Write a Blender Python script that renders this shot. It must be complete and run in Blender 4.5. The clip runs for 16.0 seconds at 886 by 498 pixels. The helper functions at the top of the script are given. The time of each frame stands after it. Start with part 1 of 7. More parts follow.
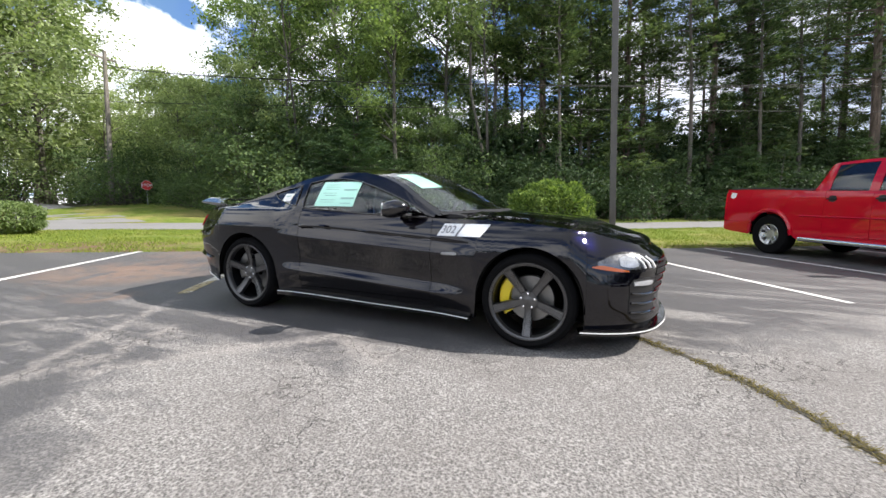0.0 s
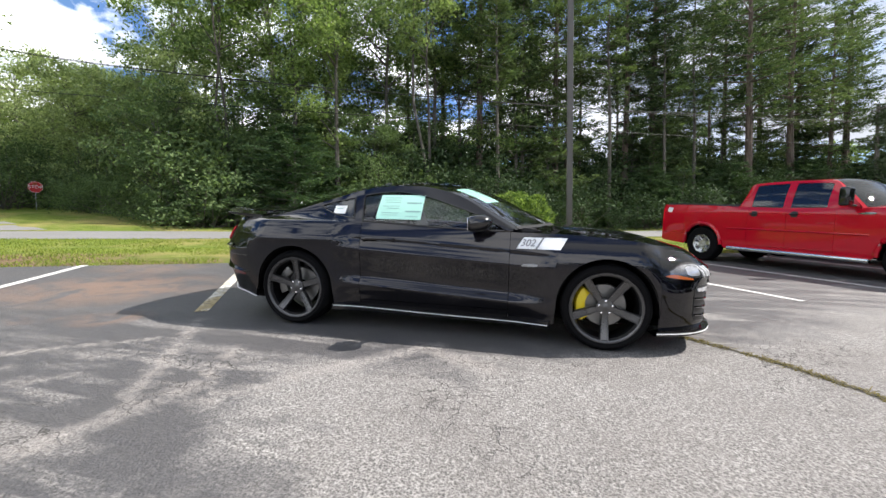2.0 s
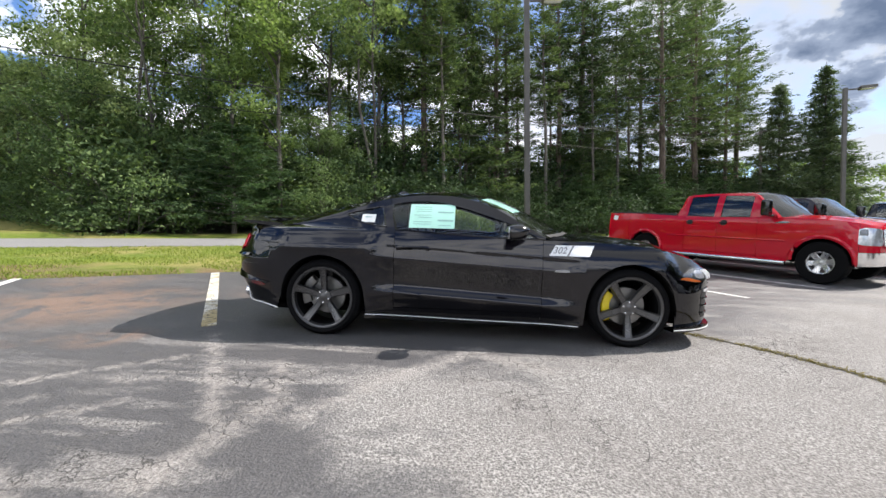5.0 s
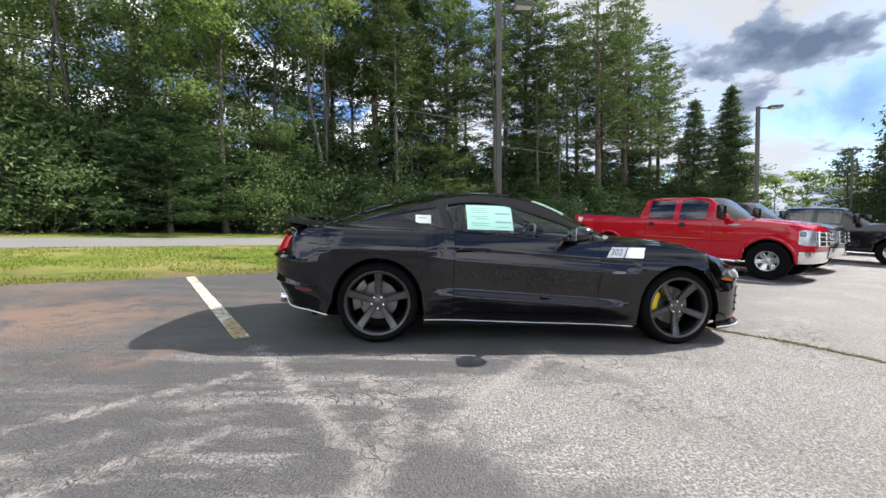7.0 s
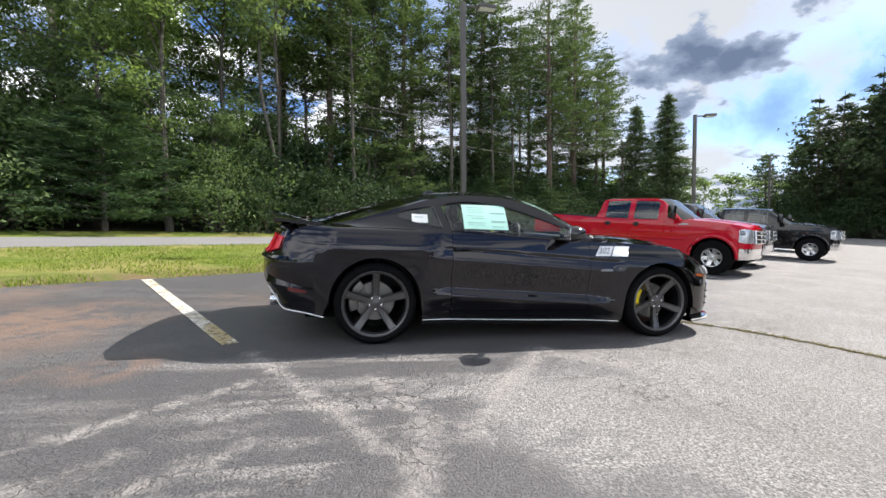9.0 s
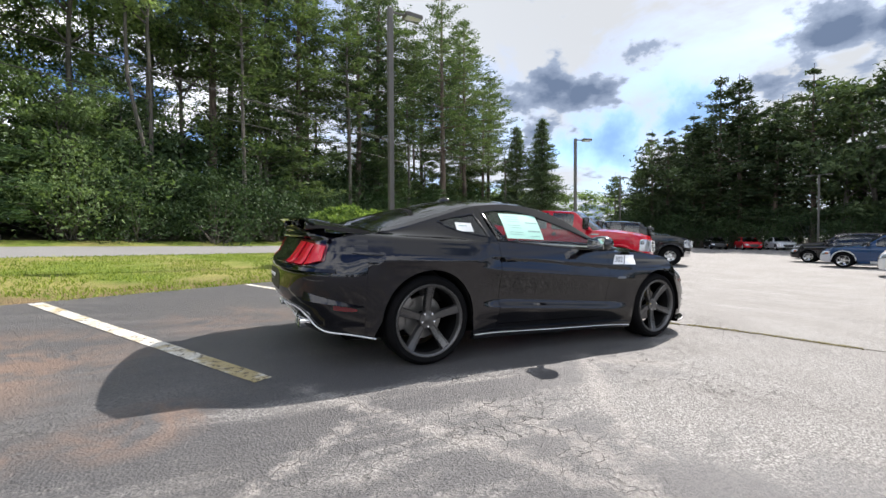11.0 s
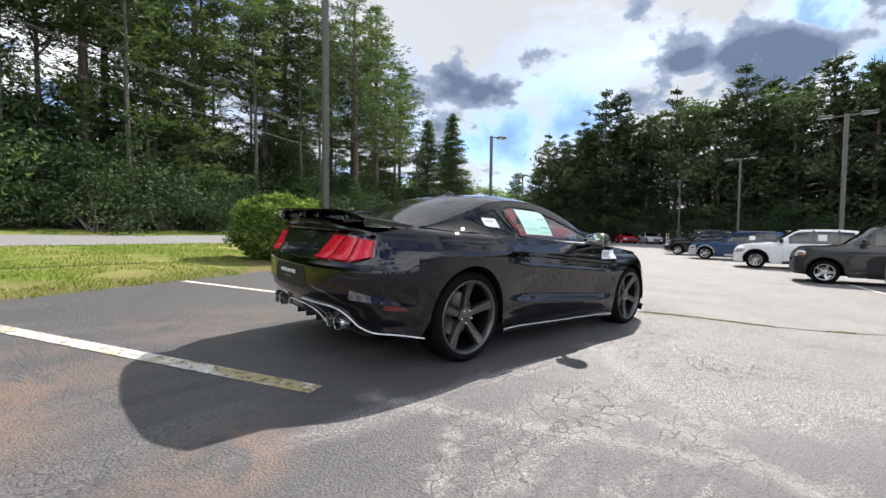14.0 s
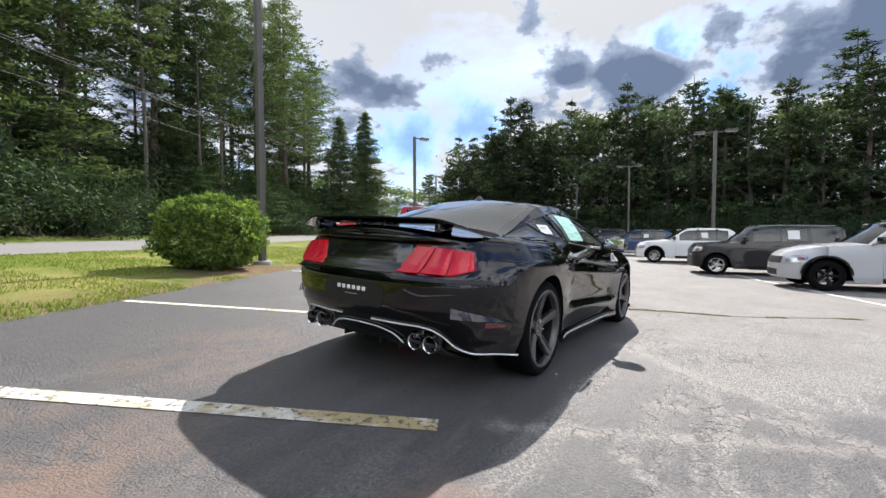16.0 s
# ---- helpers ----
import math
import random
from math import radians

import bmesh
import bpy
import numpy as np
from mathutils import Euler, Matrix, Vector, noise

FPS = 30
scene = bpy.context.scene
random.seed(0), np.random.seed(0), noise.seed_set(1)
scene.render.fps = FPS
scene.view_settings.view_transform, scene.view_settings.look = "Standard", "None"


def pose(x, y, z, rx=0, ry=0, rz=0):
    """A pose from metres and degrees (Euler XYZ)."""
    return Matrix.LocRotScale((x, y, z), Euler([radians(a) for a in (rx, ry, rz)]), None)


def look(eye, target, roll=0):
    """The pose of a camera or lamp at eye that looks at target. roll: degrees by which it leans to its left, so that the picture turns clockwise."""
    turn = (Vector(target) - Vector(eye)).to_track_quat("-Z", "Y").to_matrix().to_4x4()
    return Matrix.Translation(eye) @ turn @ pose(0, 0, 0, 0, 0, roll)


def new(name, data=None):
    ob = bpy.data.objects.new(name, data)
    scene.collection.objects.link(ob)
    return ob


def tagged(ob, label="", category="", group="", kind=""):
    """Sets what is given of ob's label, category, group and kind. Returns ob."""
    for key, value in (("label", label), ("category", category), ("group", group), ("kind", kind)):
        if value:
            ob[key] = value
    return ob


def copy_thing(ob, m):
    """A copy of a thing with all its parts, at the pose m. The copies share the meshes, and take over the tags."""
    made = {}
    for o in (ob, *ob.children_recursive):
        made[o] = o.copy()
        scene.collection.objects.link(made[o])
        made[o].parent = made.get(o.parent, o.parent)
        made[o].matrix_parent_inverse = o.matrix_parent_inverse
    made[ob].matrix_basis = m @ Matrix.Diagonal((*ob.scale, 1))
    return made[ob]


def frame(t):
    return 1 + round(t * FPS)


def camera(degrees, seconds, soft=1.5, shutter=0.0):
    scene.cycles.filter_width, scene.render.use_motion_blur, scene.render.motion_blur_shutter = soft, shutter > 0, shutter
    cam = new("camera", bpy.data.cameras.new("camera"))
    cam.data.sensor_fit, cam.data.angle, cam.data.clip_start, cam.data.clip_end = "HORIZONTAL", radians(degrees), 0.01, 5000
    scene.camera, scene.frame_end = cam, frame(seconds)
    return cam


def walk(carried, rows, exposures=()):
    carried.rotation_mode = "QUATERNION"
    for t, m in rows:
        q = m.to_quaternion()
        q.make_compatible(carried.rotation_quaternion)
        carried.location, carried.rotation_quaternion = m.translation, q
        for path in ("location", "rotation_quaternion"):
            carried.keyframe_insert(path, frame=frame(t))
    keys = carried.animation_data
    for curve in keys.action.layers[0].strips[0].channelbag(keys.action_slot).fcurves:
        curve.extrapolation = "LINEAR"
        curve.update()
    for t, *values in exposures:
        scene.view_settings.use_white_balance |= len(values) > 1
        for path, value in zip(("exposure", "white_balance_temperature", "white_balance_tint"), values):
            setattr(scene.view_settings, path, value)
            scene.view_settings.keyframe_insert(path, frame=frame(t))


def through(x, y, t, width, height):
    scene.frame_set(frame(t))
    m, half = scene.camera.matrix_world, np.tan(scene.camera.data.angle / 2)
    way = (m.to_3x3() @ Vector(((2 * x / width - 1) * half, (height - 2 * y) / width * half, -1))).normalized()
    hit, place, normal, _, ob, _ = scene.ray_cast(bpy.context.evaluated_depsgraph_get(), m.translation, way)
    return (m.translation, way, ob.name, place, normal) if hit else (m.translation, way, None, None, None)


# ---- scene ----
cam = camera(94.5, 16.0)
# the lot slopes: LOT takes the plane of the parking lot into the level world
LOT = Vector((-0.038, 0.037, 1.0)).rotation_difference(Vector((0, 0, 1))).to_matrix().to_4x4()
PATH = [
    (0, (1.965, -3.742, 1.037), (1.158, -1.926, 0.811), 0.5),
    (0.5, (1.699, -3.894, 1.068), (0.972, -2.044, 0.846), 0.8),
    (1, (1.39, -3.954, 1.062), (0.757, -2.069, 0.85), 1.1),
    (1.5, (1.087, -4.109, 1.067), (0.547, -2.194, 0.87), 1.3),
    (2, (0.824, -4.268, 1.07), (0.372, -2.328, 0.889), 1.2),
    (2.5, (0.575, -4.36, 1.057), (0.197, -2.402, 0.895), 0.9),
    (3, (0.424, -4.455, 1.067), (0.1, -2.487, 0.915), 0.7),
    (3.5, (0.347, -4.496, 1.065), (0.068, -2.521, 0.92), 0.6),
    (4, (0.313, -4.516, 1.064), (0.069, -2.536, 0.923), 0.8),
    (4.2, (0.281, -4.525, 1.072), (0.053, -2.543, 0.928), 1.0),
    (6.3, (-0.874, -4.428, 1.057), (-0.789, -2.434, 0.917), 1.9),
    (6.5, (-0.986, -4.409, 1.057), (-0.871, -2.417, 0.92), 2.0),
    (7, (-1.136, -4.397, 1.066), (-0.954, -2.41, 0.926), 2.0),
    (7.5, (-1.165, -4.403, 1.064), (-0.933, -2.421, 0.923), 2.0),
    (8, (-1.17, -4.404, 1.074), (-0.892, -2.429, 0.927), 2.0),
    (8.2, (-1.191, -4.4, 1.072), (-0.899, -2.427, 0.924), 2.0),
    (10.3, (-2.371, -3.963, 1.026), (-1.614, -2.114, 0.929), 2.6),
    (10.5, (-2.477, -3.869, 1.006), (-1.662, -2.044, 0.917), 2.6),
    (11, (-2.755, -3.675, 1.003), (-1.808, -1.915, 0.931), 2.7),
    (11.5, (-3.023, -3.557, 1.007), (-1.976, -1.854, 0.946), 2.7),
    (12, (-3.209, -3.397, 0.985), (-2.093, -1.738, 0.932), 2.6),
    (12.5, (-3.336, -3.264, 0.981), (-2.171, -1.639, 0.93), 2.9),
    (13, (-3.392, -3.205, 0.978), (-2.185, -1.612, 0.919), 3.1),
    (13.5, (-3.441, -3.171, 0.988), (-2.179, -1.622, 0.913), 3.4),
    (14, (-3.561, -3.044, 0.977), (-2.228, -1.556, 0.889), 3.6),
    (14.5, (-3.699, -2.781, 0.993), (-2.281, -1.374, 0.9), 3.6),
    (15, (-3.931, -2.502, 0.99), (-2.425, -1.189, 0.901), 3.4),
    (15.5, (-4.117, -2.268, 0.99), (-2.539, -1.042, 0.915), 3.1),
    (16, (-4.207, -2.002, 0.971), (-2.572, -0.852, 0.91), 2.9),
]
walk(cam, [(t, LOT @ look(eye, target, roll)) for t, eye, target, roll in PATH])

# ---- world, sun, exposure ----
E_U, E_V = Vector((0.85, 0.53, 0)).normalized(), Vector((-0.53, 0.85, 0)).normalized()  # along the road; towards the road
SUN_DIR = (LOT.to_3x3() @ Vector((0.93, 0.36, 0.95))).normalized()


def link(tree, a, b):
    tree.links.new(a, b)


def node(tree, kind, **values):
    n = tree.nodes.new(kind)
    for key, value in values.items():
        n.inputs[key].default_value = value
    return n


def math_node(tree, op, a, b=None, clamp=False):
    n = tree.nodes.new("ShaderNodeMath")
    n.operation, n.use_clamp = op, clamp
    for i, value in enumerate((a, b)):
        if value is None:
            continue
        if isinstance(value, (int, float)):
            n.inputs[i].default_value = value
        else:
            tree.links.new(value, n.inputs[i])
    return n.outputs[0]


def ramp_node(tree, fac, stops):
    n = tree.nodes.new("ShaderNodeValToRGB")
    el = n.color_ramp.elements
    while len(el) < len(stops):
        el.new(0.5)
    for e, (at, col) in zip(el, stops):
        e.position = at
        e.color = (*col, 1) if isinstance(col, tuple) else (col, col, col, 1)
    tree.links.new(fac, n.inputs[0])
    return n.outputs[0]


def mix_node(tree, fac, a, b, blend="MIX"):
    n = tree.nodes.new("ShaderNodeMix")
    n.data_type, n.blend_type = "RGBA", blend
    for sock, value in ((n.inputs[0], fac), (n.inputs[6], a), (n.inputs[7], b)):
        if isinstance(value, (int, float)):
            sock.default_value = value
        elif isinstance(value, tuple):
            sock.default_value = (*value[:3], 1)
        else:
            tree.links.new(value, sock)
    return n.outputs[2]


def noise_node(tree, vec, scale, detail=4.0, rough=0.55, distortion=0.0):
    n = tree.nodes.new("ShaderNodeTexNoise")
    n.inputs["Scale"].default_value, n.inputs["Detail"].default_value = scale, detail
    n.inputs["Roughness"].default_value, n.inputs["Distortion"].default_value = rough, distortion
    if vec is not None:
        tree.links.new(vec, n.inputs["Vector"])
    return n.outputs["Fac"]


world = bpy.data.worlds.new("sky")
scene.world = world
world.use_nodes = True
wt = world.node_tree
wt.nodes.clear()
sky = wt.nodes.new("ShaderNodeTexSky")
sky.sky_type, sky.sun_disc = "NISHITA", False
sky.sun_elevation, sky.sun_rotation = math.asin(SUN_DIR.z), math.atan2(SUN_DIR.x, SUN_DIR.y)
coord = wt.nodes.new("ShaderNodeTexCoord")
sep = wt.nodes.new("ShaderNodeSeparateXYZ")
link(wt, coord.outputs["Generated"], sep.inputs[0])
high = math_node(wt, "ADD", math_node(wt, "MAXIMUM", sep.outputs[2], 0.0), 0.26)
flat = wt.nodes.new("ShaderNodeCombineXYZ")
link(wt, math_node(wt, "DIVIDE", sep.outputs[0], high), flat.inputs[0])
link(wt, math_node(wt, "DIVIDE", sep.outputs[1], high), flat.inputs[1])
flat.inputs[2].default_value = 8.1
# a thin bright veil that thickens towards the sun
to_sun = wt.nodes.new("ShaderNodeVectorMath")
to_sun.operation = "DOT_PRODUCT"
link(wt, coord.outputs["Generated"], to_sun.inputs[0])
to_sun.inputs[1].default_value = SUN_DIR
sunward = math_node(wt, "MULTIPLY", math_node(wt, "MAXIMUM", to_sun.outputs["Value"], 0.0), math_node(wt, "MAXIMUM", to_sun.outputs["Value"], 0.0))
veil_noise = noise_node(wt, flat.outputs[0], 1.1, 7, 0.58, 0.3)
veil = math_node(wt, "ADD", veil_noise, math_node(wt, "MULTIPLY", sunward, 0.29))
# thicker low down, where one looks through more of it
veil = math_node(wt, "ADD", veil, math_node(wt, "MULTIPLY", math_node(wt, "SUBTRACT", 0.55, sep.outputs[2]), 0.06))
# and added over the zenith, out of view, to brighten what the car reflects
veil = math_node(wt, "ADD", veil, math_node(wt, "MULTIPLY", math_node(wt, "MAXIMUM", math_node(wt, "SUBTRACT", sep.outputs[2], 0.50), 0.0), 0.22))


# ragged edges for the cloud banks: the direction is shifted a little by noise
stir = wt.nodes.new("ShaderNodeTexNoise")
stir.inputs["Scale"].default_value, stir.inputs["Detail"].default_value, stir.inputs["Roughness"].default_value = 7.0, 6.0, 0.6
link(wt, coord.outputs["Generated"], stir.inputs["Vector"])
half = wt.nodes.new("ShaderNodeVectorMath")
half.operation = "SUBTRACT"
link(wt, stir.outputs["Color"], half.inputs[0])
half.inputs[1].default_value = (0.5, 0.5, 0.5)
ragged_way = wt.nodes.new("ShaderNodeVectorMath")
ragged_way.operation = "MULTIPLY_ADD"
link(wt, half.outputs[0], ragged_way.inputs[0])
ragged_way.inputs[1].default_value = (0.30, 0.30, 0.22)
link(wt, coord.outputs["Generated"], ragged_way.inputs[2])
stirred = wt.nodes.new("ShaderNodeVectorMath")
stirred.operation = "NORMALIZE"
link(wt, ragged_way.outputs[0], stirred.inputs[0])


def bank(spots):
    """How near a direction lies to the middles of some clouds or gaps: rows (x, y, z, tightness)."""
    total = None
    for x, y, z, tight in spots:
        d = wt.nodes.new("ShaderNodeVectorMath")
        d.operation = "DOT_PRODUCT"
        link(wt, stirred.outputs[0], d.inputs[0])
        d.inputs[1].default_value = Vector((x, y, z)).normalized()
        lobe = math_node(wt, "POWER", math_node(wt, "MAXIMUM", d.outputs["Value"], 0.0), tight)
        total = lobe if total is None else math_node(wt, "MAXIMUM", total, lobe)
    return total


heaps = bank([(0.64, 0.70, 0.305, 200), (0.745, 0.59, 0.32, 260), (0.70, 0.647, 0.302, 300), (0.80, 0.471, 0.385, 330), (0.862, 0.372, 0.345, 330), (0.826, 0.38, 0.416, 500), (0.927, 0.14, 0.349, 420), (0.932, 0.175, 0.318, 320), (0.93, 0.03, 0.385, 500), (0.94, -0.15, 0.335, 160),
              (-0.805, 0.505, 0.312, 420), (-0.719, 0.566, 0.403, 300)])
gaps = bank([(0.828, 0.497, 0.255, 500), (0.925, 0.125, 0.362, 1100), (0.958, -0.006, 0.287, 500), (0.753, 0.617, 0.22, 400), (-0.82, 0.44, 0.38, 120)])
veil = math_node(wt, "SUBTRACT", veil, math_node(wt, "MULTIPLY", gaps, 0.34))
veil = ramp_node(wt, veil, [(0.50, 0.0), (0.70, 1.0)])
veil_col = mix_node(wt, sunward, (3.2, 3.45, 3.9), (2.22, 2.28, 2.38))
# heaped clouds: white where the sun strikes them from behind the eye, grey-blue where they stand before it
puff_noise = noise_node(wt, flat.outputs[0], 2.9, 9, 0.52, 0.1)
puff = math_node(wt, "ADD", puff_noise, math_node(wt, "MULTIPLY", math_node(wt, "SUBTRACT", sunward, 0.6), 0.03))
backlit = ramp_node(wt, sunward, [(0.05, 0.0), (0.35, 1.0)])
aureole = math_node(wt, "POWER", math_node(wt, "MAXIMUM", to_sun.outputs["Value"], 0.0), 24.0)
# extra white cloud away from the sun, added to brighten reflections and fill
puff = math_node(wt, "ADD", puff, math_node(wt, "MULTIPLY", math_node(wt, "SUBTRACT", 1.0, backlit), 0.13))
puff = math_node(wt, "SUBTRACT", puff, math_node(wt, "MULTIPLY", aureole, 0.16))
puff = math_node(wt, "ADD", puff, math_node(wt, "MULTIPLY", math_node(wt, "SUBTRACT", heaps, 0.24), 0.17))
puff = math_node(wt, "SUBTRACT", puff, math_node(wt, "MULTIPLY", gaps, 0.10))
thick = puff
puff = ramp_node(wt, puff, [(0.515, 0.0), (0.565, 1.0)])
deep = ramp_node(wt, thick, [(0.52, (2.6, 2.75, 3.0)), (0.57, (1.30, 1.56, 2.08)), (0.66, (0.58, 0.78, 1.20))])
fair = ramp_node(wt, puff_noise, [(0.46, (4.2, 4.6, 5.3)), (0.60, (7.6, 7.6, 7.7))])
clear_sky = mix_node(wt, 1.0, sky.outputs[0], (0.42, 0.54, 0.74), "MULTIPLY")
clear_sky = mix_node(wt, math_node(wt, "MULTIPLY", gaps, 0.8), clear_sky, (0.80, 1.45, 2.45))
sky_col = mix_node(wt, veil, clear_sky, veil_col)
sky_col = mix_node(wt, puff, sky_col, mix_node(wt, backlit, fair, deep))
# the brightness round the sun
sky_col = mix_node(wt, 1.0, sky_col, mix_node(wt, math_node(wt, "MULTIPLY", aureole, 0.12), (1, 1, 1), (3.4, 3.35, 3.25)), "MULTIPLY")
back = node(wt, "ShaderNodeBackground", Strength=0.165)
link(wt, sky_col, back.inputs["Color"])
out = wt.nodes.new("ShaderNodeOutputWorld")
link(wt, back.outputs[0], out.inputs["Surface"])

sun = new("sun", bpy.data.lights.new("sun", "SUN"))
sun.data.energy, sun.data.angle, sun.data.color = 4.35, radians(0.6), (1.0, 0.935, 0.885)
sun.matrix_world = look(SUN_DIR * 60, (0, 0, 0))
scene.view_settings.exposure = 0.88

# ---- materials ----
def material(name):
    m = bpy.data.materials.new(name)
    m.use_nodes = True
    tree = m.node_tree
    return m, tree, tree.nodes["Principled BSDF"]


def position(tree):
    """Where the point lies, in metres, in the thing's own axes."""
    return tree.nodes.new("ShaderNodeTexCoord").outputs["Object"]


def bump(tree, bsdf, height, distance, strength=1.0):
    b = tree.nodes.new("ShaderNodeBump")
    b.inputs["Distance"].default_value, b.inputs["Strength"].default_value = distance, strength
    tree.links.new(height, b.inputs["Height"])
    tree.links.new(b.outputs[0], bsdf.inputs["Normal"])


def plain(name, col, rough=0.5, metal=0.0, vary=0.15, scale=6.0, bump_mm=0.0, coat=0.0, grain=80.0, sheen=0.5):
    """A surface of one colour with soft blotches, fine grain and relief."""
    m, tree, b = material(name)
    pos = position(tree)
    big, fine = noise_node(tree, pos, scale, 5), noise_node(tree, pos, grain, 3)
    both = math_node(tree, "ADD", math_node(tree, "MULTIPLY", big, 0.65), math_node(tree, "MULTIPLY", fine, 0.35))
    lo, hi = tuple(c * (1 - vary) for c in col), tuple(min(1, c * (1 + vary)) for c in col)
    tree.links.new(ramp_node(tree, both, [(0.3, lo), (0.7, hi)]), b.inputs["Base Color"])
    tree.links.new(ramp_node(tree, both, [(0.3, max(0, rough - 0.08)), (0.7, min(1, rough + 0.08))]), b.inputs["Roughness"])
    b.inputs["Metallic"].default_value = metal
    b.inputs["Coat Weight"].default_value = coat
    b.inputs["Coat Roughness"].default_value = 0.04
    b.inputs["Specular IOR Level"].default_value = sheen
    if bump_mm:
        bump(tree, b, fine, bump_mm / 1000)
    return m


def paint(name, col, rough=0.35, metal=0.0, dust=0.05, ior=1.5):
    """Car paint: a clear coat over a base that may hold metal flake, with a film of road dust."""
    m, tree, b = material(name)
    pos = position(tree)
    speck, film = noise_node(tree, pos, 900, 1), noise_node(tree, pos, 2.2, 6)
    base = mix_node(tree, ramp_node(tree, speck, [(0.45, 0.0), (0.75, 0.5)]), col, tuple(min(1, c * 1.7) for c in col))
    base = mix_node(tree, ramp_node(tree, film, [(0.45, 0.0), (0.8, dust)]), base, (0.3, 0.29, 0.27))
    tree.links.new(base, b.inputs["Base Color"])
    b.inputs["Roughness"].default_value, b.inputs["Metallic"].default_value = rough, metal
    b.inputs["Specular IOR Level"].default_value = 0.0
    b.inputs["Specular Tint"].default_value = (0.05, 0.05, 0.07, 1)
    b.inputs["Coat Weight"].default_value, b.inputs["Coat IOR"].default_value = 1.0, ior
    tree.links.new(ramp_node(tree, film, [(0.4, 0.006), (0.85, 0.025)]), b.inputs["Coat Roughness"])
    return m


def glass(name, tint, rough=0.0, ior=1.55):
    """Window glass: a thin tinted pane."""
    m, tree, b = material(name)
    tree.nodes.remove(b)
    clear, gloss, mix, face = (tree.nodes.new("ShaderNode" + k) for k in ("BsdfTransparent", "BsdfGlossy", "MixShader", "LayerWeight"))
    clear.inputs[0].default_value = (*tint, 1)
    gloss.inputs["Roughness"].default_value, face.inputs["Blend"].default_value = rough, 0.5
    base = ((ior - 1) / (ior + 1)) ** 2
    shine = math_node(tree, "ADD", math_node(tree, "MULTIPLY", math_node(tree, "POWER", face.outputs["Facing"], 4.5), 1 - base), base)
    link(tree, shine, mix.inputs[0]), link(tree, clear.outputs[0], mix.inputs[1]), link(tree, gloss.outputs[0], mix.inputs[2])
    link(tree, mix.outputs[0], tree.nodes["Material Output"].inputs["Surface"])
    return m


def foliage(name, dark, light, scale=0.5, through=0.35):
    """Leaves: colour by clump, some light through them."""
    m, tree, b = material(name)
    geo = tree.nodes.new("ShaderNodeNewGeometry")
    pos = position(tree)
    mixed = math_node(tree, "ADD", math_node(tree, "MULTIPLY", geo.outputs["Random Per Island"], 0.6), math_node(tree, "MULTIPLY", noise_node(tree, pos, scale, 3), 0.55))
    info = tree.nodes.new("ShaderNodeObjectInfo")
    mixed = math_node(tree, "ADD", mixed, math_node(tree, "MULTIPLY", math_node(tree, "SUBTRACT", info.outputs["Random"], 0.5), 0.25))
    col = ramp_node(tree, mixed, [(0.2, dark), (0.9, light)])
    tree.links.new(col, b.inputs["Base Color"])
    b.inputs["Roughness"].default_value, b.inputs["Specular IOR Level"].default_value = 0.65, 0.14
    trans, mix = tree.nodes.new("ShaderNodeBsdfTranslucent"), tree.nodes.new("ShaderNodeMixShader")
    mix.inputs[0].default_value = through
    tree.links.new(mix_node(tree, 1.0, col, (1.10, 1.22, 0.62), "MULTIPLY"), trans.inputs["Color"])
    link(tree, b.outputs[0], mix.inputs[1]), link(tree, trans.outputs[0], mix.inputs[2])
    link(tree, mix.outputs[0], tree.nodes["Material Output"].inputs["Surface"])
    return m


def bark(name, col, scale=9.0):
    m, tree, b = material(name)
    mp = tree.nodes.new("ShaderNodeMapping")
    mp.inputs["Scale"].default_value = (1, 1, 0.18)
    link(tree, position(tree), mp.inputs[0])
    ridges, patch = noise_node(tree, mp.outputs[0], scale, 6, 0.65), noise_node(tree, position(tree), 0.9, 4)
    c = ramp_node(tree, ridges, [(0.35, tuple(v * 0.35 for v in col)), (0.65, col)])
    c = mix_node(tree, ramp_node(tree, patch, [(0.5, 0.0), (0.75, 0.5)]), c, (0.16, 0.18, 0.12))
    tree.links.new(c, b.inputs["Base Color"])
    b.inputs["Roughness"].default_value = 0.9
    bump(tree, b, ridges, 0.03)
    return m


def uv_axes(tree):
    """Metres along the road and towards the road."""
    pos = position(tree)
    outs = []
    for axis in (E_U, E_V):
        d = tree.nodes.new("ShaderNodeVectorMath")
        d.operation = "DOT_PRODUCT"
        link(tree, pos, d.inputs[0])
        d.inputs[1].default_value = axis
        outs.append(d.outputs["Value"])
    return pos, outs[0], outs[1]


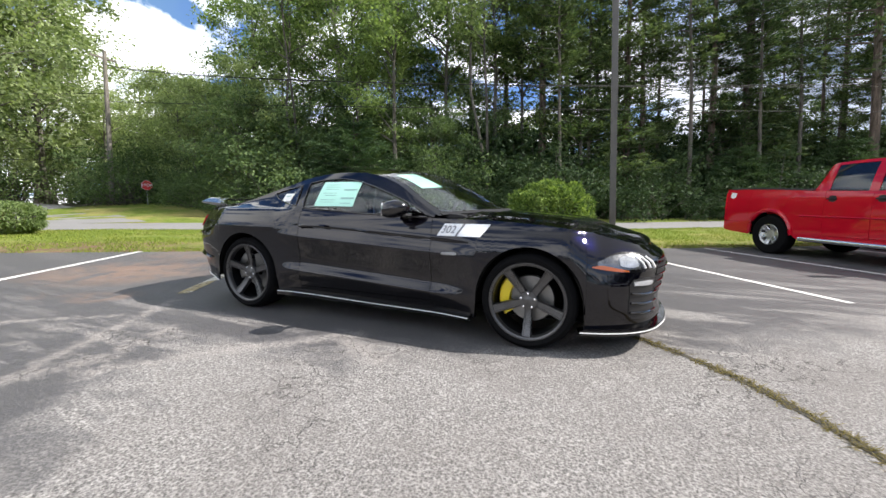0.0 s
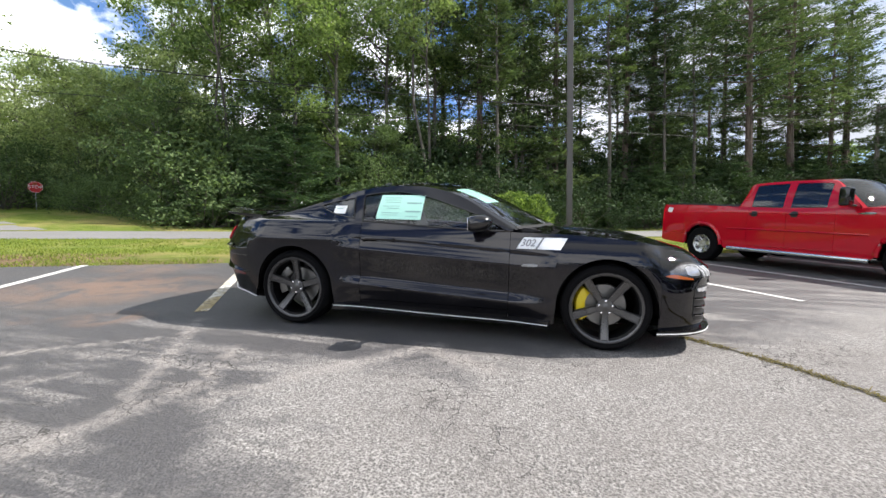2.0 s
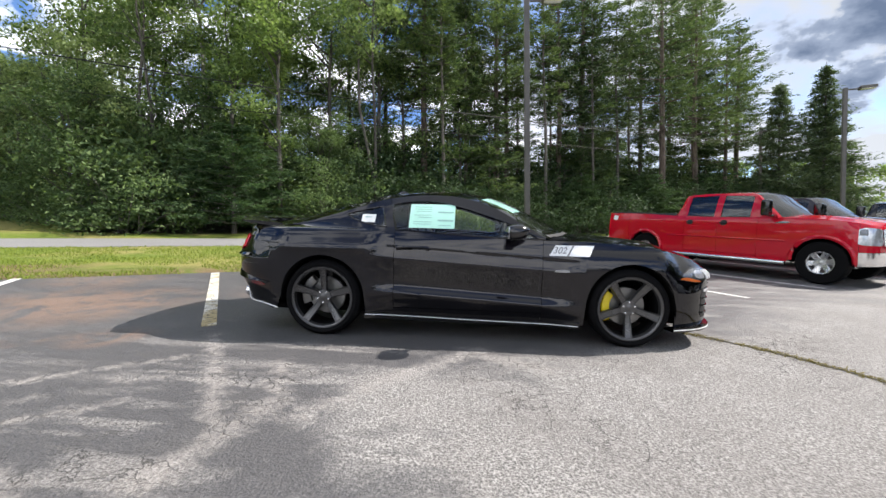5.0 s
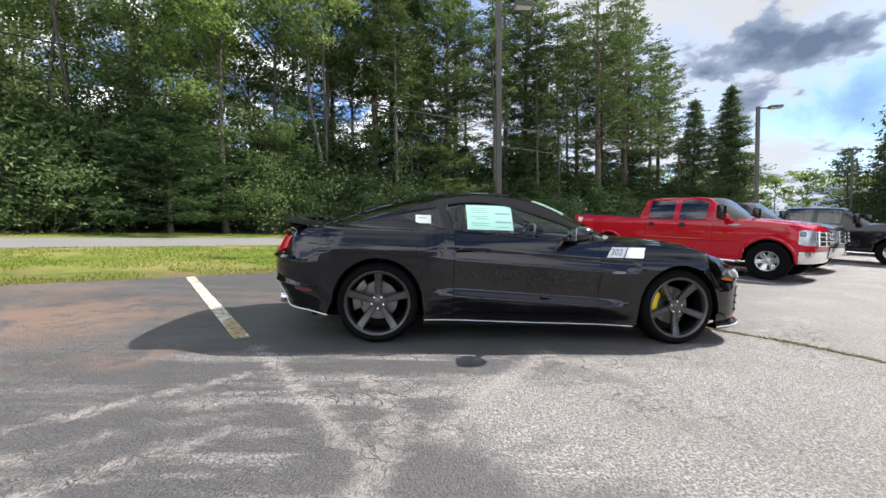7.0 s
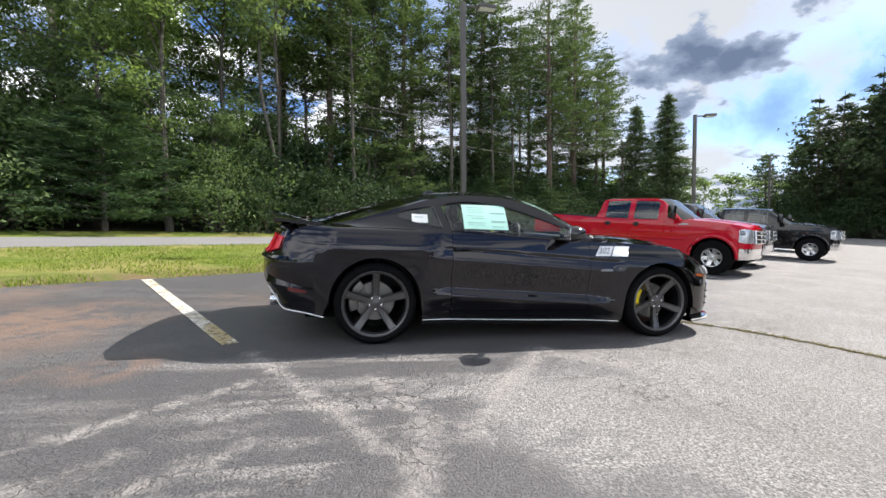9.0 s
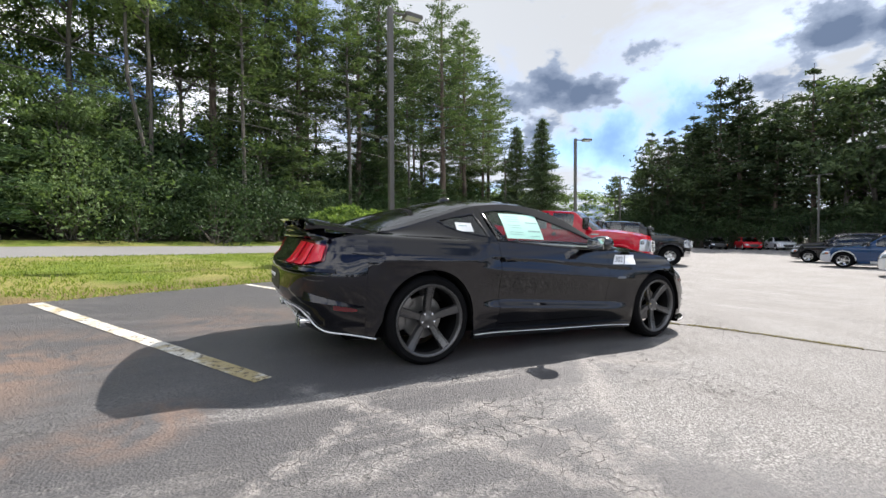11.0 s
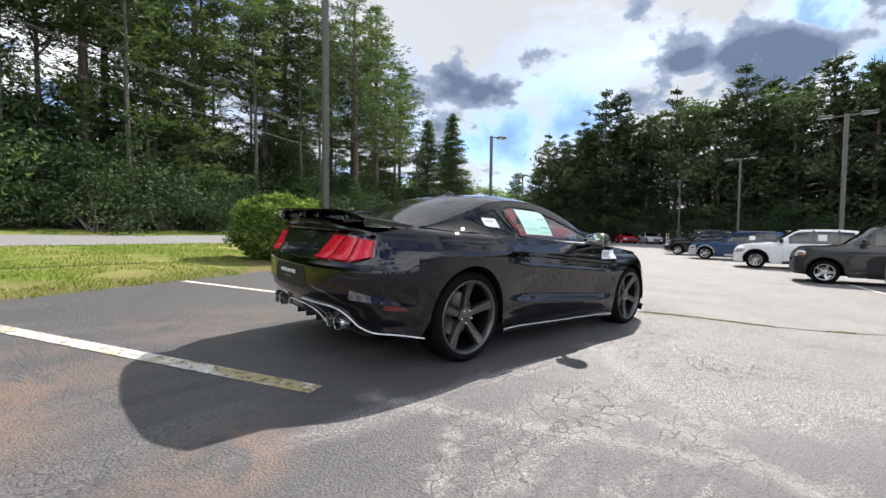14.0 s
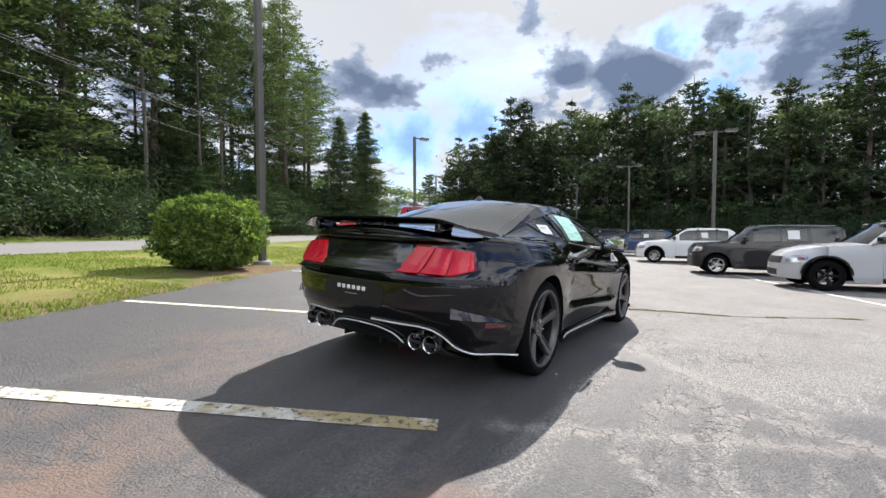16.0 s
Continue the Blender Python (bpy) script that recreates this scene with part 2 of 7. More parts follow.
def asphalt_lot(name):
    """Old parking lot: dark sealer over pale coarse stone, worn through in streaks, with fine cracks, rust stains and tyre marks."""
    m, tree, b = material(name)
    pos, u, v = uv_axes(tree)
    warp = noise_node(tree, pos, 0.55, 5, 0.6)
    wear = noise_node(tree, pos, 2.4, 9, 0.72, 0.8)
    # two sets of scuffs, along and across the bays
    scuffs = []
    for turn, scale, lo, hi in ((-62, (0.30, 1.6, 1), 0.53, 0.60), (28, (0.35, 1.9, 1), 0.56, 0.63), (-20, (0.25, 1.3, 1), 0.56, 0.64)):
        mp = tree.nodes.new("ShaderNodeMapping")
        mp.inputs["Rotation"].default_value = (0, 0, radians(turn))
        mp.inputs["Scale"].default_value = scale
        link(tree, pos, mp.inputs[0])
        scuffs.append(ramp_node(tree, noise_node(tree, mp.outputs[0], 1.15, 9, 0.66, 0.5), [(lo, 0.0), (hi, 1.0)]))
    scuff = math_node(tree, "MAXIMUM", math_node(tree, "MAXIMUM", scuffs[0], scuffs[1]), scuffs[2])
    crumbs = ramp_node(tree, noise_node(tree, pos, 22, 7, 0.8), [(0.38, 0.0), (0.46, 1.0)])
    # sealer ends along a ragged line near v = -1.3 that turns out into the aisle at u = -2.2
    reach = math_node(tree, "MAXIMUM", math_node(tree, "ADD", v, 1.35), math_node(tree, "MULTIPLY", math_node(tree, "ADD", u, 1.75), -0.9))
    edge = math_node(tree, "ADD", reach, math_node(tree, "MULTIPLY", math_node(tree, "SUBTRACT", warp, 0.5), 1.5))
    edge = math_node(tree, "ADD", edge, math_node(tree, "MULTIPLY", math_node(tree, "SUBTRACT", wear, 0.5), 2.0))
    sealed = ramp_node(tree, math_node(tree, "ADD", math_node(tree, "MULTIPLY", edge, 0.8), 0.5), [(0.22, 0.0), (0.72, 1.0)])
    near = math_node(tree, "SUBTRACT", 1.15, math_node(tree, "MULTIPLY", math_node(tree, "ABSOLUTE", math_node(tree, "SUBTRACT", reach, 0.15)), 0.50), clamp=True)
    worn = math_node(tree, "MULTIPLY", math_node(tree, "MULTIPLY", scuff, crumbs), math_node(tree, "ADD", math_node(tree, "MULTIPLY", near, 0.95), 0.20))
    sealed = math_node(tree, "SUBTRACT", sealed, worn, clamp=True)
    # bands where tyres and an old painted line have stripped the sealer
    ragged = noise_node(tree, pos, 7.0, 8, 0.75, 0.6)
    stripped = None
    for a, c, wide, amount in (((-3.75, -0.40), (-2.70, -0.25), 0.10, 0.9), ((-2.50, 0.30), (-2.48, -1.50), 0.13, 0.8), ((-2.08, -0.70), (-2.16, -1.33), 0.12, 0.95), ((-2.16, -1.30), (-2.75, -1.90), 0.17, 0.7),
                               ((-3.70, -1.08), (-2.95, -0.97), 0.12, 0.8), ((-0.55, -1.02), (-1.50, -1.30), 0.17, 0.8), ((-1.45, -1.28), (-2.10, -1.58), 0.15, 0.7), ((-3.05, -0.62), (-2.70, -0.60), 0.10, 0.6),
                               ((-3.95, -0.75), (-3.35, -0.72), 0.10, 0.6), ((-0.70, -1.00), (-0.35, -1.60), 0.18, 0.7), ((-3.3, -1.5), (-3.0, -2.1), 0.10, 0.5)):
        du, dv, run = c[0] - a[0], c[1] - a[1], (c[0] - a[0]) ** 2 + (c[1] - a[1]) ** 2
        pu, pv = math_node(tree, "SUBTRACT", u, a[0]), math_node(tree, "SUBTRACT", v, a[1])
        f = math_node(tree, "ADD", math_node(tree, "MULTIPLY", pu, du / run), math_node(tree, "MULTIPLY", pv, dv / run), clamp=True)
        ru, rv = math_node(tree, "SUBTRACT", pu, math_node(tree, "MULTIPLY", f, du)), math_node(tree, "SUBTRACT", pv, math_node(tree, "MULTIPLY", f, dv))
        away = math_node(tree, "SQRT", math_node(tree, "ADD", math_node(tree, "MULTIPLY", ru, ru), math_node(tree, "MULTIPLY", rv, rv)))
        away = math_node(tree, "ADD", away, math_node(tree, "MULTIPLY", math_node(tree, "SUBTRACT", ragged, 0.42), 0.55))
        band = ramp_node(tree, away, [(max(0.0, wide - 0.13), amount), (wide, 0.0)])
        stripped = band if stripped is None else math_node(tree, "MAXIMUM", stripped, band)
    flakes = ramp_node(tree, noise_node(tree, pos, 34, 6, 0.8), [(0.40, 0.15), (0.50, 1.0)])
    stripped = math_node(tree, "MULTIPLY", stripped, flakes)
    sealed = math_node(tree, "SUBTRACT", sealed, stripped, clamp=True)
    # thin leftovers of sealer out on the pale part
    sealed = math_node(tree, "MAXIMUM", sealed, math_node(tree, "MULTIPLY", ramp_node(tree, wear, [(0.56, 0.0), (0.68, 0.14)]), ramp_node(tree, v, [(0.0, 1.0), (1.0, 1.0)])))
    stone = tree.nodes.new("ShaderNodeTexVoronoi")
    stone.inputs["Scale"].default_value = 85
    link(tree, pos, stone.inputs["Vector"])
    grain = noise_node(tree, pos, 62, 5, 0.75)
    blotch = noise_node(tree, pos, 0.9, 7, 0.65)
    sparkle = math_node(tree, "ADD", math_node(tree, "MULTIPLY", grain, 0.75), math_node(tree, "MULTIPLY", stone.outputs["Distance"], 0.30))
    pale = ramp_node(tree, sparkle, [(0.36, (0.070, 0.067, 0.064)), (0.50, (0.195, 0.187, 0.177)), (0.68, (0.42, 0.405, 0.385))])
    pale = mix_node(tree, ramp_node(tree, blotch, [(0.40, 0.0), (0.68, 0.6)]), pale, (0.165, 0.152, 0.142))
    dark = ramp_node(tree, grain, [(0.30, (0.050, 0.049, 0.051)), (0.55, (0.100, 0.098, 0.100)), (0.75, (0.175, 0.170, 0.167))])
    dark = mix_node(tree, ramp_node(tree, blotch, [(0.45, 0.0), (0.75, 0.5)]), dark, (0.120, 0.114, 0.108))
    col = mix_node(tree, sealed, pale, dark)
    col = mix_node(tree, math_node(tree, "MULTIPLY", stripped, 0.5), col, (0.38, 0.35, 0.32))
    # rust stains in the bays
    for cu, cv, wide, amount in ((-3.95, 2.3, 0.42, 0.95), (-4.0, 4.2, 0.9, 0.7), (-1.6, 2.4, 1.2, 0.45), (-3.3, 0.55, 6.0, 0.75), (-3.9, 0.7, 9.0, 0.6)):
        du, dv = math_node(tree, "SUBTRACT", u, cu), math_node(tree, "SUBTRACT", v, cv)
        blob = math_node(tree, "ADD", math_node(tree, "MULTIPLY", math_node(tree, "MULTIPLY", du, du), wide), math_node(tree, "MULTIPLY", math_node(tree, "MULTIPLY", dv, dv), wide * 1.4))
        rust = math_node(tree, "MULTIPLY", math_node(tree, "SUBTRACT", 1.0, blob, clamp=True), ramp_node(tree, wear, [(0.42, 0.0), (0.56, amount)]))
        col = mix_node(tree, rust, col, (0.235, 0.160, 0.120))
    # cracks
    crack = tree.nodes.new("ShaderNodeTexVoronoi")
    crack.feature = "DISTANCE_TO_EDGE"
    crack.inputs["Scale"].default_value = 6.5
    wob = tree.nodes.new("ShaderNodeTexNoise")
    wob.inputs["Scale"].default_value, wob.inputs["Detail"].default_value = 3.5, 7
    link(tree, pos, wob.inputs["Vector"])
    add = tree.nodes.new("ShaderNodeVectorMath")
    add.operation = "MULTIPLY_ADD"
    link(tree, wob.outputs["Color"], add.inputs[0])
    add.inputs[1].default_value = (0.55, 0.55, 0)
    link(tree, pos, add.inputs[2])
    link(tree, add.outputs[0], crack.inputs["Vector"])
    some = ramp_node(tree, math_node(tree, "SUBTRACT", noise_node(tree, pos, 0.5, 4), math_node(tree, "MULTIPLY", math_node(tree, "ADD", u, 2.6), 0.035)), [(0.38, 0.0), (0.53, 1.0)])
    line = math_node(tree, "MULTIPLY", ramp_node(tree, crack.outputs["Distance"], [(0.008, 1.0), (0.026, 0.0)]), some)
    line = math_node(tree, "MULTIPLY", line, math_node(tree, "SUBTRACT", 1.0, math_node(tree, "MULTIPLY", sealed, 0.8)))
    col = mix_node(tree, math_node(tree, "MULTIPLY", line, 0.6), col, (0.03, 0.028, 0.026))
    link(tree, col, b.inputs["Base Color"])
    link(tree, ramp_node(tree, sealed, [(0.0, 0.86), (1.0, 0.50)]), b.inputs["Roughness"])
    b.inputs["Specular IOR Level"].default_value = 0.45
    relief = math_node(tree, "SUBTRACT", math_node(tree, "ADD", grain, math_node(tree, "MULTIPLY", stone.outputs["Distance"], 0.5)), math_node(tree, "MULTIPLY", line, 1.5))
    bump(tree, b, relief, 0.008, 0.9)
    return m


def asphalt_road(name):
    m, tree, b = material(name)
    pos = position(tree)
    grain, blotch = noise_node(tree, pos, 45, 4, 0.7), noise_node(tree, pos, 0.5, 6, 0.6)
    c = ramp_node(tree, grain, [(0.3, (0.17, 0.168, 0.165)), (0.7, (0.30, 0.295, 0.29))])
    c = mix_node(tree, ramp_node(tree, blotch, [(0.4, 0.0), (0.7, 0.5)]), c, (0.19, 0.185, 0.18))
    link(tree, c, b.inputs["Base Color"])
    b.inputs["Roughness"].default_value = 0.85
    bump(tree, b, grain, 0.005)
    return m


def turf(name):
    """Lawn in late summer: green and straw, bare earth along the lot's edge and by the bush."""
    m, tree, b = material(name)
    pos, u, v = uv_axes(tree)
    big, mid, fine = noise_node(tree, pos, 0.45, 5), noise_node(tree, pos, 3.0, 5), noise_node(tree, pos, 40, 4)
    mixed = math_node(tree, "ADD", math_node(tree, "MULTIPLY", mid, 0.6), math_node(tree, "MULTIPLY", fine, 0.4))
    c = ramp_node(tree, mixed, [(0.3, (0.09, 0.14, 0.02)), (0.55, (0.19, 0.25, 0.045)), (0.75, (0.33, 0.34, 0.09))])
    c = mix_node(tree, ramp_node(tree, big, [(0.46, 0.0), (0.62, 0.75)]), c, (0.36, 0.31, 0.12))
    rim = math_node(tree, "SUBTRACT", 1.0, math_node(tree, "MULTIPLY", math_node(tree, "SUBTRACT", v, 4.6), 0.8), clamp=True)
    far = math_node(tree, "MULTIPLY", math_node(tree, "SUBTRACT", -4.2, u), 0.8, clamp=True)
    bed = math_node(tree, "MULTIPLY", far, math_node(tree, "SUBTRACT", 1.0, math_node(tree, "MULTIPLY", math_node(tree, "SUBTRACT", v, 6.2), 2.0), clamp=True))
    soil = math_node(tree, "MULTIPLY", math_node(tree, "MAXIMUM", math_node(tree, "MULTIPLY", rim, 1.0), bed), ramp_node(tree, mid, [(0.32, 0.0), (0.52, 1.0)]))
    bu, bv = math_node(tree, "MULTIPLY", math_node(tree, "SUBTRACT", u, 4.1), 0.55), math_node(tree, "MULTIPLY", math_node(tree, "SUBTRACT", v, 5.4), 0.9)
    mulch = math_node(tree, "SUBTRACT", 1.35, math_node(tree, "ADD", math_node(tree, "MULTIPLY", bu, bu), math_node(tree, "MULTIPLY", bv, bv)), clamp=True)
    soil = math_node(tree, "MAXIMUM", soil, math_node(tree, "MULTIPLY", mulch, ramp_node(tree, mid, [(0.30, 0.2), (0.50, 1.0)])))
    c = mix_node(tree, soil, c, (0.22, 0.150, 0.095))
    link(tree, c, b.inputs["Base Color"])
    b.inputs["Roughness"].default_value, b.inputs["Specular IOR Level"].default_value = 0.9, 0.15
    bump(tree, b, math_node(tree, "ADD", fine, mid), 0.05)
    return m


def worn_line(name):
    """Old road paint, chipped and yellowed by moss."""
    m, tree, b = material(name)
    pos, u, v = uv_axes(tree)
    chip, moss = noise_node(tree, pos, 22, 6, 0.7), noise_node(tree, pos, 5, 5, 0.6)
    moss = math_node(tree, "ADD", moss, math_node(tree, "MULTIPLY", math_node(tree, "SUBTRACT", 1.75, v, clamp=True), 0.11))
    c = ramp_node(tree, noise_node(tree, pos, 9, 5), [(0.3, (0.50, 0.48, 0.42)), (0.7, (0.74, 0.72, 0.66))])
    c = mix_node(tree, ramp_node(tree, moss, [(0.46, 0.0), (0.62, 0.8)]), c, (0.36, 0.27, 0.09))
    c = mix_node(tree, ramp_node(tree, chip, [(0.54, 0.0), (0.59, 0.9)]), c, (0.10, 0.085, 0.06))
    link(tree, c, b.inputs["Base Color"])
    b.inputs["Roughness"].default_value = 0.8
    bump(tree, b, chip, 0.003)
    return m


M_LOT, M_ROAD, M_TURF, M_LINE = asphalt_lot("lot asphalt"), asphalt_road("road asphalt"), turf("lawn"), worn_line("line paint")
M_FOREST = plain("forest floor", (0.055, 0.05, 0.025), 0.95, vary=0.5, scale=0.6, bump_mm=20, grain=12)
M_LINE_WHITE = plain("white road paint", (0.66, 0.65, 0.62), 0.8, vary=0.25, scale=3, bump_mm=1)
M_PINE = foliage("pine needles", (0.034, 0.064, 0.033), (0.165, 0.215, 0.098), through=0.34)
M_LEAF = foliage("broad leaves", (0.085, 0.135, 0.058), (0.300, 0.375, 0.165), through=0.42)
# lighter shrub green, with the sunlight on the left stretch put into the colour
M_EDGE_SUNLIT = foliage("edge leaves toned as sunlit", (0.050, 0.090, 0.042), (0.205, 0.280, 0.120), through=0.35)
# paler leaf colour that carries the sunlight on the corner trees
M_MAPLE_SUNLIT = foliage("maple leaves toned as sunlit", (0.120, 0.165, 0.075), (0.420, 0.490, 0.240), through=0.42)
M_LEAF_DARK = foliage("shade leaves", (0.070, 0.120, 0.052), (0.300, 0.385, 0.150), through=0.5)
# darker shrub green, with the shade of the backlit stretch put into the colour
M_SHRUB_SHADED = foliage("undergrowth leaves toned as shaded", (0.022, 0.044, 0.022), (0.078, 0.120, 0.052), through=0.22)
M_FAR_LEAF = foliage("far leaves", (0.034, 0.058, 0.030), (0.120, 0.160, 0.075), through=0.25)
M_HEDGE = foliage("bush leaves", (0.060, 0.110, 0.028), (0.33, 0.43, 0.12), scale=1.5, through=0.4)
M_HEDGE_RED = foliage("red leaves", (0.10, 0.05, 0.02), (0.32, 0.15, 0.06), scale=1.5)
M_GRASS = foliage("grass blades", (0.11, 0.17, 0.02), (0.36, 0.40, 0.09), scale=1.2, through=0.3)
M_WEED = foliage("dry weeds", (0.10, 0.085, 0.040), (0.24, 0.20, 0.09), scale=3)
M_BARK, M_BARK_PINE, M_BARK_PALE = bark("grey bark", (0.17, 0.15, 0.13)), bark("pine bark", (0.17, 0.125, 0.10)), bark("pale bark", (0.42, 0.39, 0.34))
M_WOODPOLE = bark("weathered pole", (0.30, 0.27, 0.23), 14)
M_PAINT = paint("black metallic paint", (0.0032, 0.0028, 0.0064), 0.36, 1.0, 0.0, 1.55)
M_RED = paint("red truck paint", (0.40, 0.004, 0.016), 0.35, 0.0, 0.01)
M_RED2 = paint("red paint", (0.40, 0.012, 0.02))
M_WHITE = paint("white paint", (0.72, 0.73, 0.74), dust=0.1)
M_SILVER = paint("silver paint", (0.45, 0.46, 0.48), dust=0.1)
M_NAVY = paint("blue paint", (0.018, 0.045, 0.11))
M_BLACK_CAR = paint("plain black paint", (0.008, 0.008, 0.009))
M_CHARCOAL = paint("charcoal paint", (0.035, 0.034, 0.036))
M_GLOSS = plain("gloss black trim", (0.003, 0.003, 0.004), 0.12, coat=0.6, vary=0.05)
M_TRIM = plain("black plastic", (0.009, 0.009, 0.010), 0.5, vary=0.2, bump_mm=0.3, grain=400)
M_INNER = plain("wheel well liner", (0.0025, 0.0025, 0.0025), 0.9, vary=0.3, sheen=0.1)
M_TYRE = plain("tyre rubber", (0.006, 0.006, 0.0065), 0.75, vary=0.3, scale=12, bump_mm=0.5, grain=250, sheen=0.06)
M_RIM = plain("graphite wheel", (0.105, 0.104, 0.105), 0.30, metal=0.8, vary=0.12, grain=300)
M_RIM_DARK = plain("dark wheel barrel", (0.010, 0.010, 0.011), 0.45, metal=0.6, sheen=0.2)
M_ALLOY = plain("bright alloy wheel", (0.55, 0.55, 0.55), 0.28, metal=0.9, vary=0.1)
M_CHROME = plain("chrome", (0.82, 0.82, 0.83), 0.09, metal=1.0, vary=0.04)
M_STEEL = plain("brushed steel disc", (0.22, 0.217, 0.213), 0.38, metal=0.9, vary=0.15, grain=200)
M_CALIPER = plain("yellow caliper enamel", (0.78, 0.60, 0.01), 0.35, coat=0.5, vary=0.08)
M_PIN = plain("white pinstripe", (0.75, 0.75, 0.75), 0.35, vary=0.08)
M_STICKER = plain("pale green paper", (0.42, 0.74, 0.63), 0.7, vary=0.06)
M_PAPER = plain("white paper", (0.78, 0.80, 0.78), 0.7, vary=0.05)
M_INK = plain("dark print", (0.24, 0.42, 0.38), 0.7)
M_DECAL = plain("white vinyl", (0.80, 0.82, 0.84), 0.35, vary=0.04, coat=0.5)
M_GREY_INK = plain("grey vinyl", (0.16, 0.17, 0.19), 0.4, vary=0.06, coat=0.5)
M_TAIL = plain("red lamp lens", (0.60, 0.004, 0.022), 0.22, vary=0.15, coat=0.2)
M_TAIL_DARK = plain("dark red lens", (0.11, 0.002, 0.006), 0.15, coat=1.0)
M_LAMP = plain("lamp reflector", (0.16, 0.165, 0.175), 0.18, metal=0.7, vary=0.4, scale=25, coat=1.0)
M_AMBER = plain("amber lens", (0.34, 0.085, 0.02), 0.15, coat=1.0)
M_LENS = plain("clear lamp lens", (0.55, 0.57, 0.60), 0.08, metal=0.6, vary=0.3, scale=20, coat=1.0)
M_GLASS = glass("window glass", (0.95, 0.975, 0.965), 0.0, 1.5)
M_GLASS_DARK = glass("tinted glass", (0.36, 0.40, 0.40), 0.0, 1.8)
M_SEAT = plain("black leather", (0.010, 0.010, 0.011), 0.55, vary=0.2, bump_mm=0.5, grain=150)
M_POLE = plain("weathered bronze pole", (0.115, 0.110, 0.100), 0.65, metal=0.2, vary=0.25, scale=2)
M_WIRE = plain("black cable", (0.02, 0.02, 0.02), 0.7)
M_STOP = plain("red sign sheet", (0.60, 0.025, 0.025), 0.45)
M_GALV = plain("galvanised post", (0.35, 0.36, 0.36), 0.5, metal=0.6)

# ---- building helpers ----
def finish(bm, smooth=True):
    me = bpy.data.meshes.new("shape")
    bmesh.ops.recalc_face_normals(bm, faces=bm.faces)
    if smooth:
        for f in bm.faces:
            f.smooth = True
        for e in bm.edges:
            if len(e.link_faces) == 2 and e.calc_face_angle(0) > 0.7:
                e.smooth = False
    bm.to_mesh(me)
    bm.free()
    return me


def part(name, bm, mat, parent, label="", smooth=True):
    me = finish(bm, smooth) if isinstance(bm, bmesh.types.BMesh) else bm
    if not me.materials:
        me.materials.append(mat)
    ob = new(name, me)
    ob.parent = parent
    return tagged(ob, label)


def thing(name, label, category, group="", kind="", at=None):
    ob = new(name)
    ob.empty_display_size = 0.1
    if at is not None:
        ob.matrix_world = at
    return tagged(ob, label, category, group, kind)


def raw_mesh(verts, faces, mat, smooth=False):
    me = bpy.data.meshes.new("shape")
    me.from_pydata([tuple(v) for v in verts], [], [tuple(f) for f in faces])
    me.materials.append(mat)
    if smooth:
        me.polygons.foreach_set("use_smooth", [True] * len(me.polygons))
    return me


def quads_mesh(corners, mat):
    """A mesh of loose faces from an array of shape (n, corners, 3)."""
    n, k = corners.shape[:2]
    me = bpy.data.meshes.new("leaves")
    me.vertices.add(k * n), me.loops.add(k * n), me.polygons.add(n)
    me.vertices.foreach_set("co", corners.astype(np.float32).ravel())
    me.loops.foreach_set("vertex_index", np.arange(k * n, dtype=np.int32))
    me.polygons.foreach_set("loop_start", np.arange(0, k * n, k, dtype=np.int32))
    me.update(calc_edges=True)
    me.materials.append(mat)
    return me


def grid(points, thick=0.0, close=False):
    """A sheet through rows of points; thick: its depth, towards its back."""
    bm = bmesh.new()
    rows = [[bm.verts.new(p) for p in row] for row in points]
    for a, b in zip(rows, rows[1:]):
        pairs = list(zip(zip(a, a[1:]), zip(b, b[1:])))
        if close:
            pairs.append(((a[-1], a[0]), (b[-1], b[0])))
        for (p, q), (r, s) in pairs:
            if len({p, q, r, s}) == 4:
                try:
                    bm.faces.new((p, q, s, r))
                except ValueError:
                    pass
    bmesh.ops.remove_doubles(bm, verts=bm.verts, dist=0.0004)
    if thick:
        bmesh.ops.recalc_face_normals(bm, faces=bm.faces)
        bmesh.ops.solidify(bm, geom=bm.faces[:], thickness=thick)
    return bm


def box(size, at=(0, 0, 0), bevel=0.01, m=None, segments=2):
    bm = bmesh.new()
    bmesh.ops.create_cube(bm, size=1)
    bmesh.ops.scale(bm, vec=size, verts=bm.verts)
    if bevel:
        bmesh.ops.bevel(bm, geom=bm.edges[:], offset=min(bevel, min(size) * 0.45), segments=segments, profile=0.5, affect="EDGES")
    bmesh.ops.translate(bm, vec=at, verts=bm.verts)
    if m is not None:
        bmesh.ops.transform(bm, matrix=m, verts=bm.verts)
    return bm


def join(*parts):
    """Several shapes as one mesh."""
    base = parts[0]
    for other in parts[1:]:
        me = bpy.data.meshes.new("joined")
        other.to_mesh(me)
        other.free()
        base.from_mesh(me)
        bpy.data.meshes.remove(me)
    return base


def lathe(profile, steps=32, axis="y"):
    """A profile of (radius, height) turned round an axis."""
    rows = []
    for r, h in profile:
        ring = []
        for i in range(steps):
            a = 2 * math.pi * i / steps
            c, s = r * math.cos(a), r * math.sin(a)
            ring.append({"y": (c, h, s), "z": (c, s, h), "x": (h, c, s)}[axis])
        rows.append(ring)
    return grid(rows, close=True)


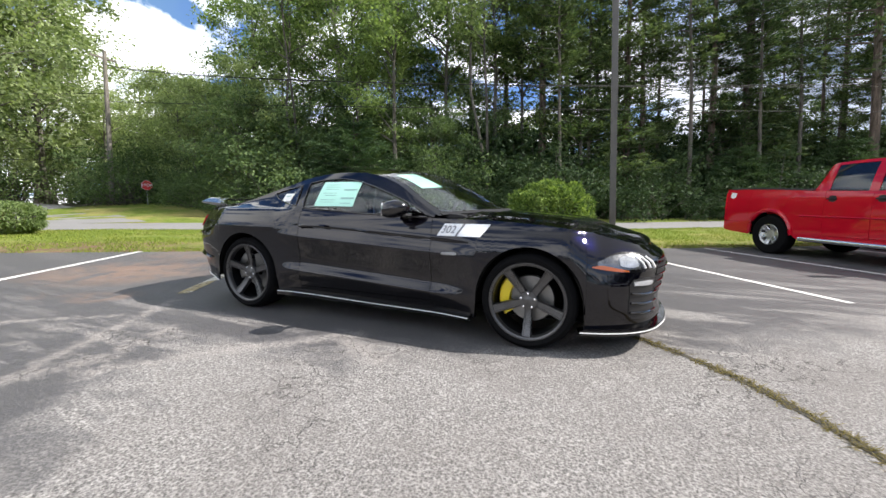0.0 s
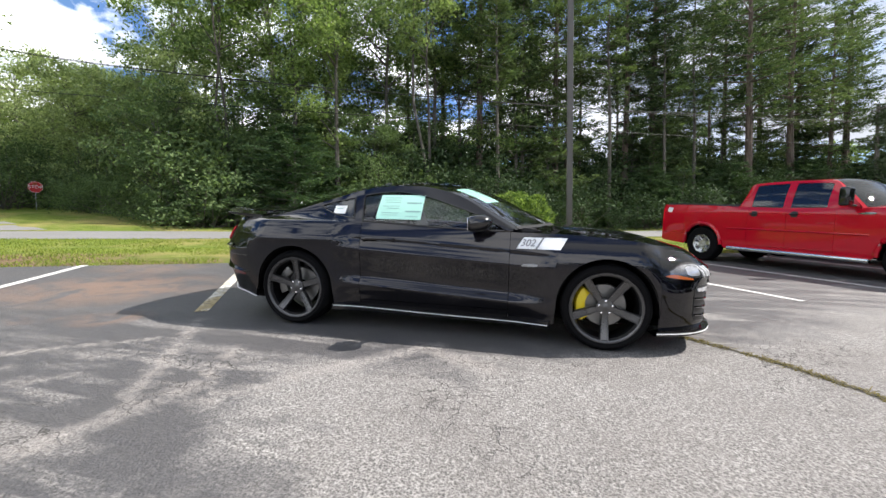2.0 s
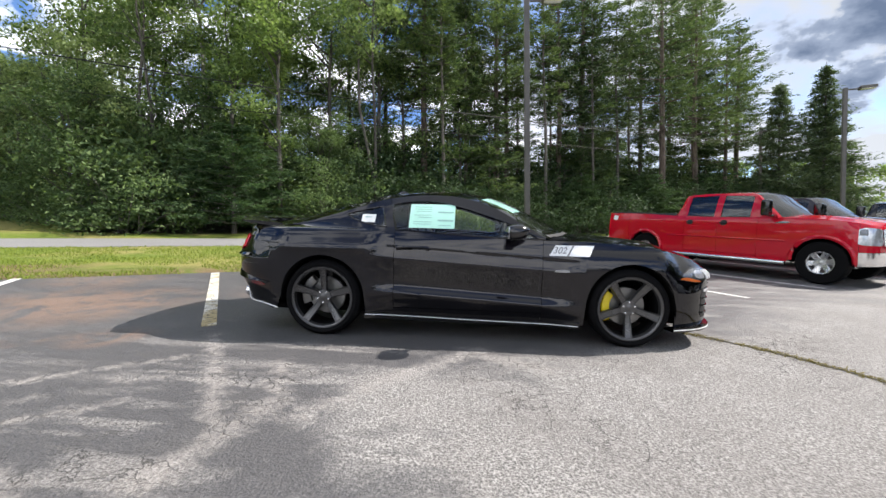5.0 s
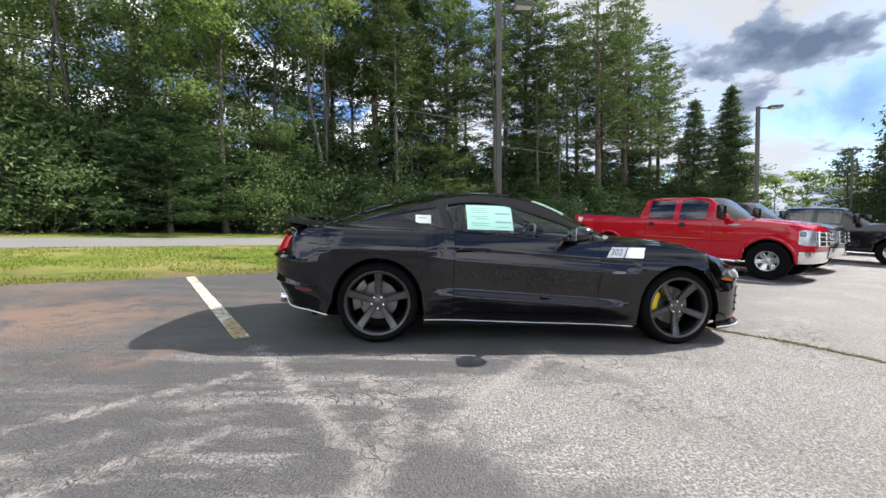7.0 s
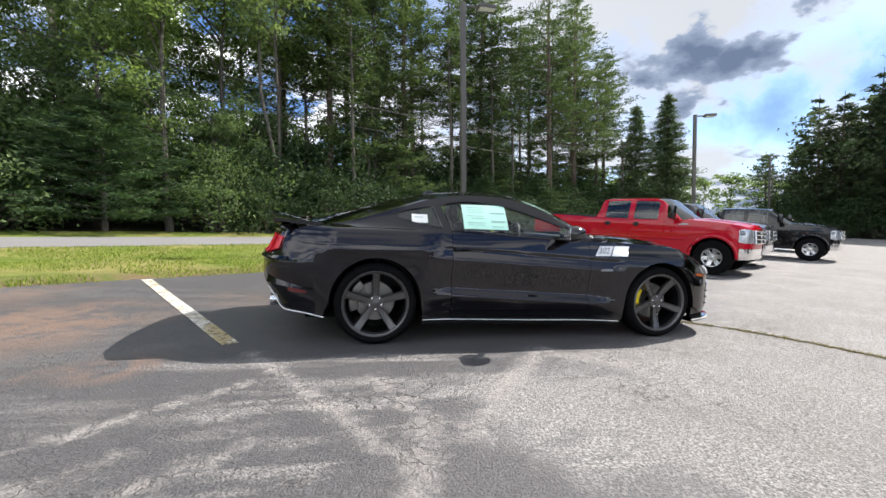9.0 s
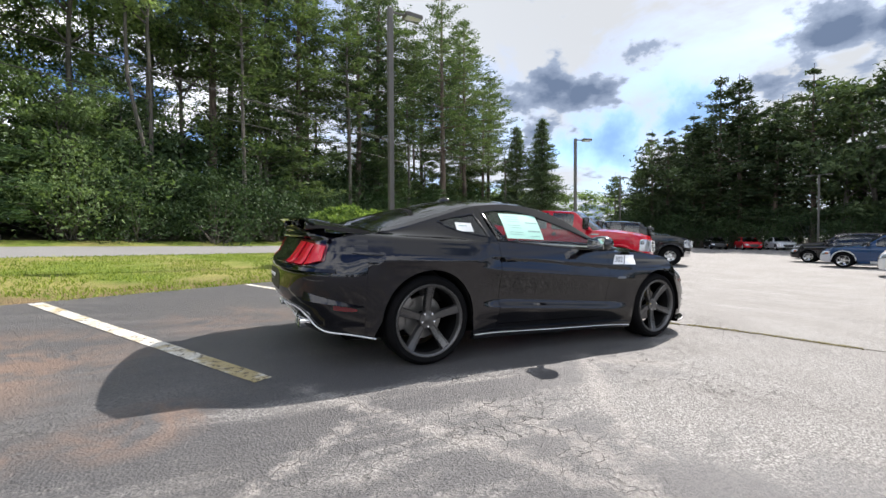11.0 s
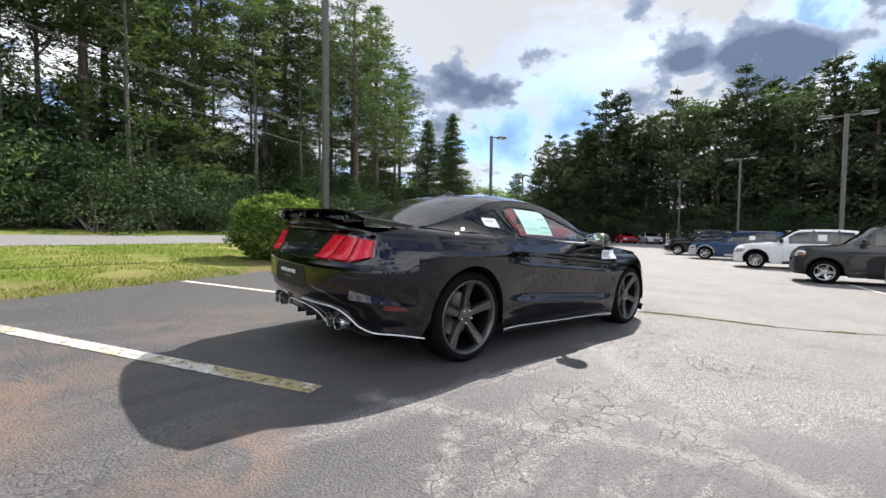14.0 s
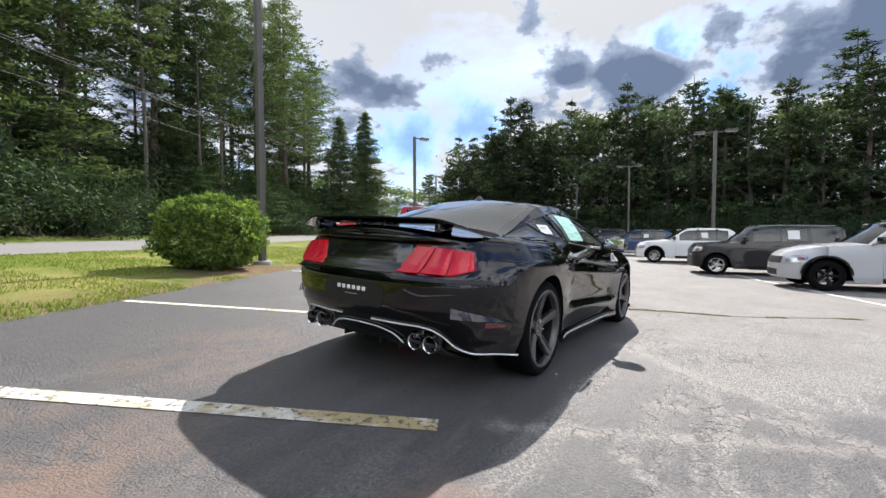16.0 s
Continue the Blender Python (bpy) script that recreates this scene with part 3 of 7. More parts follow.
def tube(points, radius, sides=6, caps=True):
    """A round bar along points; radius: one number or one for each point."""
    pts = [Vector(p) for p in points]
    radii = [float(r) for r in radius] if isinstance(radius, (list, tuple)) else [radius] * len(pts)
    bm = bmesh.new()
    rings = []
    for i, p in enumerate(pts):
        way = (pts[min(i + 1, len(pts) - 1)] - pts[max(i - 1, 0)]).normalized()
        side = way.cross(Vector((0, 0, 1)) if abs(way.z) < 0.9 else Vector((1, 0, 0))).normalized()
        up = side.cross(way)
        rings.append([bm.verts.new(p + radii[i] * (math.cos(2 * math.pi * k / sides) * side + math.sin(2 * math.pi * k / sides) * up)) for k in range(sides)])
    for a, b in zip(rings, rings[1:]):
        for k in range(sides):
            bm.faces.new((a[k], a[(k + 1) % sides], b[(k + 1) % sides], b[k]))
    if caps:
        bm.faces.new(rings[0]), bm.faces.new(rings[-1])
    return bm


def prism(outline, depth, m, bevel=0.0):
    """A flat outline of (x, y) with a depth along z, placed by m."""
    bm = bmesh.new()
    f = bm.faces.new([bm.verts.new((x, y, 0)) for x, y in outline])
    up = bmesh.ops.extrude_face_region(bm, geom=[f])
    bmesh.ops.translate(bm, vec=(0, 0, depth), verts=[v for v in up["geom"] if isinstance(v, bmesh.types.BMVert)])
    if bevel:
        bmesh.ops.bevel(bm, geom=bm.edges[:], offset=bevel, segments=2, profile=0.5, affect="EDGES")
    bmesh.ops.transform(bm, matrix=m, verts=bm.verts)
    return bm


def keyed(keys):
    """A smooth curve through rows (t, values...): gives an array for t."""
    t = np.array([k[0] for k in keys], float)
    val = np.array([k[1:] for k in keys], float)
    if t[0] > t[-1]:
        t, val = t[::-1], val[::-1]
    h = np.diff(t)[:, None]
    d = np.diff(val, axis=0) / h
    m = np.zeros_like(val)
    m[0], m[-1] = d[0], d[-1]
    for i in range(1, len(t) - 1):
        same = d[i - 1] * d[i] > 0
        w1, w2 = 2 * h[i] + h[i - 1], h[i] + 2 * h[i - 1]
        with np.errstate(divide="ignore", invalid="ignore"):
            m[i] = np.where(same, (w1 + w2) / (w1 / d[i - 1] + w2 / d[i]), 0)

    def at(x):
        x = min(max(x, t[0]), t[-1])
        i = min(max(int(np.searchsorted(t, x)) - 1, 0), len(t) - 2)
        hh = t[i + 1] - t[i]
        s = (x - t[i]) / hh
        v = (2 * s**3 - 3 * s**2 + 1) * val[i] + (s**3 - 2 * s**2 + s) * hh * m[i] + (-2 * s**3 + 3 * s**2) * val[i + 1] + (s**3 - s**2) * hh * m[i + 1]
        return v if len(v) > 1 else float(v[0])
    return at


def text_mesh(words, size, depth=0.002, shear=0.0):
    cu = bpy.data.curves.new("writing", "FONT")
    cu.body, cu.size, cu.extrude, cu.shear = words, size, depth, shear
    cu.align_x, cu.align_y = "CENTER", "CENTER"
    ob = bpy.data.objects.new("writing", cu)
    scene.collection.objects.link(ob)
    me = bpy.data.meshes.new_from_object(ob.evaluated_get(bpy.context.evaluated_depsgraph_get()))
    bpy.data.objects.remove(ob)
    me.materials.clear()
    return me


# ---- the ground ----
def ground_z(x, y):
    """The lay of the land: the lot falls away from the road and levels out beyond the aisle."""
    u, v = 0.8486 * x + 0.5291 * y, -0.5291 * x + 0.8486 * y
    if v > 16:
        corner = min(1, max(0, (-u - 6) / 6))
        hv = 0.826 + 2.6 * (1 - math.exp(-(v - 16) / 26)) + 0.6 * corner * corner * (3 - 2 * corner) * (1 - math.exp(-(v - 16) / 8))
    elif v > -4.5:
        hv = 0.0516 * v
    else:
        hv = -0.2322 - 0.06 * (1 - math.exp((v + 4.5) / 1.2))
    if u > 8:
        hu = -0.1016 - 0.03 * (1 - math.exp(-(u - 8) / 4)) + 0.004 * min(u - 8, 60)
    elif u > -8:
        hu = -0.0127 * u
    else:
        hu = 0.1016 + 0.05 * (1 - math.exp((u + 8) / 4))
    return hv + hu


def xy(u, v):
    return 0.8486 * u - 0.5291 * v, 0.5291 * u + 0.8486 * v


def on_ground(u, v, up=0.0):
    x, y = xy(u, v)
    return Vector((x, y, ground_z(x, y) + up))


def sheet(us, vs, up):
    rows = []
    for v in vs:
        rows.append([on_ground(u, v, up(u, v) if callable(up) else up) for u in us])
    return grid(rows)


def span(a, b, step):
    n = max(1, int(round((b - a) / step)))
    return [a + (b - a) * i / n for i in range(n + 1)]


far_steps = [-2500, -900, -400, -200, -120]
us = far_steps + span(-80, 100, 2.5) + [140, 220, 420, 900, 2500]
vs = far_steps + span(-80, 60, 2.0) + [80, 130, 220, 420, 900, 2500]
tagged(part("ground", sheet(us, vs, -0.10), M_FOREST, None), "brown forest floor of leaf litter under the trees", "ground", kind="structure")
lot_us = span(-40, -8, 2) + span(-7.5, 12, 0.5) + span(13, 75, 2)
lot_vs = span(-46, -10, 2) + span(-9.5, 4.5, 0.5)
tagged(part("parking_lot", sheet(lot_us, lot_vs + [4.68], 0.0), M_LOT, None), "worn cracked grey asphalt parking lot with patchy dark sealer", "parking lot", kind="structure")


def lawn_up(u, v):
    edge = min(1.0, max(0.0, (v - 4.55) / 0.25)) * min(1.0, max(0.0, (11.45 - v) / 0.3))
    return -0.03 + edge * (0.055 + 0.02 * noise.noise((u * 0.7, v * 0.7, 0)))


tagged(part("lawn", sheet(span(-34, 46, 0.4), [4.52 + 0.02 * i for i in range(3)] + span(4.66, 11.2, 0.3) + [11.3, 11.4, 11.5], lawn_up), M_TURF, None),
       "sunlit mown grass strip with straw patches between lot and road", "grass", kind="structure")
tagged(part("road", sheet(span(-90, 110, 1.5), span(11.25, 15.7, 0.55), 0.02), M_ROAD, None), "pale grey asphalt country road along the woods", "road", kind="structure")


def branch_road():
    """A side road that leaves the country road towards the trees."""
    rows = []
    for i in range(15):
        s = i / 14
        u0, v0 = -16.5 - 13.9 * s - 5 * s * s, 15.0 + 20 * s
        half = 3.1 + 2.2 * (1 - s) ** 3
        rows.append([on_ground(u0 + half * k, v0 + 0.25 * half * k, 0.015) for k in (-1, -0.5, 0, 0.5, 1)])
    return grid(rows)


tagged(part("side_road", branch_road(), M_ROAD, None), "pale side road joining the country road", "road", kind="structure")
tagged(part("verge", sheet(span(-60, 90, 1.0), span(15.6, 18.2, 0.5), lambda u, v: 0.01 + 0.05 * noise.noise((u, v, 2))), M_TURF, None),
       "rough grass verge between road and trees", "grass", kind="structure")


tagged(part("verge", sheet(span(-19.0, -8.0, 1.0), span(18.2, 30.0, 1.0), lambda u, v: 0.02 + 0.06 * noise.noise((u, v, 4))), M_TURF, None),
       "grassy bank at the corner of the side road", "grass", kind="structure")


def bay_line(u, v0, v1, width=0.11, mat=None, lean=0.0):
    """A painted line between two parking bays."""
    rows = [[on_ground(u + lean * (v - v0) + k * width / 2, v, 0.005) for k in (-1, 0, 1)] for v in span(v0, v1, 0.4)]
    return tagged(part("parking_line", grid(rows), mat or M_LINE, None), "faded chipped white parking bay line with yellow moss", "parking line", "bay lines", "structure")


bay_line(-2.56, 0.62, 4.6, 0.13)
bay_line(0.06, 0.62, 4.6, 0.11)
bay_line(-5.2, 0.5, 4.7, 0.11, M_LINE_WHITE)
bay_line(4.62, -0.58, 4.5, 0.10, M_LINE_WHITE)
bay_line(7.2, -0.6, 4.5, 0.10, M_LINE_WHITE)
for bay in (10.4, 13.1, 15.8, 18.5, 21.2, 23.9):
    bay_line(bay, -0.6, 4.5, 0.10, M_LINE_WHITE)
# the line along the noses of the facing row
rows = []
for k in range(25):
    p = Vector((5.2, -5.05)).lerp(Vector((15.5, -1.12)), k / 24)
    rows.append([(p.x + s * 0.018, p.y - s * 0.047, ground_z(p.x, p.y) + 0.006) for s in (-1, 0, 1)])
tagged(part("parking_line", grid(rows), M_LINE_WHITE, None), "long white painted line along the facing row", "parking line", "bay lines", "structure")

# ---- vehicles: one way of building for all of them, by curves in the vehicle's own axes (x ahead, z up, y to its left) ----
class Shell:
    """The skin of a vehicle: a plan outline from the middle of the nose round to the middle of the tail, with a section that changes along it."""

    def __init__(self, outline, sections, top, low, wheels, arch, arch_z):
        pts = np.array([(x, y) for x, y, _ in outline], float)
        length = np.concatenate([[0], np.cumsum(np.hypot(*np.diff(pts, axis=0).T))])
        self.length = length[-1]
        curve = keyed([(s, *p) for s, p in zip(length, pts)])
        self.ss = np.linspace(0, self.length, 600)
        self.path = np.array([curve(s) for s in self.ss])
        way = np.gradient(self.path, axis=0)
        way /= np.linalg.norm(way, axis=1)[:, None]
        way[0], way[-1] = (0, 1), (0, -1)
        self.normal = np.stack([way[:, 1], -way[:, 0]], axis=1)
        keys = [(s, n) for s, (_, _, n) in zip(length, outline) if n]
        zs = np.linspace(0, 2.2, 441)
        self.zs = zs
        curves = {n: [c(z) for z in zs] for n, c in ((n, keyed(sec)) for n, sec in sections.items())}
        table = np.array([curves[n] for _, n in keys])
        self.offset_s = self.ss[::6]
        self.offsets = np.stack([np.interp(self.offset_s, [k[0] for k in keys], table[:, i]) for i in range(len(zs))], axis=1)
        self.top, self.low = keyed(top), keyed(low)
        self.wheels, self.arch, self.arch_z, self.rows, self.step, self.arc, self.fall = wheels, arch, arch_z, 11, 0.12, 12, 0.0

    def s_of(self, x):
        """How far along the outline the side has reached x."""
        return float(np.interp(-x, -self.path[:, 0], self.ss))

    def s_tail(self, y):
        """How far along the outline the tail has come in to y."""
        half = len(self.ss) * 3 // 4
        return float(np.interp(-y, -self.path[half:, 1], self.ss[half:]))

    def s_nose(self, y):
        half = len(self.ss) // 4
        return float(np.interp(y, self.path[:half, 1], self.ss[:half]))

    def at(self, s, z, out=0.0, side=-1):
        i = s / self.length * (len(self.ss) - 1)
        a = min(int(i), len(self.ss) - 2)
        f = i - a
        p = self.path[a] * (1 - f) + self.path[a + 1] * f
        n = self.normal[a] * (1 - f) + self.normal[a + 1] * f
        j = min(int(np.searchsorted(self.offset_s, s)) - 1, len(self.offset_s) - 2)
        j = max(j, 0)
        g = min(1.0, max(0.0, (s - self.offset_s[j]) / (self.offset_s[j + 1] - self.offset_s[j])))
        # the lines along the flank fall towards the nose
        lean = self.fall * min(max(float(p[0]), -0.9), 0.9) * min(1.0, max(0.0, (z - 0.24) / 0.08)) * min(1.0, max(0.0, (0.92 - z) / 0.08))
        h = min(max((z + lean) / 0.005, 0.0), 439.999)
        b = int(h)
        h -= b
        o = self.offsets
        off = (1 - g) * ((1 - h) * o[j, b] + h * o[j, b + 1]) + g * ((1 - h) * o[j + 1, b] + h * o[j + 1, b + 1])
        x, y = (float(c) for c in p + n * (off + out))
        return Vector((x, side * max(y, 0.0) if s in (0, self.length) else side * y, z))

    def x_at(self, s):
        return float(np.interp(s, self.ss, self.path[:, 0]))

    def floor_at(self, s):
        x = self.x_at(s)
        z = self.low(x)
        for w in self.wheels:
            if abs(x - w) < self.arch and 0.15 * self.length < s < 0.85 * self.length:
                z = max(z, self.arch_z + math.sqrt(self.arch**2 - (x - w) ** 2))
        return z

    def columns(self, s0, s1, step=0.0):
        ss = set(span(s0, s1, step or self.step))
        for w in self.wheels:
            for k in range(self.arc + 1):
                s = self.s_of(w + self.arch * 0.9995 * math.cos(math.pi * k / self.arc))
                if s0 < s < s1:
                    ss.add(s)
        return sorted(ss)

    def panel(self, s0, s1, side, bottom=None, top=None, rows=0, thick=0.02, gap=0.0025):
        """A skin panel between two places on the outline."""
        rows = rows or self.rows
        pts = []
        for s in self.columns(s0 + gap, s1 - gap):
            x = self.x_at(s)
            lo = self.floor_at(s) if bottom is None else max(self.floor_at(s), bottom(x))
            hi = self.top(x) if top is None else top(x)
            pts.append([self.at(s, lo + (hi - lo) * k / rows, 0, side) for k in range(rows + 1)])
        return grid(pts, thick if side < 0 else thick)

    def cap(self, s_edge, tail=False, bottom=None, top=None, rows=0, thick=0.02, gap=0.0025):
        """A bumper: from one side round the end of the vehicle to the other."""
        rows = rows or self.rows
        ends = (s_edge + gap, self.length) if tail else (0.0, s_edge - gap)
        cols = self.columns(*ends, step=self.step * 0.65)
        both = [(s, -1) for s in (cols if tail else cols[::-1])] + [(s, 1) for s in (cols[::-1] if tail else cols)[1:]]
        pts = []
        for s, side in both:
            x = self.x_at(s)
            lo = self.floor_at(s) if bottom is None else max(self.floor_at(s), bottom(x))
            hi = self.top(x) if top is None else top(x)
            pts.append([self.at(s, lo + (hi - lo) * k / rows, 0, side) for k in range(rows + 1)])
        return grid(pts, thick)

    def patch(self, keys, out, side, n=14, rows=6, thick=0.008):
        """A raised piece that lies on the skin: rows (s, low, high)."""
        lo_hi = keyed(keys)
        pts = []
        for s in np.linspace(keys[0][0], keys[-1][0], n):
            lo, hi = lo_hi(s)
            pts.append([self.at(s, lo + (hi - lo) * k / rows, out, side) for k in range(rows + 1)])
        return grid(pts, thick)

    def strip(self, keys, out, side, radius, n=24):
        """A thin bar that lies on the skin: rows (s, z)."""
        c = keyed(keys)
        return tube([self.at(s, c(s), out, side) for s in np.linspace(keys[0][0], keys[-1][0], n)], radius, 6)

    def lid(self, s0, s1, crown, bow, cells=0, thick=0.015, lift=0.0):
        """The bonnet or boot lid between the two top edges."""
        pts, cells = [], cells or self.rows // 2 + 3
        for s in self.columns(s0, s1, self.step * 0.85):
            x = self.x_at(s)
            e = self.at(s, self.top(x), 0, 1)
            half = abs(e.y)
            row = []
            for k in range(-cells, cells + 1):
                t = k / cells
                row.append((e.x + bow(x) * (1 - t * t), half * t, e.z + lift + crown(x, t) * min(1, half / 0.5)))
            pts.append(row)
        return grid(pts, thick)


class Cabin:
    """The roof, pillars and windows over a shell. rail: rows (p, x, y, z) of the roof edge; spine: rows (p, x, z) of the middle."""

    def __init__(self, shell, rail, spine):
        self.shell, self.rail, self.spine, self.hollow = shell, keyed(rail), keyed(spine), 0.022
        ps = np.linspace(rail[0][0], rail[-1][0], 300)
        r = np.array([self.rail(p) for p in ps])
        keep = np.concatenate([[True], np.diff(np.minimum.accumulate(r[:, 0])) < -1e-6])
        self.by_x = r[keep][::-1]

    def belly(self, x):
        """How far the cabin's side swells; behind the door it may be hollow."""
        return 0.022 + (self.hollow - 0.022) * min(1, max(0, (-0.75 - x) / 0.5))

    def top(self, p, t, out=0.0):
        x, y, z = self.rail(p)
        cx, cz = self.spine(p)
        w = 1 - t * t
        return Vector((x + (cx - x) * w, y * t, z + (cz - z) * (1 - abs(t) ** 2.4) + out))

    def sheet(self, p0, p1, t0, t1, n=16, cells=16, thick=0.012, out=0.0):
        return grid([[self.top(p0 + (p1 - p0) * i / n, t0 + (t1 - t0) * k / cells, out) for k in range(cells + 1)] for i in range(n + 1)], thick)

    def edge(self, x):
        return np.array([np.interp(x, self.by_x[:, 0], self.by_x[:, k]) for k in (1, 2)])

    def flank(self, x, z, side, out=0.0):
        """The side of the cabin at x, z."""
        zb = self.shell.top(x)
        b = self.shell.at(self.shell.s_of(x), zb, 0, 1)
        yr, zr = self.edge(x)
        f = (z - zb) / max(zr - zb, 0.02)
        y = b.y + (yr - b.y) * f + self.belly(x) * math.sin(math.pi * min(max(f, 0), 1))
        return Vector((x, side * (y + out), z))

    def strip(self, x0, x1, low, high, side, n=18, rows=5, thick=0.012, out=0.0):
        """A piece of the cabin's side between two curves of x."""
        return grid([[self.flank(x, low(x) + (high(x) - low(x)) * k / rows, side, out) for k in range(rows + 1)] for x in np.linspace(x0, x1, n)], thick)


def road_wheel(R, width, rim_r, style, mats, rot=0.0, caliper=None, caliper_at=180, seg=48):
    """A wheel whose outer face looks along -y, round its own middle; returns (name, mesh, material, label) pieces, the barrel first."""
    h = width / 2
    pieces = []
    barrel = lathe([(rim_r - 0.012, h - 0.01), (rim_r - 0.03, h - 0.03), (rim_r - 0.035, -h + 0.06), (rim_r - 0.014, -h + 0.02), (rim_r - 0.004, -h + 0.004),
                    (rim_r + 0.004, -h + 0.0), (rim_r + 0.006, -h + 0.012)], seg)
    pieces.append(("wheel", barrel, mats[1], ""))
    tyre = lathe([(rim_r + 0.002, h), (rim_r + 0.03, h + 0.008), (R - 0.03, h + 0.004), (R - 0.006, h - 0.02), (R, h - 0.05), (R, 0.012), (R - 0.006, 0.008), (R - 0.006, -0.008),
                  (R, -0.012), (R, -h + 0.05), (R - 0.006, -h + 0.02), (R - 0.03, -h - 0.004), (rim_r + 0.03, -h - 0.008), (rim_r + 0.002, -h)], seg)
    pieces.append(("tyre", tyre, M_TYRE, ""))
    count, w0, w1 = style
    spokes = None
    for k in range(count):
        turn = Matrix.Rotation(radians(rot + 360 * k / count), 4, "Y")
        prof = []
        for r, wd, y in ((0.03, w0 * 0.8, -h + 0.050), (0.10 * rim_r / 0.26, w0, -h + 0.046), (0.18 * rim_r / 0.26, (w0 + w1) / 2, -h + 0.026), (rim_r - 0.030, w1, -h + 0.008), (rim_r - 0.010, w1 * 1.12, -h + 0.000)):
            c = wd * 0.10
            prof.append([(-wd / 2, y + 0.04, r), (-wd / 2, y + 0.010, r), (-wd / 2 + c, y, r), (-0.30 * wd, y, r), (-0.26 * wd, y + 0.006, r), (0.26 * wd, y + 0.006, r), (0.30 * wd, y, r),
                         (wd / 2 - c, y, r), (wd / 2, y + 0.010, r), (wd / 2, y + 0.04, r)])
        one = grid(prof, 0.0)
        bmesh.ops.transform(one, matrix=turn, verts=one.verts)
        spokes = one if spokes is None else join(spokes, one)
    pieces.append(("rim", spokes, mats[0], ""))
    lip = lathe([(rim_r + 0.002, -h + 0.002), (rim_r - 0.003, -h - 0.004), (rim_r - 0.010, -h - 0.003), (rim_r - 0.015, -h + 0.003), (rim_r - 0.020, -h + 0.004), (rim_r - 0.024, -h + 0.010), (rim_r - 0.030, -h + 0.040)], seg)
    pieces.append(("rim_lip", lip, mats[0], ""))
    hub = lathe([(0.001, -h + 0.040), (0.022, -h + 0.040), (0.028, -h + 0.043), (0.040, -h + 0.044), (0.066, -h + 0.046), (0.070, -h + 0.075)], 24)
    pieces.append(("hub_cap", hub, mats[0], ""))
    for k in range(5):
        a = radians(rot + 36 + 72 * k)
        nut = lathe([(0.001, -h + 0.030), (0.008, -h + 0.032), (0.009, -h + 0.06)], 8)
        bmesh.ops.translate(nut, vec=(0.052 * math.sin(a), 0, 0.052 * math.cos(a)), verts=nut.verts)
        pieces.append(("lug_nut", nut, M_CHROME, ""))
    disc = lathe([(0.05, 0.01), (rim_r * 0.60, 0.01), (rim_r * 0.62, 0.02), (rim_r * 0.62, 0.035), (0.05, 0.035)], seg // 2)
    pieces.append(("brake_disc", disc, M_STEEL, ""))
    if caliper:
        rows = []
        for k in range(11):
            a = radians(caliper_at - 38 + 76 * k / 10)
            c, s = math.cos(a), math.sin(a)
            f = 1 - 0.25 * abs(k / 5 - 1) ** 3
            ring = [(r * c, y, r * s) for r, y in ((rim_r * 0.52, 0.004), (rim_r * 0.54, -0.03 * f), (rim_r * 0.62, -0.042 * f), (rim_r * 0.78, -0.042 * f), (rim_r * 0.83, -0.02 * f), (rim_r * 0.83, 0.05),
                                               (rim_r * 0.52, 0.05))]
            rows.append(ring)
        pieces.append(("brake_caliper", grid(rows, close=True), caliper, "painted brake caliper"))
    return pieces


def mount_wheels(car, spots, build):
    """Four wheels: the first pieces are shared, the right ones face -y and the left ones +y."""
    made = {}
    for x, y, z, key in spots:
        if key not in made:
            made[key] = [(n, finish(b), m, l) for n, b, m, l in build(key)]
            for n, me, m, l in made[key]:
                me.materials.append(m)
        turn = Matrix.Translation((x, y, z)) @ (Matrix.Rotation(math.pi, 4, "Z") if y > 0 else Matrix.Identity(4))
        hub = None
        for n, me, m, l in made[key]:
            ob = part(n, me, m, hub or car, l)
            if hub is None:
                hub, ob.matrix_local = ob, turn


def wheel_wells(car, shell, inner, outer, R):
    for w in shell.wheels:
        for side in (-1, 1):
            rows = []
            for k in range(15):
                a = math.pi * (k / 14)
                ring = [(w + (R + 0.01) * math.cos(a), side * y, shell.arch_z - 0.06 + (R + 0.07) * math.sin(a)) for y in (outer, inner)]
                lip = w + (shell.arch + 0.004) * math.cos(a), max(shell.arch_z + (shell.arch + 0.004) * math.sin(a), shell.low(w) + 0.02)
                ring.insert(0, tuple(shell.at(shell.s_of(lip[0]), lip[1], -0.012, side)))
                ring.append((w, side * inner, shell.arch_z - 0.06))
                rows.append(ring)
            part("wheel_well", grid(rows), M_INNER, car)

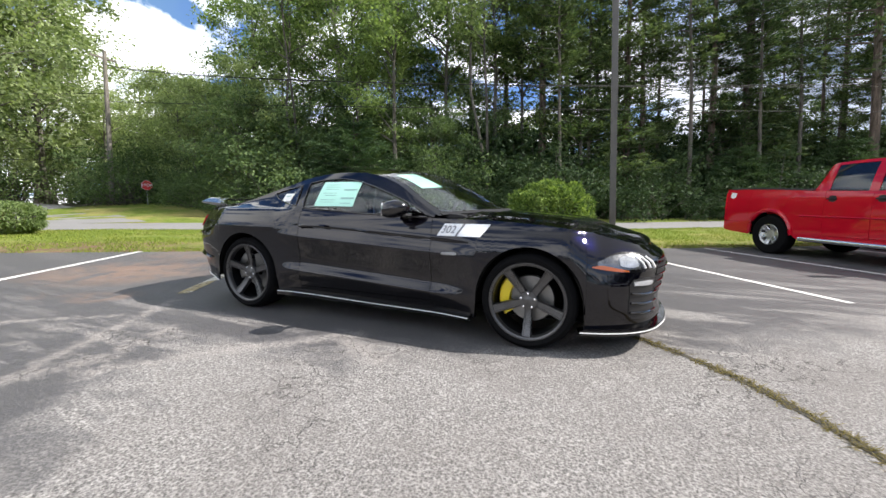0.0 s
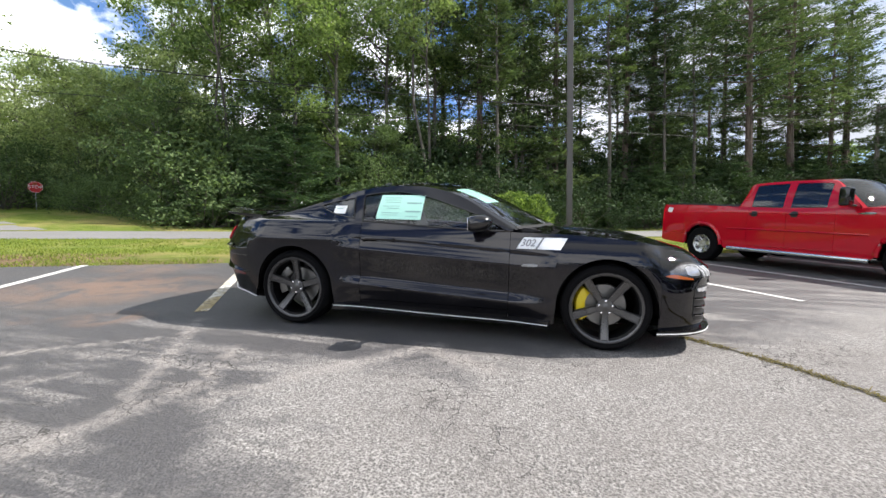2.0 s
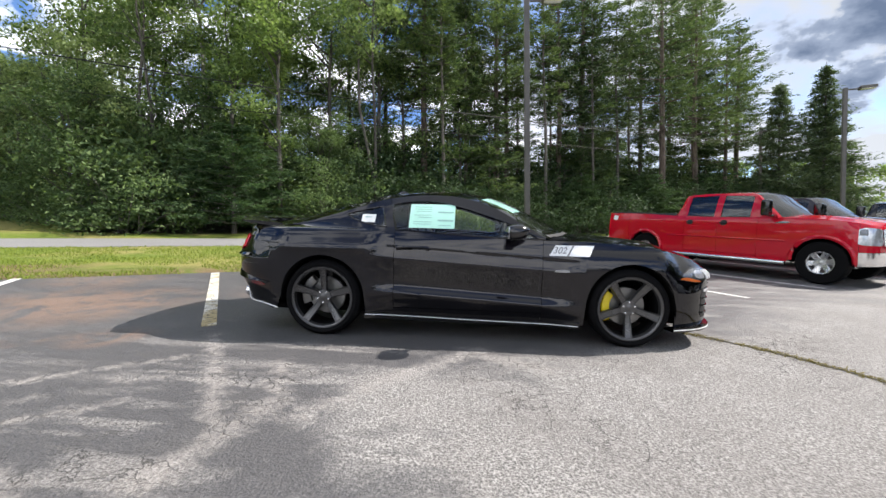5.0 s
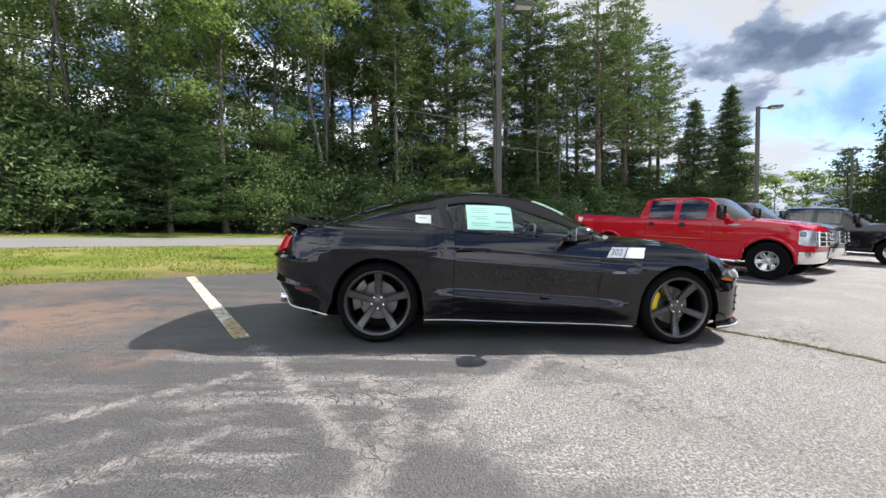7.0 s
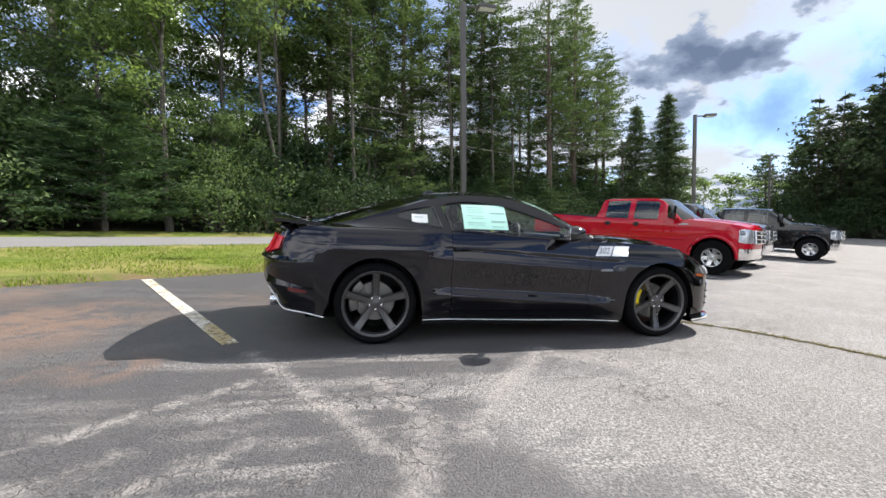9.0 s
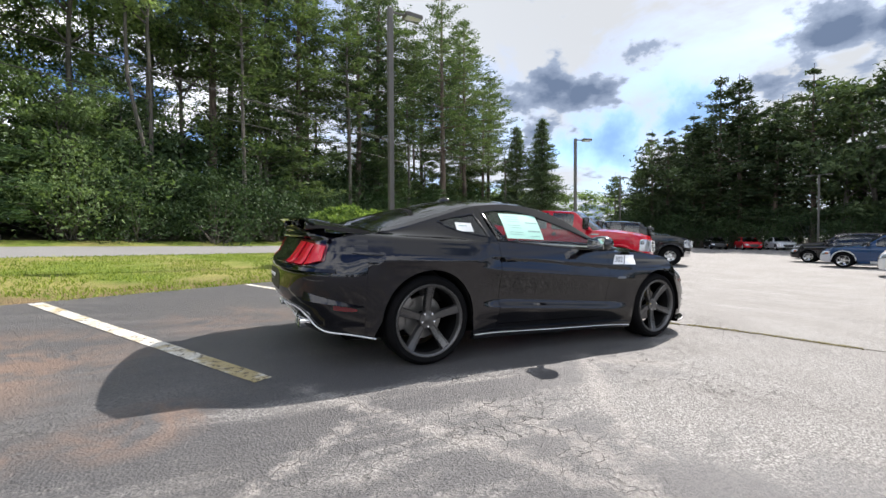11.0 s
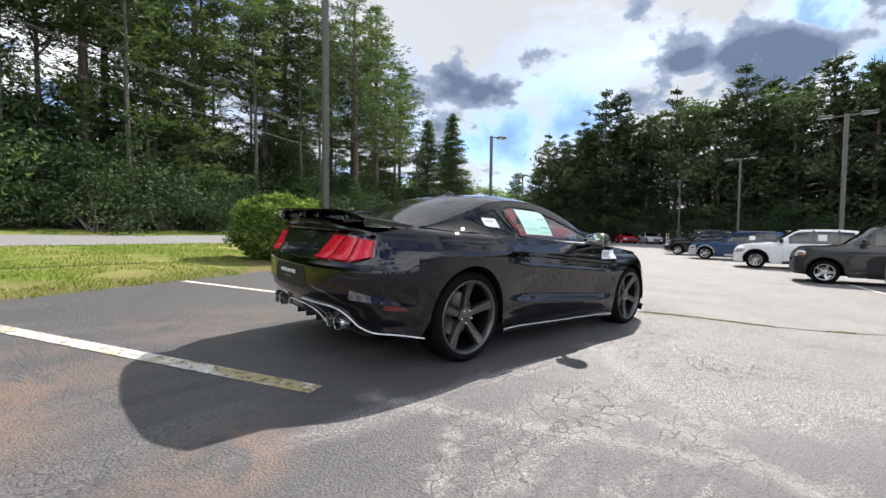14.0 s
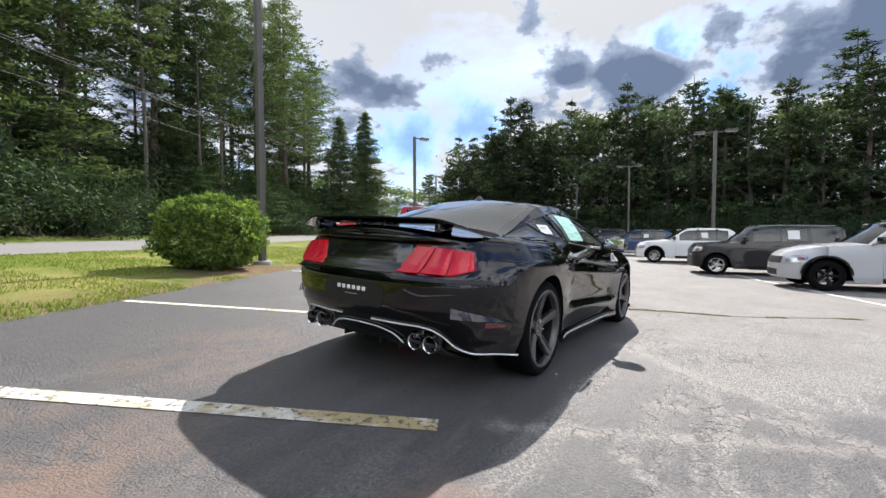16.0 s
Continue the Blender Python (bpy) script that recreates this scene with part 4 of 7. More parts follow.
# ---- the black sports coupe ----
def sports_coupe():
    car = thing("sports_coupe", "glossy black two-door sports coupe with graphite five-spoke wheels parked across bays", "car", at=LOT.copy())
    sections = {
        "nose": [(0.0, -0.10), (0.17, -0.05), (0.24, -0.02), (0.34, -0.035), (0.5, -0.03), (0.60, -0.01), (0.67, 0.0), (0.71, -0.012), (0.74, -0.05), (1, -0.4)],
        "corner": [(0.0, -0.06), (0.17, -0.03), (0.25, -0.01), (0.4, 0.0), (0.52, 0.0), (0.60, -0.012), (0.68, -0.035), (0.76, -0.09), (0.83, -0.16), (1, -0.35)],
        "fender": [(0.0, -0.04), (0.2, -0.01), (0.4, 0.0), (0.6, 0.004), (0.72, 0.006), (0.80, -0.012), (0.86, -0.05), (0.90, -0.10), (1, -0.2)],
        "front_door": [(0.0, -0.06), (0.2, -0.035), (0.29, -0.008), (0.38, 0.004), (0.46, -0.008), (0.55, -0.006), (0.66, 0.008), (0.682, 0.013), (0.691, 0.014), (0.702, 0.009), (0.74, -0.003), (0.775, -0.013), (0.785, -0.015),
                       (0.793, -0.008), (0.80, -0.009), (0.85, -0.022), (0.90, -0.040), (0.94, -0.065), (1, -0.1)],
        "door": [(0.0, -0.08), (0.19, -0.056), (0.25, -0.032), (0.30, -0.010), (0.366, 0.014), (0.378, 0.018), (0.386, 0.014), (0.436, -0.025), (0.446, -0.029), (0.47, -0.028), (0.55, -0.016), (0.62, -0.002), (0.66, 0.008), (0.682, 0.014),
                 (0.691, 0.0155), (0.702, 0.010), (0.74, -0.003), (0.775, -0.014), (0.785, -0.016), (0.793, -0.008), (0.80, -0.009), (0.85, -0.022), (0.90, -0.038), (0.95, -0.062), (1.0, -0.09)],
        "rear_door": [(0.0, -0.07), (0.2, -0.045), (0.29, -0.014), (0.36, 0.0), (0.45, -0.012), (0.55, -0.010), (0.66, 0.006), (0.685, 0.011), (0.697, 0.012), (0.712, 0.007), (0.75, -0.002), (0.80, -0.012), (0.88, -0.028), (0.94, -0.042), (0.98, -0.07), (1.02, -0.1)],
        "haunch": [(0.0, -0.05), (0.2, -0.015), (0.4, -0.004), (0.6, 0.0), (0.71, 0.008), (0.752, 0.016), (0.772, 0.012), (0.84, -0.016), (0.90, -0.044), (0.940, -0.070), (0.962, -0.096), (0.976, -0.132), (0.982, -0.158), (1.05, -0.2)],
        "tail_corner": [(0.0, -0.14), (0.24, -0.07), (0.32, -0.045), (0.44, -0.022), (0.62, 0.0), (0.70, -0.012), (0.80, -0.05), (0.90, -0.09), (0.955, -0.125), (0.98, -0.16), (1.05, -0.25)],
        "tail": [(0.0, -0.24), (0.28, -0.13), (0.36, -0.07), (0.42, -0.02), (0.50, 0.0), (0.62, 0.0), (0.69, -0.015), (0.715, -0.05), (0.76, -0.075), (0.92, -0.115), (0.945, -0.085), (0.975, -0.10), (1.0, -0.13), (1.05, -0.2)],
    }
    outline = [(2.27, 0, "nose"), (2.255, 0.28, "nose"), (2.21, 0.50, "nose"), (2.135, 0.66, ""), (2.01, 0.785, "corner"), (1.845, 0.877, "corner"), (1.62, 0.928, "fender"), (1.36, 0.938, "fender"),
               (1.0, 0.928, "fender"), (0.80, 0.921, "front_door"), (0.64, 0.916, "door"), (0.3, 0.912, "door"), (-0.2, 0.912, "door"), (-0.66, 0.921, "door"), (-0.83, 0.931, "rear_door"), (-1.0, 0.943, "haunch"), (-1.36, 0.962, "haunch"),
               (-1.70, 0.950, "haunch"), (-1.95, 0.905, "tail_corner"), (-2.13, 0.825, "tail_corner"), (-2.25, 0.70, ""), (-2.32, 0.52, "tail"), (-2.36, 0.28, "tail"), (-2.37, 0, "tail")]
    top = [(2.27, 0.735), (2.21, 0.744), (2.07, 0.778), (1.87, 0.824), (1.6, 0.866), (1.36, 0.890), (1.0, 0.908), (0.7, 0.914), (0.35, 0.916), (0, 0.928), (-0.4, 0.950), (-0.8, 0.970), (-1.2, 0.980),
           (-1.6, 0.982), (-2.0, 0.976), (-2.2, 0.972), (-2.37, 0.972)]
    low = [(2.27, 0.19), (1.75, 0.185), (1.0, 0.18), (0, 0.185), (-0.97, 0.20), (-1.74, 0.235), (-1.95, 0.250), (-2.15, 0.275), (-2.37, 0.31)]
    sh = Shell(outline, sections, top, low, (1.36, -1.36), 0.382, 0.352)
    sh.rows, sh.step, sh.arc, sh.fall = 64, 0.06, 24, 0.052
    S = sh.s_of
    part("front_bumper", sh.cap(S(1.752), gap=0.0006), M_PAINT, car)
    part("rear_bumper", sh.cap(S(-1.86), tail=True, gap=0.0006), M_PAINT, car)
    for side in (-1, 1):
        part("front_fender", sh.panel(S(1.752), S(0.60), side, gap=0.0012), M_PAINT, car)
        door = part("door", sh.panel(S(0.60), S(-0.715), side, bottom=lambda x: 0.275), M_PAINT, car)
        part("rocker_panel", sh.panel(S(0.60), S(-0.715), side, top=lambda x: 0.270, rows=5), M_PAINT, car)
        # inner door shell, so that the shut lines are dark
        part("inner_panel", grid([[sh.at(s, z, -0.035, side) for z in span(0.25, 0.90, 0.1)] for s in sh.columns(S(0.95), S(-0.95), 0.12)]), M_INNER, car)
        # door handle with its recess
        part("handle_recess", sh.patch([(S(-0.39), 0.812, 0.818), (S(-0.45), 0.795, 0.838), (S(-0.62), 0.790, 0.838), (S(-0.70), 0.808, 0.818)], 0.0015, side, thick=0.003), M_GLOSS, door)
        part("door_handle", sh.strip([(S(-0.40), 0.822), (S(-0.46), 0.826), (S(-0.62), 0.826), (S(-0.695), 0.818)], 0.022, side, 0.015), M_PAINT, door, "body-coloured pull handle")
        # wing mirror
        mirror = bmesh.new()
        bmesh.ops.create_uvsphere(mirror, u_segments=20, v_segments=12, radius=1)
        for v in mirror.verts:
            x, y, z = v.co
            if x < -0.45:
                x = -0.45 - (x + 0.45) * 0.1
            v.co = (0.125 * x, 0.125 * y * (1 - 0.12 * x), 0.070 * z * (1 - 0.18 * y * -side) + 0.012 * x)
        bmesh.ops.translate(mirror, vec=(0.34, side * 1.005, 0.985), verts=mirror.verts)
        house = part("wing_mirror", mirror, M_GLOSS, car)
        part("mirror_arm", tube([(0.40, side * 0.86, 0.925), (0.37, side * 0.92, 0.935), (0.34, side * 0.97, 0.950)], [0.028, 0.024, 0.02], 8), M_GLOSS, house)
        part("mirror_glass", box((0.006, 0.19, 0.10), (0.279, side * 1.005, 0.982), 0.003), M_CHROME, house)
        # side skirt with its pale edge
        skirt = part("side_skirt", sh.patch([(S(0.93), 0.150, 0.20), (S(0.0), 0.155, 0.205), (S(-0.97), 0.172, 0.222)], 0.022, side, n=30, rows=3, thick=0.03), M_GLOSS, car)
        part("pinstripe", sh.strip([(S(0.92), 0.172), (S(0.0), 0.184), (S(-0.96), 0.210)], 0.027, side, 0.0038), M_PIN, skirt, "thin white edge stripe")
        # front splitter edge and rear valance stripes are added below; lamps
        a, b = S(1.755), sh.s_nose(0.56)
        L = a - b
        bezel = part("headlight", sh.patch([(b, 0.612, 0.668), (b + 0.15 * L, 0.586, 0.697), (b + 0.5 * L, 0.578, 0.714), (b + 0.8 * L, 0.595, 0.676), (a, 0.614, 0.620)], 0.002, side, 20, 6), M_GLOSS, car, "slim headlight with amber marker")
        part("reflector", sh.patch([(b + 0.26 * L, 0.604, 0.690), (b + 0.42 * L, 0.600, 0.702), (b + 0.62 * L, 0.606, 0.696), (b + 0.88 * L, 0.618, 0.652)], 0.005, side, 14, 4, 0.004), M_LAMP, bezel)
        part("headlight_lens", sh.patch([(b + 0.36 * L, 0.622, 0.668), (b + 0.42 * L, 0.614, 0.684), (b + 0.52 * L, 0.616, 0.686), (b + 0.60 * L, 0.628, 0.672)], 0.010, side, 12, 4, 0.006), M_LENS, bezel, "clear projector lens")
        part("turn_signal", sh.patch([(b + 0.50 * L, 0.586, 0.594), (b + 0.64 * L, 0.590, 0.610), (b + 0.85 * L, 0.604, 0.628), (a - 0.03, 0.613, 0.620)], 0.010, side, 12, 3, 0.006), M_AMBER, bezel, "amber side marker")
        for k in range(3):
            s0 = b + 0.10 * L + 0.085 * L * k
            part("light_bar", tube([sh.at(s0, 0.608, 0.012, side), sh.at(s0 + 0.016, 0.645, 0.012, side), sh.at(s0 + 0.055, 0.684, 0.012, side)], 0.008, 6), M_PIN, bezel)
        # corner intake with fins
        c0, c1 = sh.s_nose(0.60), sh.s_nose(0.60) + 0.24
        intake = part("corner_intake", sh.patch([(c0 - 0.10, 0.27, 0.54), (c0 + 0.05, 0.26, 0.54), (c1 - 0.02, 0.27, 0.53), (c1, 0.30, 0.50)], 0.003, side, 10, 6), M_TRIM, car)
        for z in (0.30, 0.365, 0.43):
            part("fin", sh.strip([(c0 - 0.10, z), (c0 + 0.05, z), (c1 - 0.01, z + 0.012)], 0.008, side, 0.009, 10), M_GLOSS, intake)
        part("fog_lamp", sh.patch([(c0 + 0.02, 0.492, 0.522), (c0 + 0.08, 0.490, 0.525), (c0 + 0.21, 0.495, 0.520)], 0.012, side, 8, 3), M_LENS, intake, "clear fog lamp strip")
        # fender decal: white parallelogram with the number
        decal = part("fender_decal", grid([[sh.at(S(0.652 + 0.345 * i / 12 + 0.055 * k / 5), 0.786 + 0.092 * k / 5, 0.0035, side) for k in range(6)] for i in range(13)], 0.0015), M_DECAL, car, "white vinyl fender decal with a number")
        part("decal_bar", grid([[sh.at(S(0.800 + 0.016 * i / 2 + 0.055 * k / 5), 0.786 + 0.092 * k / 5, 0.0065, side) for k in range(6)] for i in range(3)], 0.001), M_GREY_INK, decal)
        word = text_mesh("302", 0.080, 0.0008, 0.35)
        for v in word.vertices:
            x, y, z = v.co
            along = side * -1 * x * 0.98
            p = sh.at(S(0.738 + along), 0.832 + y, 0.0065 + z, side)
            v.co = p
        part("number", word, M_GREY_INK, decal)
        part("fender_badge", sh.patch([(S(0.825), 0.650, 0.664), (S(0.80), 0.646, 0.668), (S(0.72), 0.644, 0.664), (S(0.70), 0.646, 0.658)], 0.006, side, 8, 2, 0.004), M_STEEL, car, "small chrome fender badge")
        # tail lamps: one slanted housing with three ribbed lenses
        def lamp_at(f, g, out):
            """f from the inner edge to the outer one, g upwards."""
            inner, outer = sh.s_tail(0.305 + 0.135 * g), sh.s_tail(0.815)
            low, high = 0.736 + 0.045 * max(0, f - 0.72) / 0.28, 0.917 - 0.030 * f * f
            return sh.at(inner + (outer - inner) * f, low + (high - low) * g, out, side)
        lamp = part("tail_light", grid([[lamp_at(i / 18, j / 6, 0.004) for j in range(7)] for i in range(19)], 0.008), M_TAIL_DARK, car, "red ribbed tail lamp in three slats")
        for k in range(3):
            part("lens_bar", grid([[lamp_at(0.03 + (0.94 * k + 0.90 * i / 7) / 3, 0.07 + 0.86 * j / 6, 0.007 + 0.018 * (i / 7) ** 0.7 * (1 if i < 7 else 0.3)) for j in range(7)] for i in range(8)], 0.005), M_TAIL, lamp)
        part("lamp_ledge", grid([[sh.at(sh.s_tail(0.86) + (sh.s_tail(0.33) - sh.s_tail(0.86)) * i / 14, 0.725 - 0.022 * k / 3, 0.004 + 0.018 * k / 3, side) for k in range(4)] for i in range(15)], 0.004), M_PAINT, car)
        part("side_reflector", sh.patch([(S(-1.92), 0.432, 0.446), (S(-1.98), 0.430, 0.462), (S(-2.08), 0.438, 0.472)], 0.004, side, 8, 2, 0.004), M_TAIL_DARK, car, "dark red side reflector")
        s0, s1 = S(-1.875), sh.s_tail(0.70)
        part("bumper_crease", grid([[sh.at(s0 + (s1 - s0) * i / 12, 0.462 + 0.036 * i / 12 + (0.004 + 0.056 * i / 12) * k / 3, 0.024 * (1 - k / 3) + 0.002, side) for k in range(4)] for i in range(13)], 0.004), M_PAINT, car)
        stripe = [(S(-1.78), 0.236), (S(-1.97), 0.262), (sh.s_tail(0.82), 0.280), (sh.s_tail(0.74), 0.312), (sh.s_tail(0.65), 0.378), (sh.s_tail(0.58), 0.412), (sh.s_tail(0.48), 0.424), (sh.s_tail(0.14), 0.424)]
        part("rear_pinstripe", sh.strip(stripe, 0.010, side, 0.0055, 40), M_PIN, car, "white stripe along the rear valance")
        stripe = [(sh.s_tail(0.36), 0.285), (sh.s_tail(0.26), 0.345), (sh.s_tail(0.14), 0.372), (sh.s_tail(0.01), 0.378)]
        part("diffuser_stripe", sh.strip(stripe, 0.014, side, 0.005, 20), M_PIN, car)
        part("body_line", sh.strip([(S(-1.76), 0.835), (S(-1.85), 0.833), (S(-1.97), 0.840)], 0.001, side, 0.004, 12), M_TRIM, car)
        # exhaust tips
        for y in (0.445, 0.560):
            tip = lathe([(0.038, 0.10), (0.046, 0.0), (0.052, -0.004), (0.052, 0.02), (0.050, 0.16)], 24, "x")
            bmesh.ops.translate(tip, vec=(-2.245, side * y, 0.318), verts=tip.verts)
            pipe = part("exhaust_tip", tip, M_CHROME, car, "polished round exhaust tip")
            hole = lathe([(0.001, 0.05), (0.043, 0.05)], 20, "x")
            bmesh.ops.translate(hole, vec=(-2.245, side * y, 0.318), verts=hole.verts)
            part("bore", hole, M_INNER, pipe)
        # windows and cabin sides
    rail = [(0, 0.64, 0.858, 0.935), (0.3, 0.44, 0.785, 1.045), (0.7, 0.16, 0.672, 1.200), (1.0, -0.06, 0.612, 1.272), (1.25, -0.25, 0.588, 1.300), (1.5, -0.42, 0.582, 1.305), (2.0, -0.78, 0.592, 1.270),
            (2.4, -1.18, 0.650, 1.152), (2.8, -1.58, 0.718, 1.030), (3.0, -1.80, 0.755, 0.985), (3.2, -2.0, 0.765, 0.962)]
    spine = [(0, 0.97, 0.962), (0.3, 0.72, 1.080), (0.7, 0.38, 1.245), (1.0, 0.12, 1.330), (1.25, -0.12, 1.362), (1.5, -0.36, 1.368), (2.0, -0.82, 1.335), (2.4, -1.24, 1.240), (2.8, -1.66, 1.118), (3.0, -1.86, 1.055), (3.2, -2.05, 1.02)]
    cab = Cabin(sh, rail, spine)
    cab.hollow = -0.022
    roof = part("roof", cab.sheet(1.0, 2.06, -1, 1, 16, 20), M_PAINT, car)
    pane = part("windshield", cab.sheet(0.02, 1.0, -0.93, 0.93, 14, 18, 0.006), M_GLASS, car)
    part("rear_window", cab.sheet(2.06, 2.97, -0.91, 0.91, 14, 18, 0.006), M_GLASS_DARK, car)
    part("rear_window_band", cab.sheet(2.97, 3.15, -0.9, 0.9, 4, 16, 0.008), M_PAINT, car)
    part("windshield_sticker", cab.sheet(0.55, 0.93, -0.80, -0.50, 6, 5, 0.001, -0.006), M_STICKER, pane, "pale green paper inside the windshield")
    fin = grid([[(-0.74 - 0.15 * k / 6, 0.020 * w * (1 - (k / 6 - 0.5) ** 2), 1.340 - 0.022 * k / 6 + h * (0.008 + 0.034 * math.sin(math.pi * min(1, k / 6 + 0.12)))) for w, h in ((-1, 0), (-0.5, 0.8), (0, 1), (0.5, 0.8), (1, 0))] for k in range(7)])
    part("antenna_fin", fin, M_GLOSS, car)
    for side in (-1, 1):
        part("windshield_pillar", cab.sheet(0, 1.0, side * 0.93, side, 14, 3), M_PAINT, car)
        part("rear_pillar", cab.sheet(2.06, 3.2, side * 0.91, side, 14, 3), M_PAINT, car)
        zb, zr = sh.top, lambda x: cab.edge(x)[1]

        def rise(ways, xi, z):
            """A point of the cabin's side over xi on the belt line; the pillars lean back."""
            x = xi + ways(xi) * max(0.0, z - zb(xi))
            return cab.flank(x, max(z, zb(x)), side)

        def roof_z(ways, xi):
            return zr(xi + ways(xi) * (zr(xi) - zb(xi)))
        back, fore = keyed([(-1.215, 0.0), (-0.80, -0.36), (-0.715, -0.30)]), keyed([(-0.715, -0.30), (-0.45, 0.0), (0.6, 0.0)])
        w_lo = lambda x: zb(x) + 0.012
        arc = keyed([(-0.80, 1.200), (-0.735, 1.215), (-0.58, 1.238), (-0.446, 1.243), (-0.315, 1.233), (-0.10, 1.186), (0.114, 1.119), (0.334, 1.043), (0.446, 0.994), (0.53, 0.945), (0.62, 0.90)])
        w_hi = lambda xi: max(w_lo(xi) + 0.001, arc(xi + fore(xi) * 0.25))
        # quarter panel: flank, pillar and sail in one skin, with the hole of the quarter window
        q_lo = keyed([(-1.98, 0.80), (-1.30, 0.80), (-1.215, 0.775), (-1.13, 0.47), (-0.93, 0.175), (-0.79, 0.105), (-0.715, 0.10)])
        q_hi = keyed([(-1.98, 0.83), (-1.30, 0.83), (-1.215, 0.800), (-1.06, 0.820), (-0.90, 0.800), (-0.79, 0.790), (-0.715, 0.78)])
        cols = sorted(set(sh.columns(S(-0.715) + 0.0012, S(-1.86) - 0.0006)) | {S(-0.79), S(-1.215)})
        skin, pane, ring = bmesh.new(), [], []
        mesh_rows = []
        for c in cols:
            xi = sh.x_at(c)
            lo0, hi0 = sh.floor_at(c), zb(xi)
            pts = [sh.at(c, lo0 + (hi0 - lo0) * k / 64, 0, side) for k in range(64)]
            top_z = roof_z(back, xi)
            f0, f1 = q_lo(xi), q_hi(xi)
            for f in [f0 * k / 5 for k in range(6)] + [f1 + (1 - f1) * k / 4 for k in range(5)]:
                pts.append(rise(back, xi, hi0 + (top_z - hi0) * f))
            mesh_rows.append([skin.verts.new(q) for q in pts])
            if -1.216 < xi < -0.789:
                pane.append([rise(back, xi, hi0 + (top_z - hi0) * (f0 + (f1 - f0) * k / 6)) - Vector((0, side * 0.004, 0)) for k in range(7)])
        for (c0, r0), (c1, r1) in zip(zip(cols, mesh_rows), zip(cols[1:], mesh_rows[1:])):
            window = -1.216 < sh.x_at(c1) and sh.x_at(c0) < -0.789
            for k in range(len(r0) - 1):
                if not (window and k == 69):
                    skin.faces.new((r0[k], r0[k + 1], r1[k + 1], r1[k]))
        bmesh.ops.remove_doubles(skin, verts=skin.verts, dist=0.0004)
        bmesh.ops.recalc_face_normals(skin, faces=skin.faces)
        bmesh.ops.solidify(skin, geom=skin.faces[:], thickness=0.012)
        part("rear_quarter_panel", skin, M_PAINT, car)
        part("quarter_window", grid(pane, 0.004), M_GLASS_DARK, car)
        rim_pts = [r[0] for r in pane] + pane[-1][1:-1] + [r[-1] for r in pane[::-1]] + pane[0][-2:0:-1]
        part("quarter_trim", tube([q + Vector((0, side * 0.006, 0)) for q in rim_pts + rim_pts[:1]], 0.0055, 6, False), M_GLOSS, car)
        part("sail_panel", cab.strip(-1.861, -1.98, zb, zr, side, 6, 6), M_PAINT, car)
        part("window_sill_strip", grid([[rise(fore, xi, zb(xi) + (w_lo(xi) - zb(xi)) * k / 2) for k in range(3)] for xi in np.linspace(0.62, -0.713, 24)], 0.012), M_GLOSS, car)
        part("door_window", grid([[rise(fore, xi, w_lo(xi) + (w_hi(xi) - w_lo(xi)) * k / 8) - Vector((0, side * 0.004, 0)) for k in range(9)] for xi in np.linspace(0.50, -0.705, 34)], 0.005), M_GLASS, car)
        part("window_frame", grid([[rise(fore, xi, w_hi(xi) + (roof_z(fore, xi) - w_hi(xi)) * k / 4) for k in range(5)] for xi in np.linspace(0.62, -0.713, 40)], 0.012), M_PAINT, car)
        part("window_gasket", tube([rise(fore, xi, w_hi(xi)) + Vector((0, side * 0.004, 0)) for xi in np.linspace(0.50, -0.705, 34)] + [rise(fore, -0.705, z) + Vector((0, side * 0.004, 0)) for z in np.linspace(w_hi(-0.705), w_lo(-0.705), 6)], 0.006, 6), M_GLOSS, car)
        # chrome-bright edge under the side glass
        part("belt_moulding", tube([cab.flank(x, zb(x) + 0.010, side, 0.004) for x in np.linspace(0.55, -0.713, 30)], 0.007, 6), M_GLOSS, car)
    # papers on the side glass
    sheet_of = part("window_sticker", cab.strip(-0.185, -0.60, lambda x: 0.995, lambda x: 1.215 - 0.02 * (x + 0.2) ** 2, -1, 10, 6, 0.001, 0.0015), M_STICKER, car, "pale green price sheet on the side window")
    for x0, x1, z0, z1 in ((-0.20, -0.34, 1.135, 1.148), (-0.20, -0.34, 1.060, 1.073), (-0.40, -0.56, 1.185, 1.190), (-0.40, -0.56, 1.165, 1.169), (-0.40, -0.54, 1.145, 1.149), (-0.40, -0.56, 1.11, 1.114),
                           (-0.40, -0.52, 1.09, 1.094), (-0.40, -0.56, 1.05, 1.054), (-0.22, -0.33, 1.02, 1.024), (-0.40, -0.56, 1.03, 1.033)):
        part("print_bar", cab.strip(x0, x1, lambda x: z0, lambda x: z1, -1, 4, 1, 0.0006, 0.003), M_INK, sheet_of)
    small = part("quarter_sticker", cab.strip(-0.92, -1.055, lambda x: 1.035, lambda x: 1.108, -1, 5, 3, 0.001, 0.0015), M_PAPER, car, "small white paper on the quarter window")
    part("print_bar", cab.strip(-0.96, -1.03, lambda x: 1.08, lambda x: 1.086, -1, 3, 1, 0.0006, 0.003), M_INK, small)
    # bonnet and boot lid
    part("hood", sh.lid(0.001, S(0.64), lambda x, t: 0.055 * (1 - abs(t) ** 2.2) + 0.012 * math.exp(-((abs(t) - 0.55) / 0.10) ** 2) * min(1, max(0, (2.10 - x) / 0.5)),
                        lambda x: 0.33 * max(0, min(1, (1.45 - x) / 0.81)) ** 1.5), M_PAINT, car)
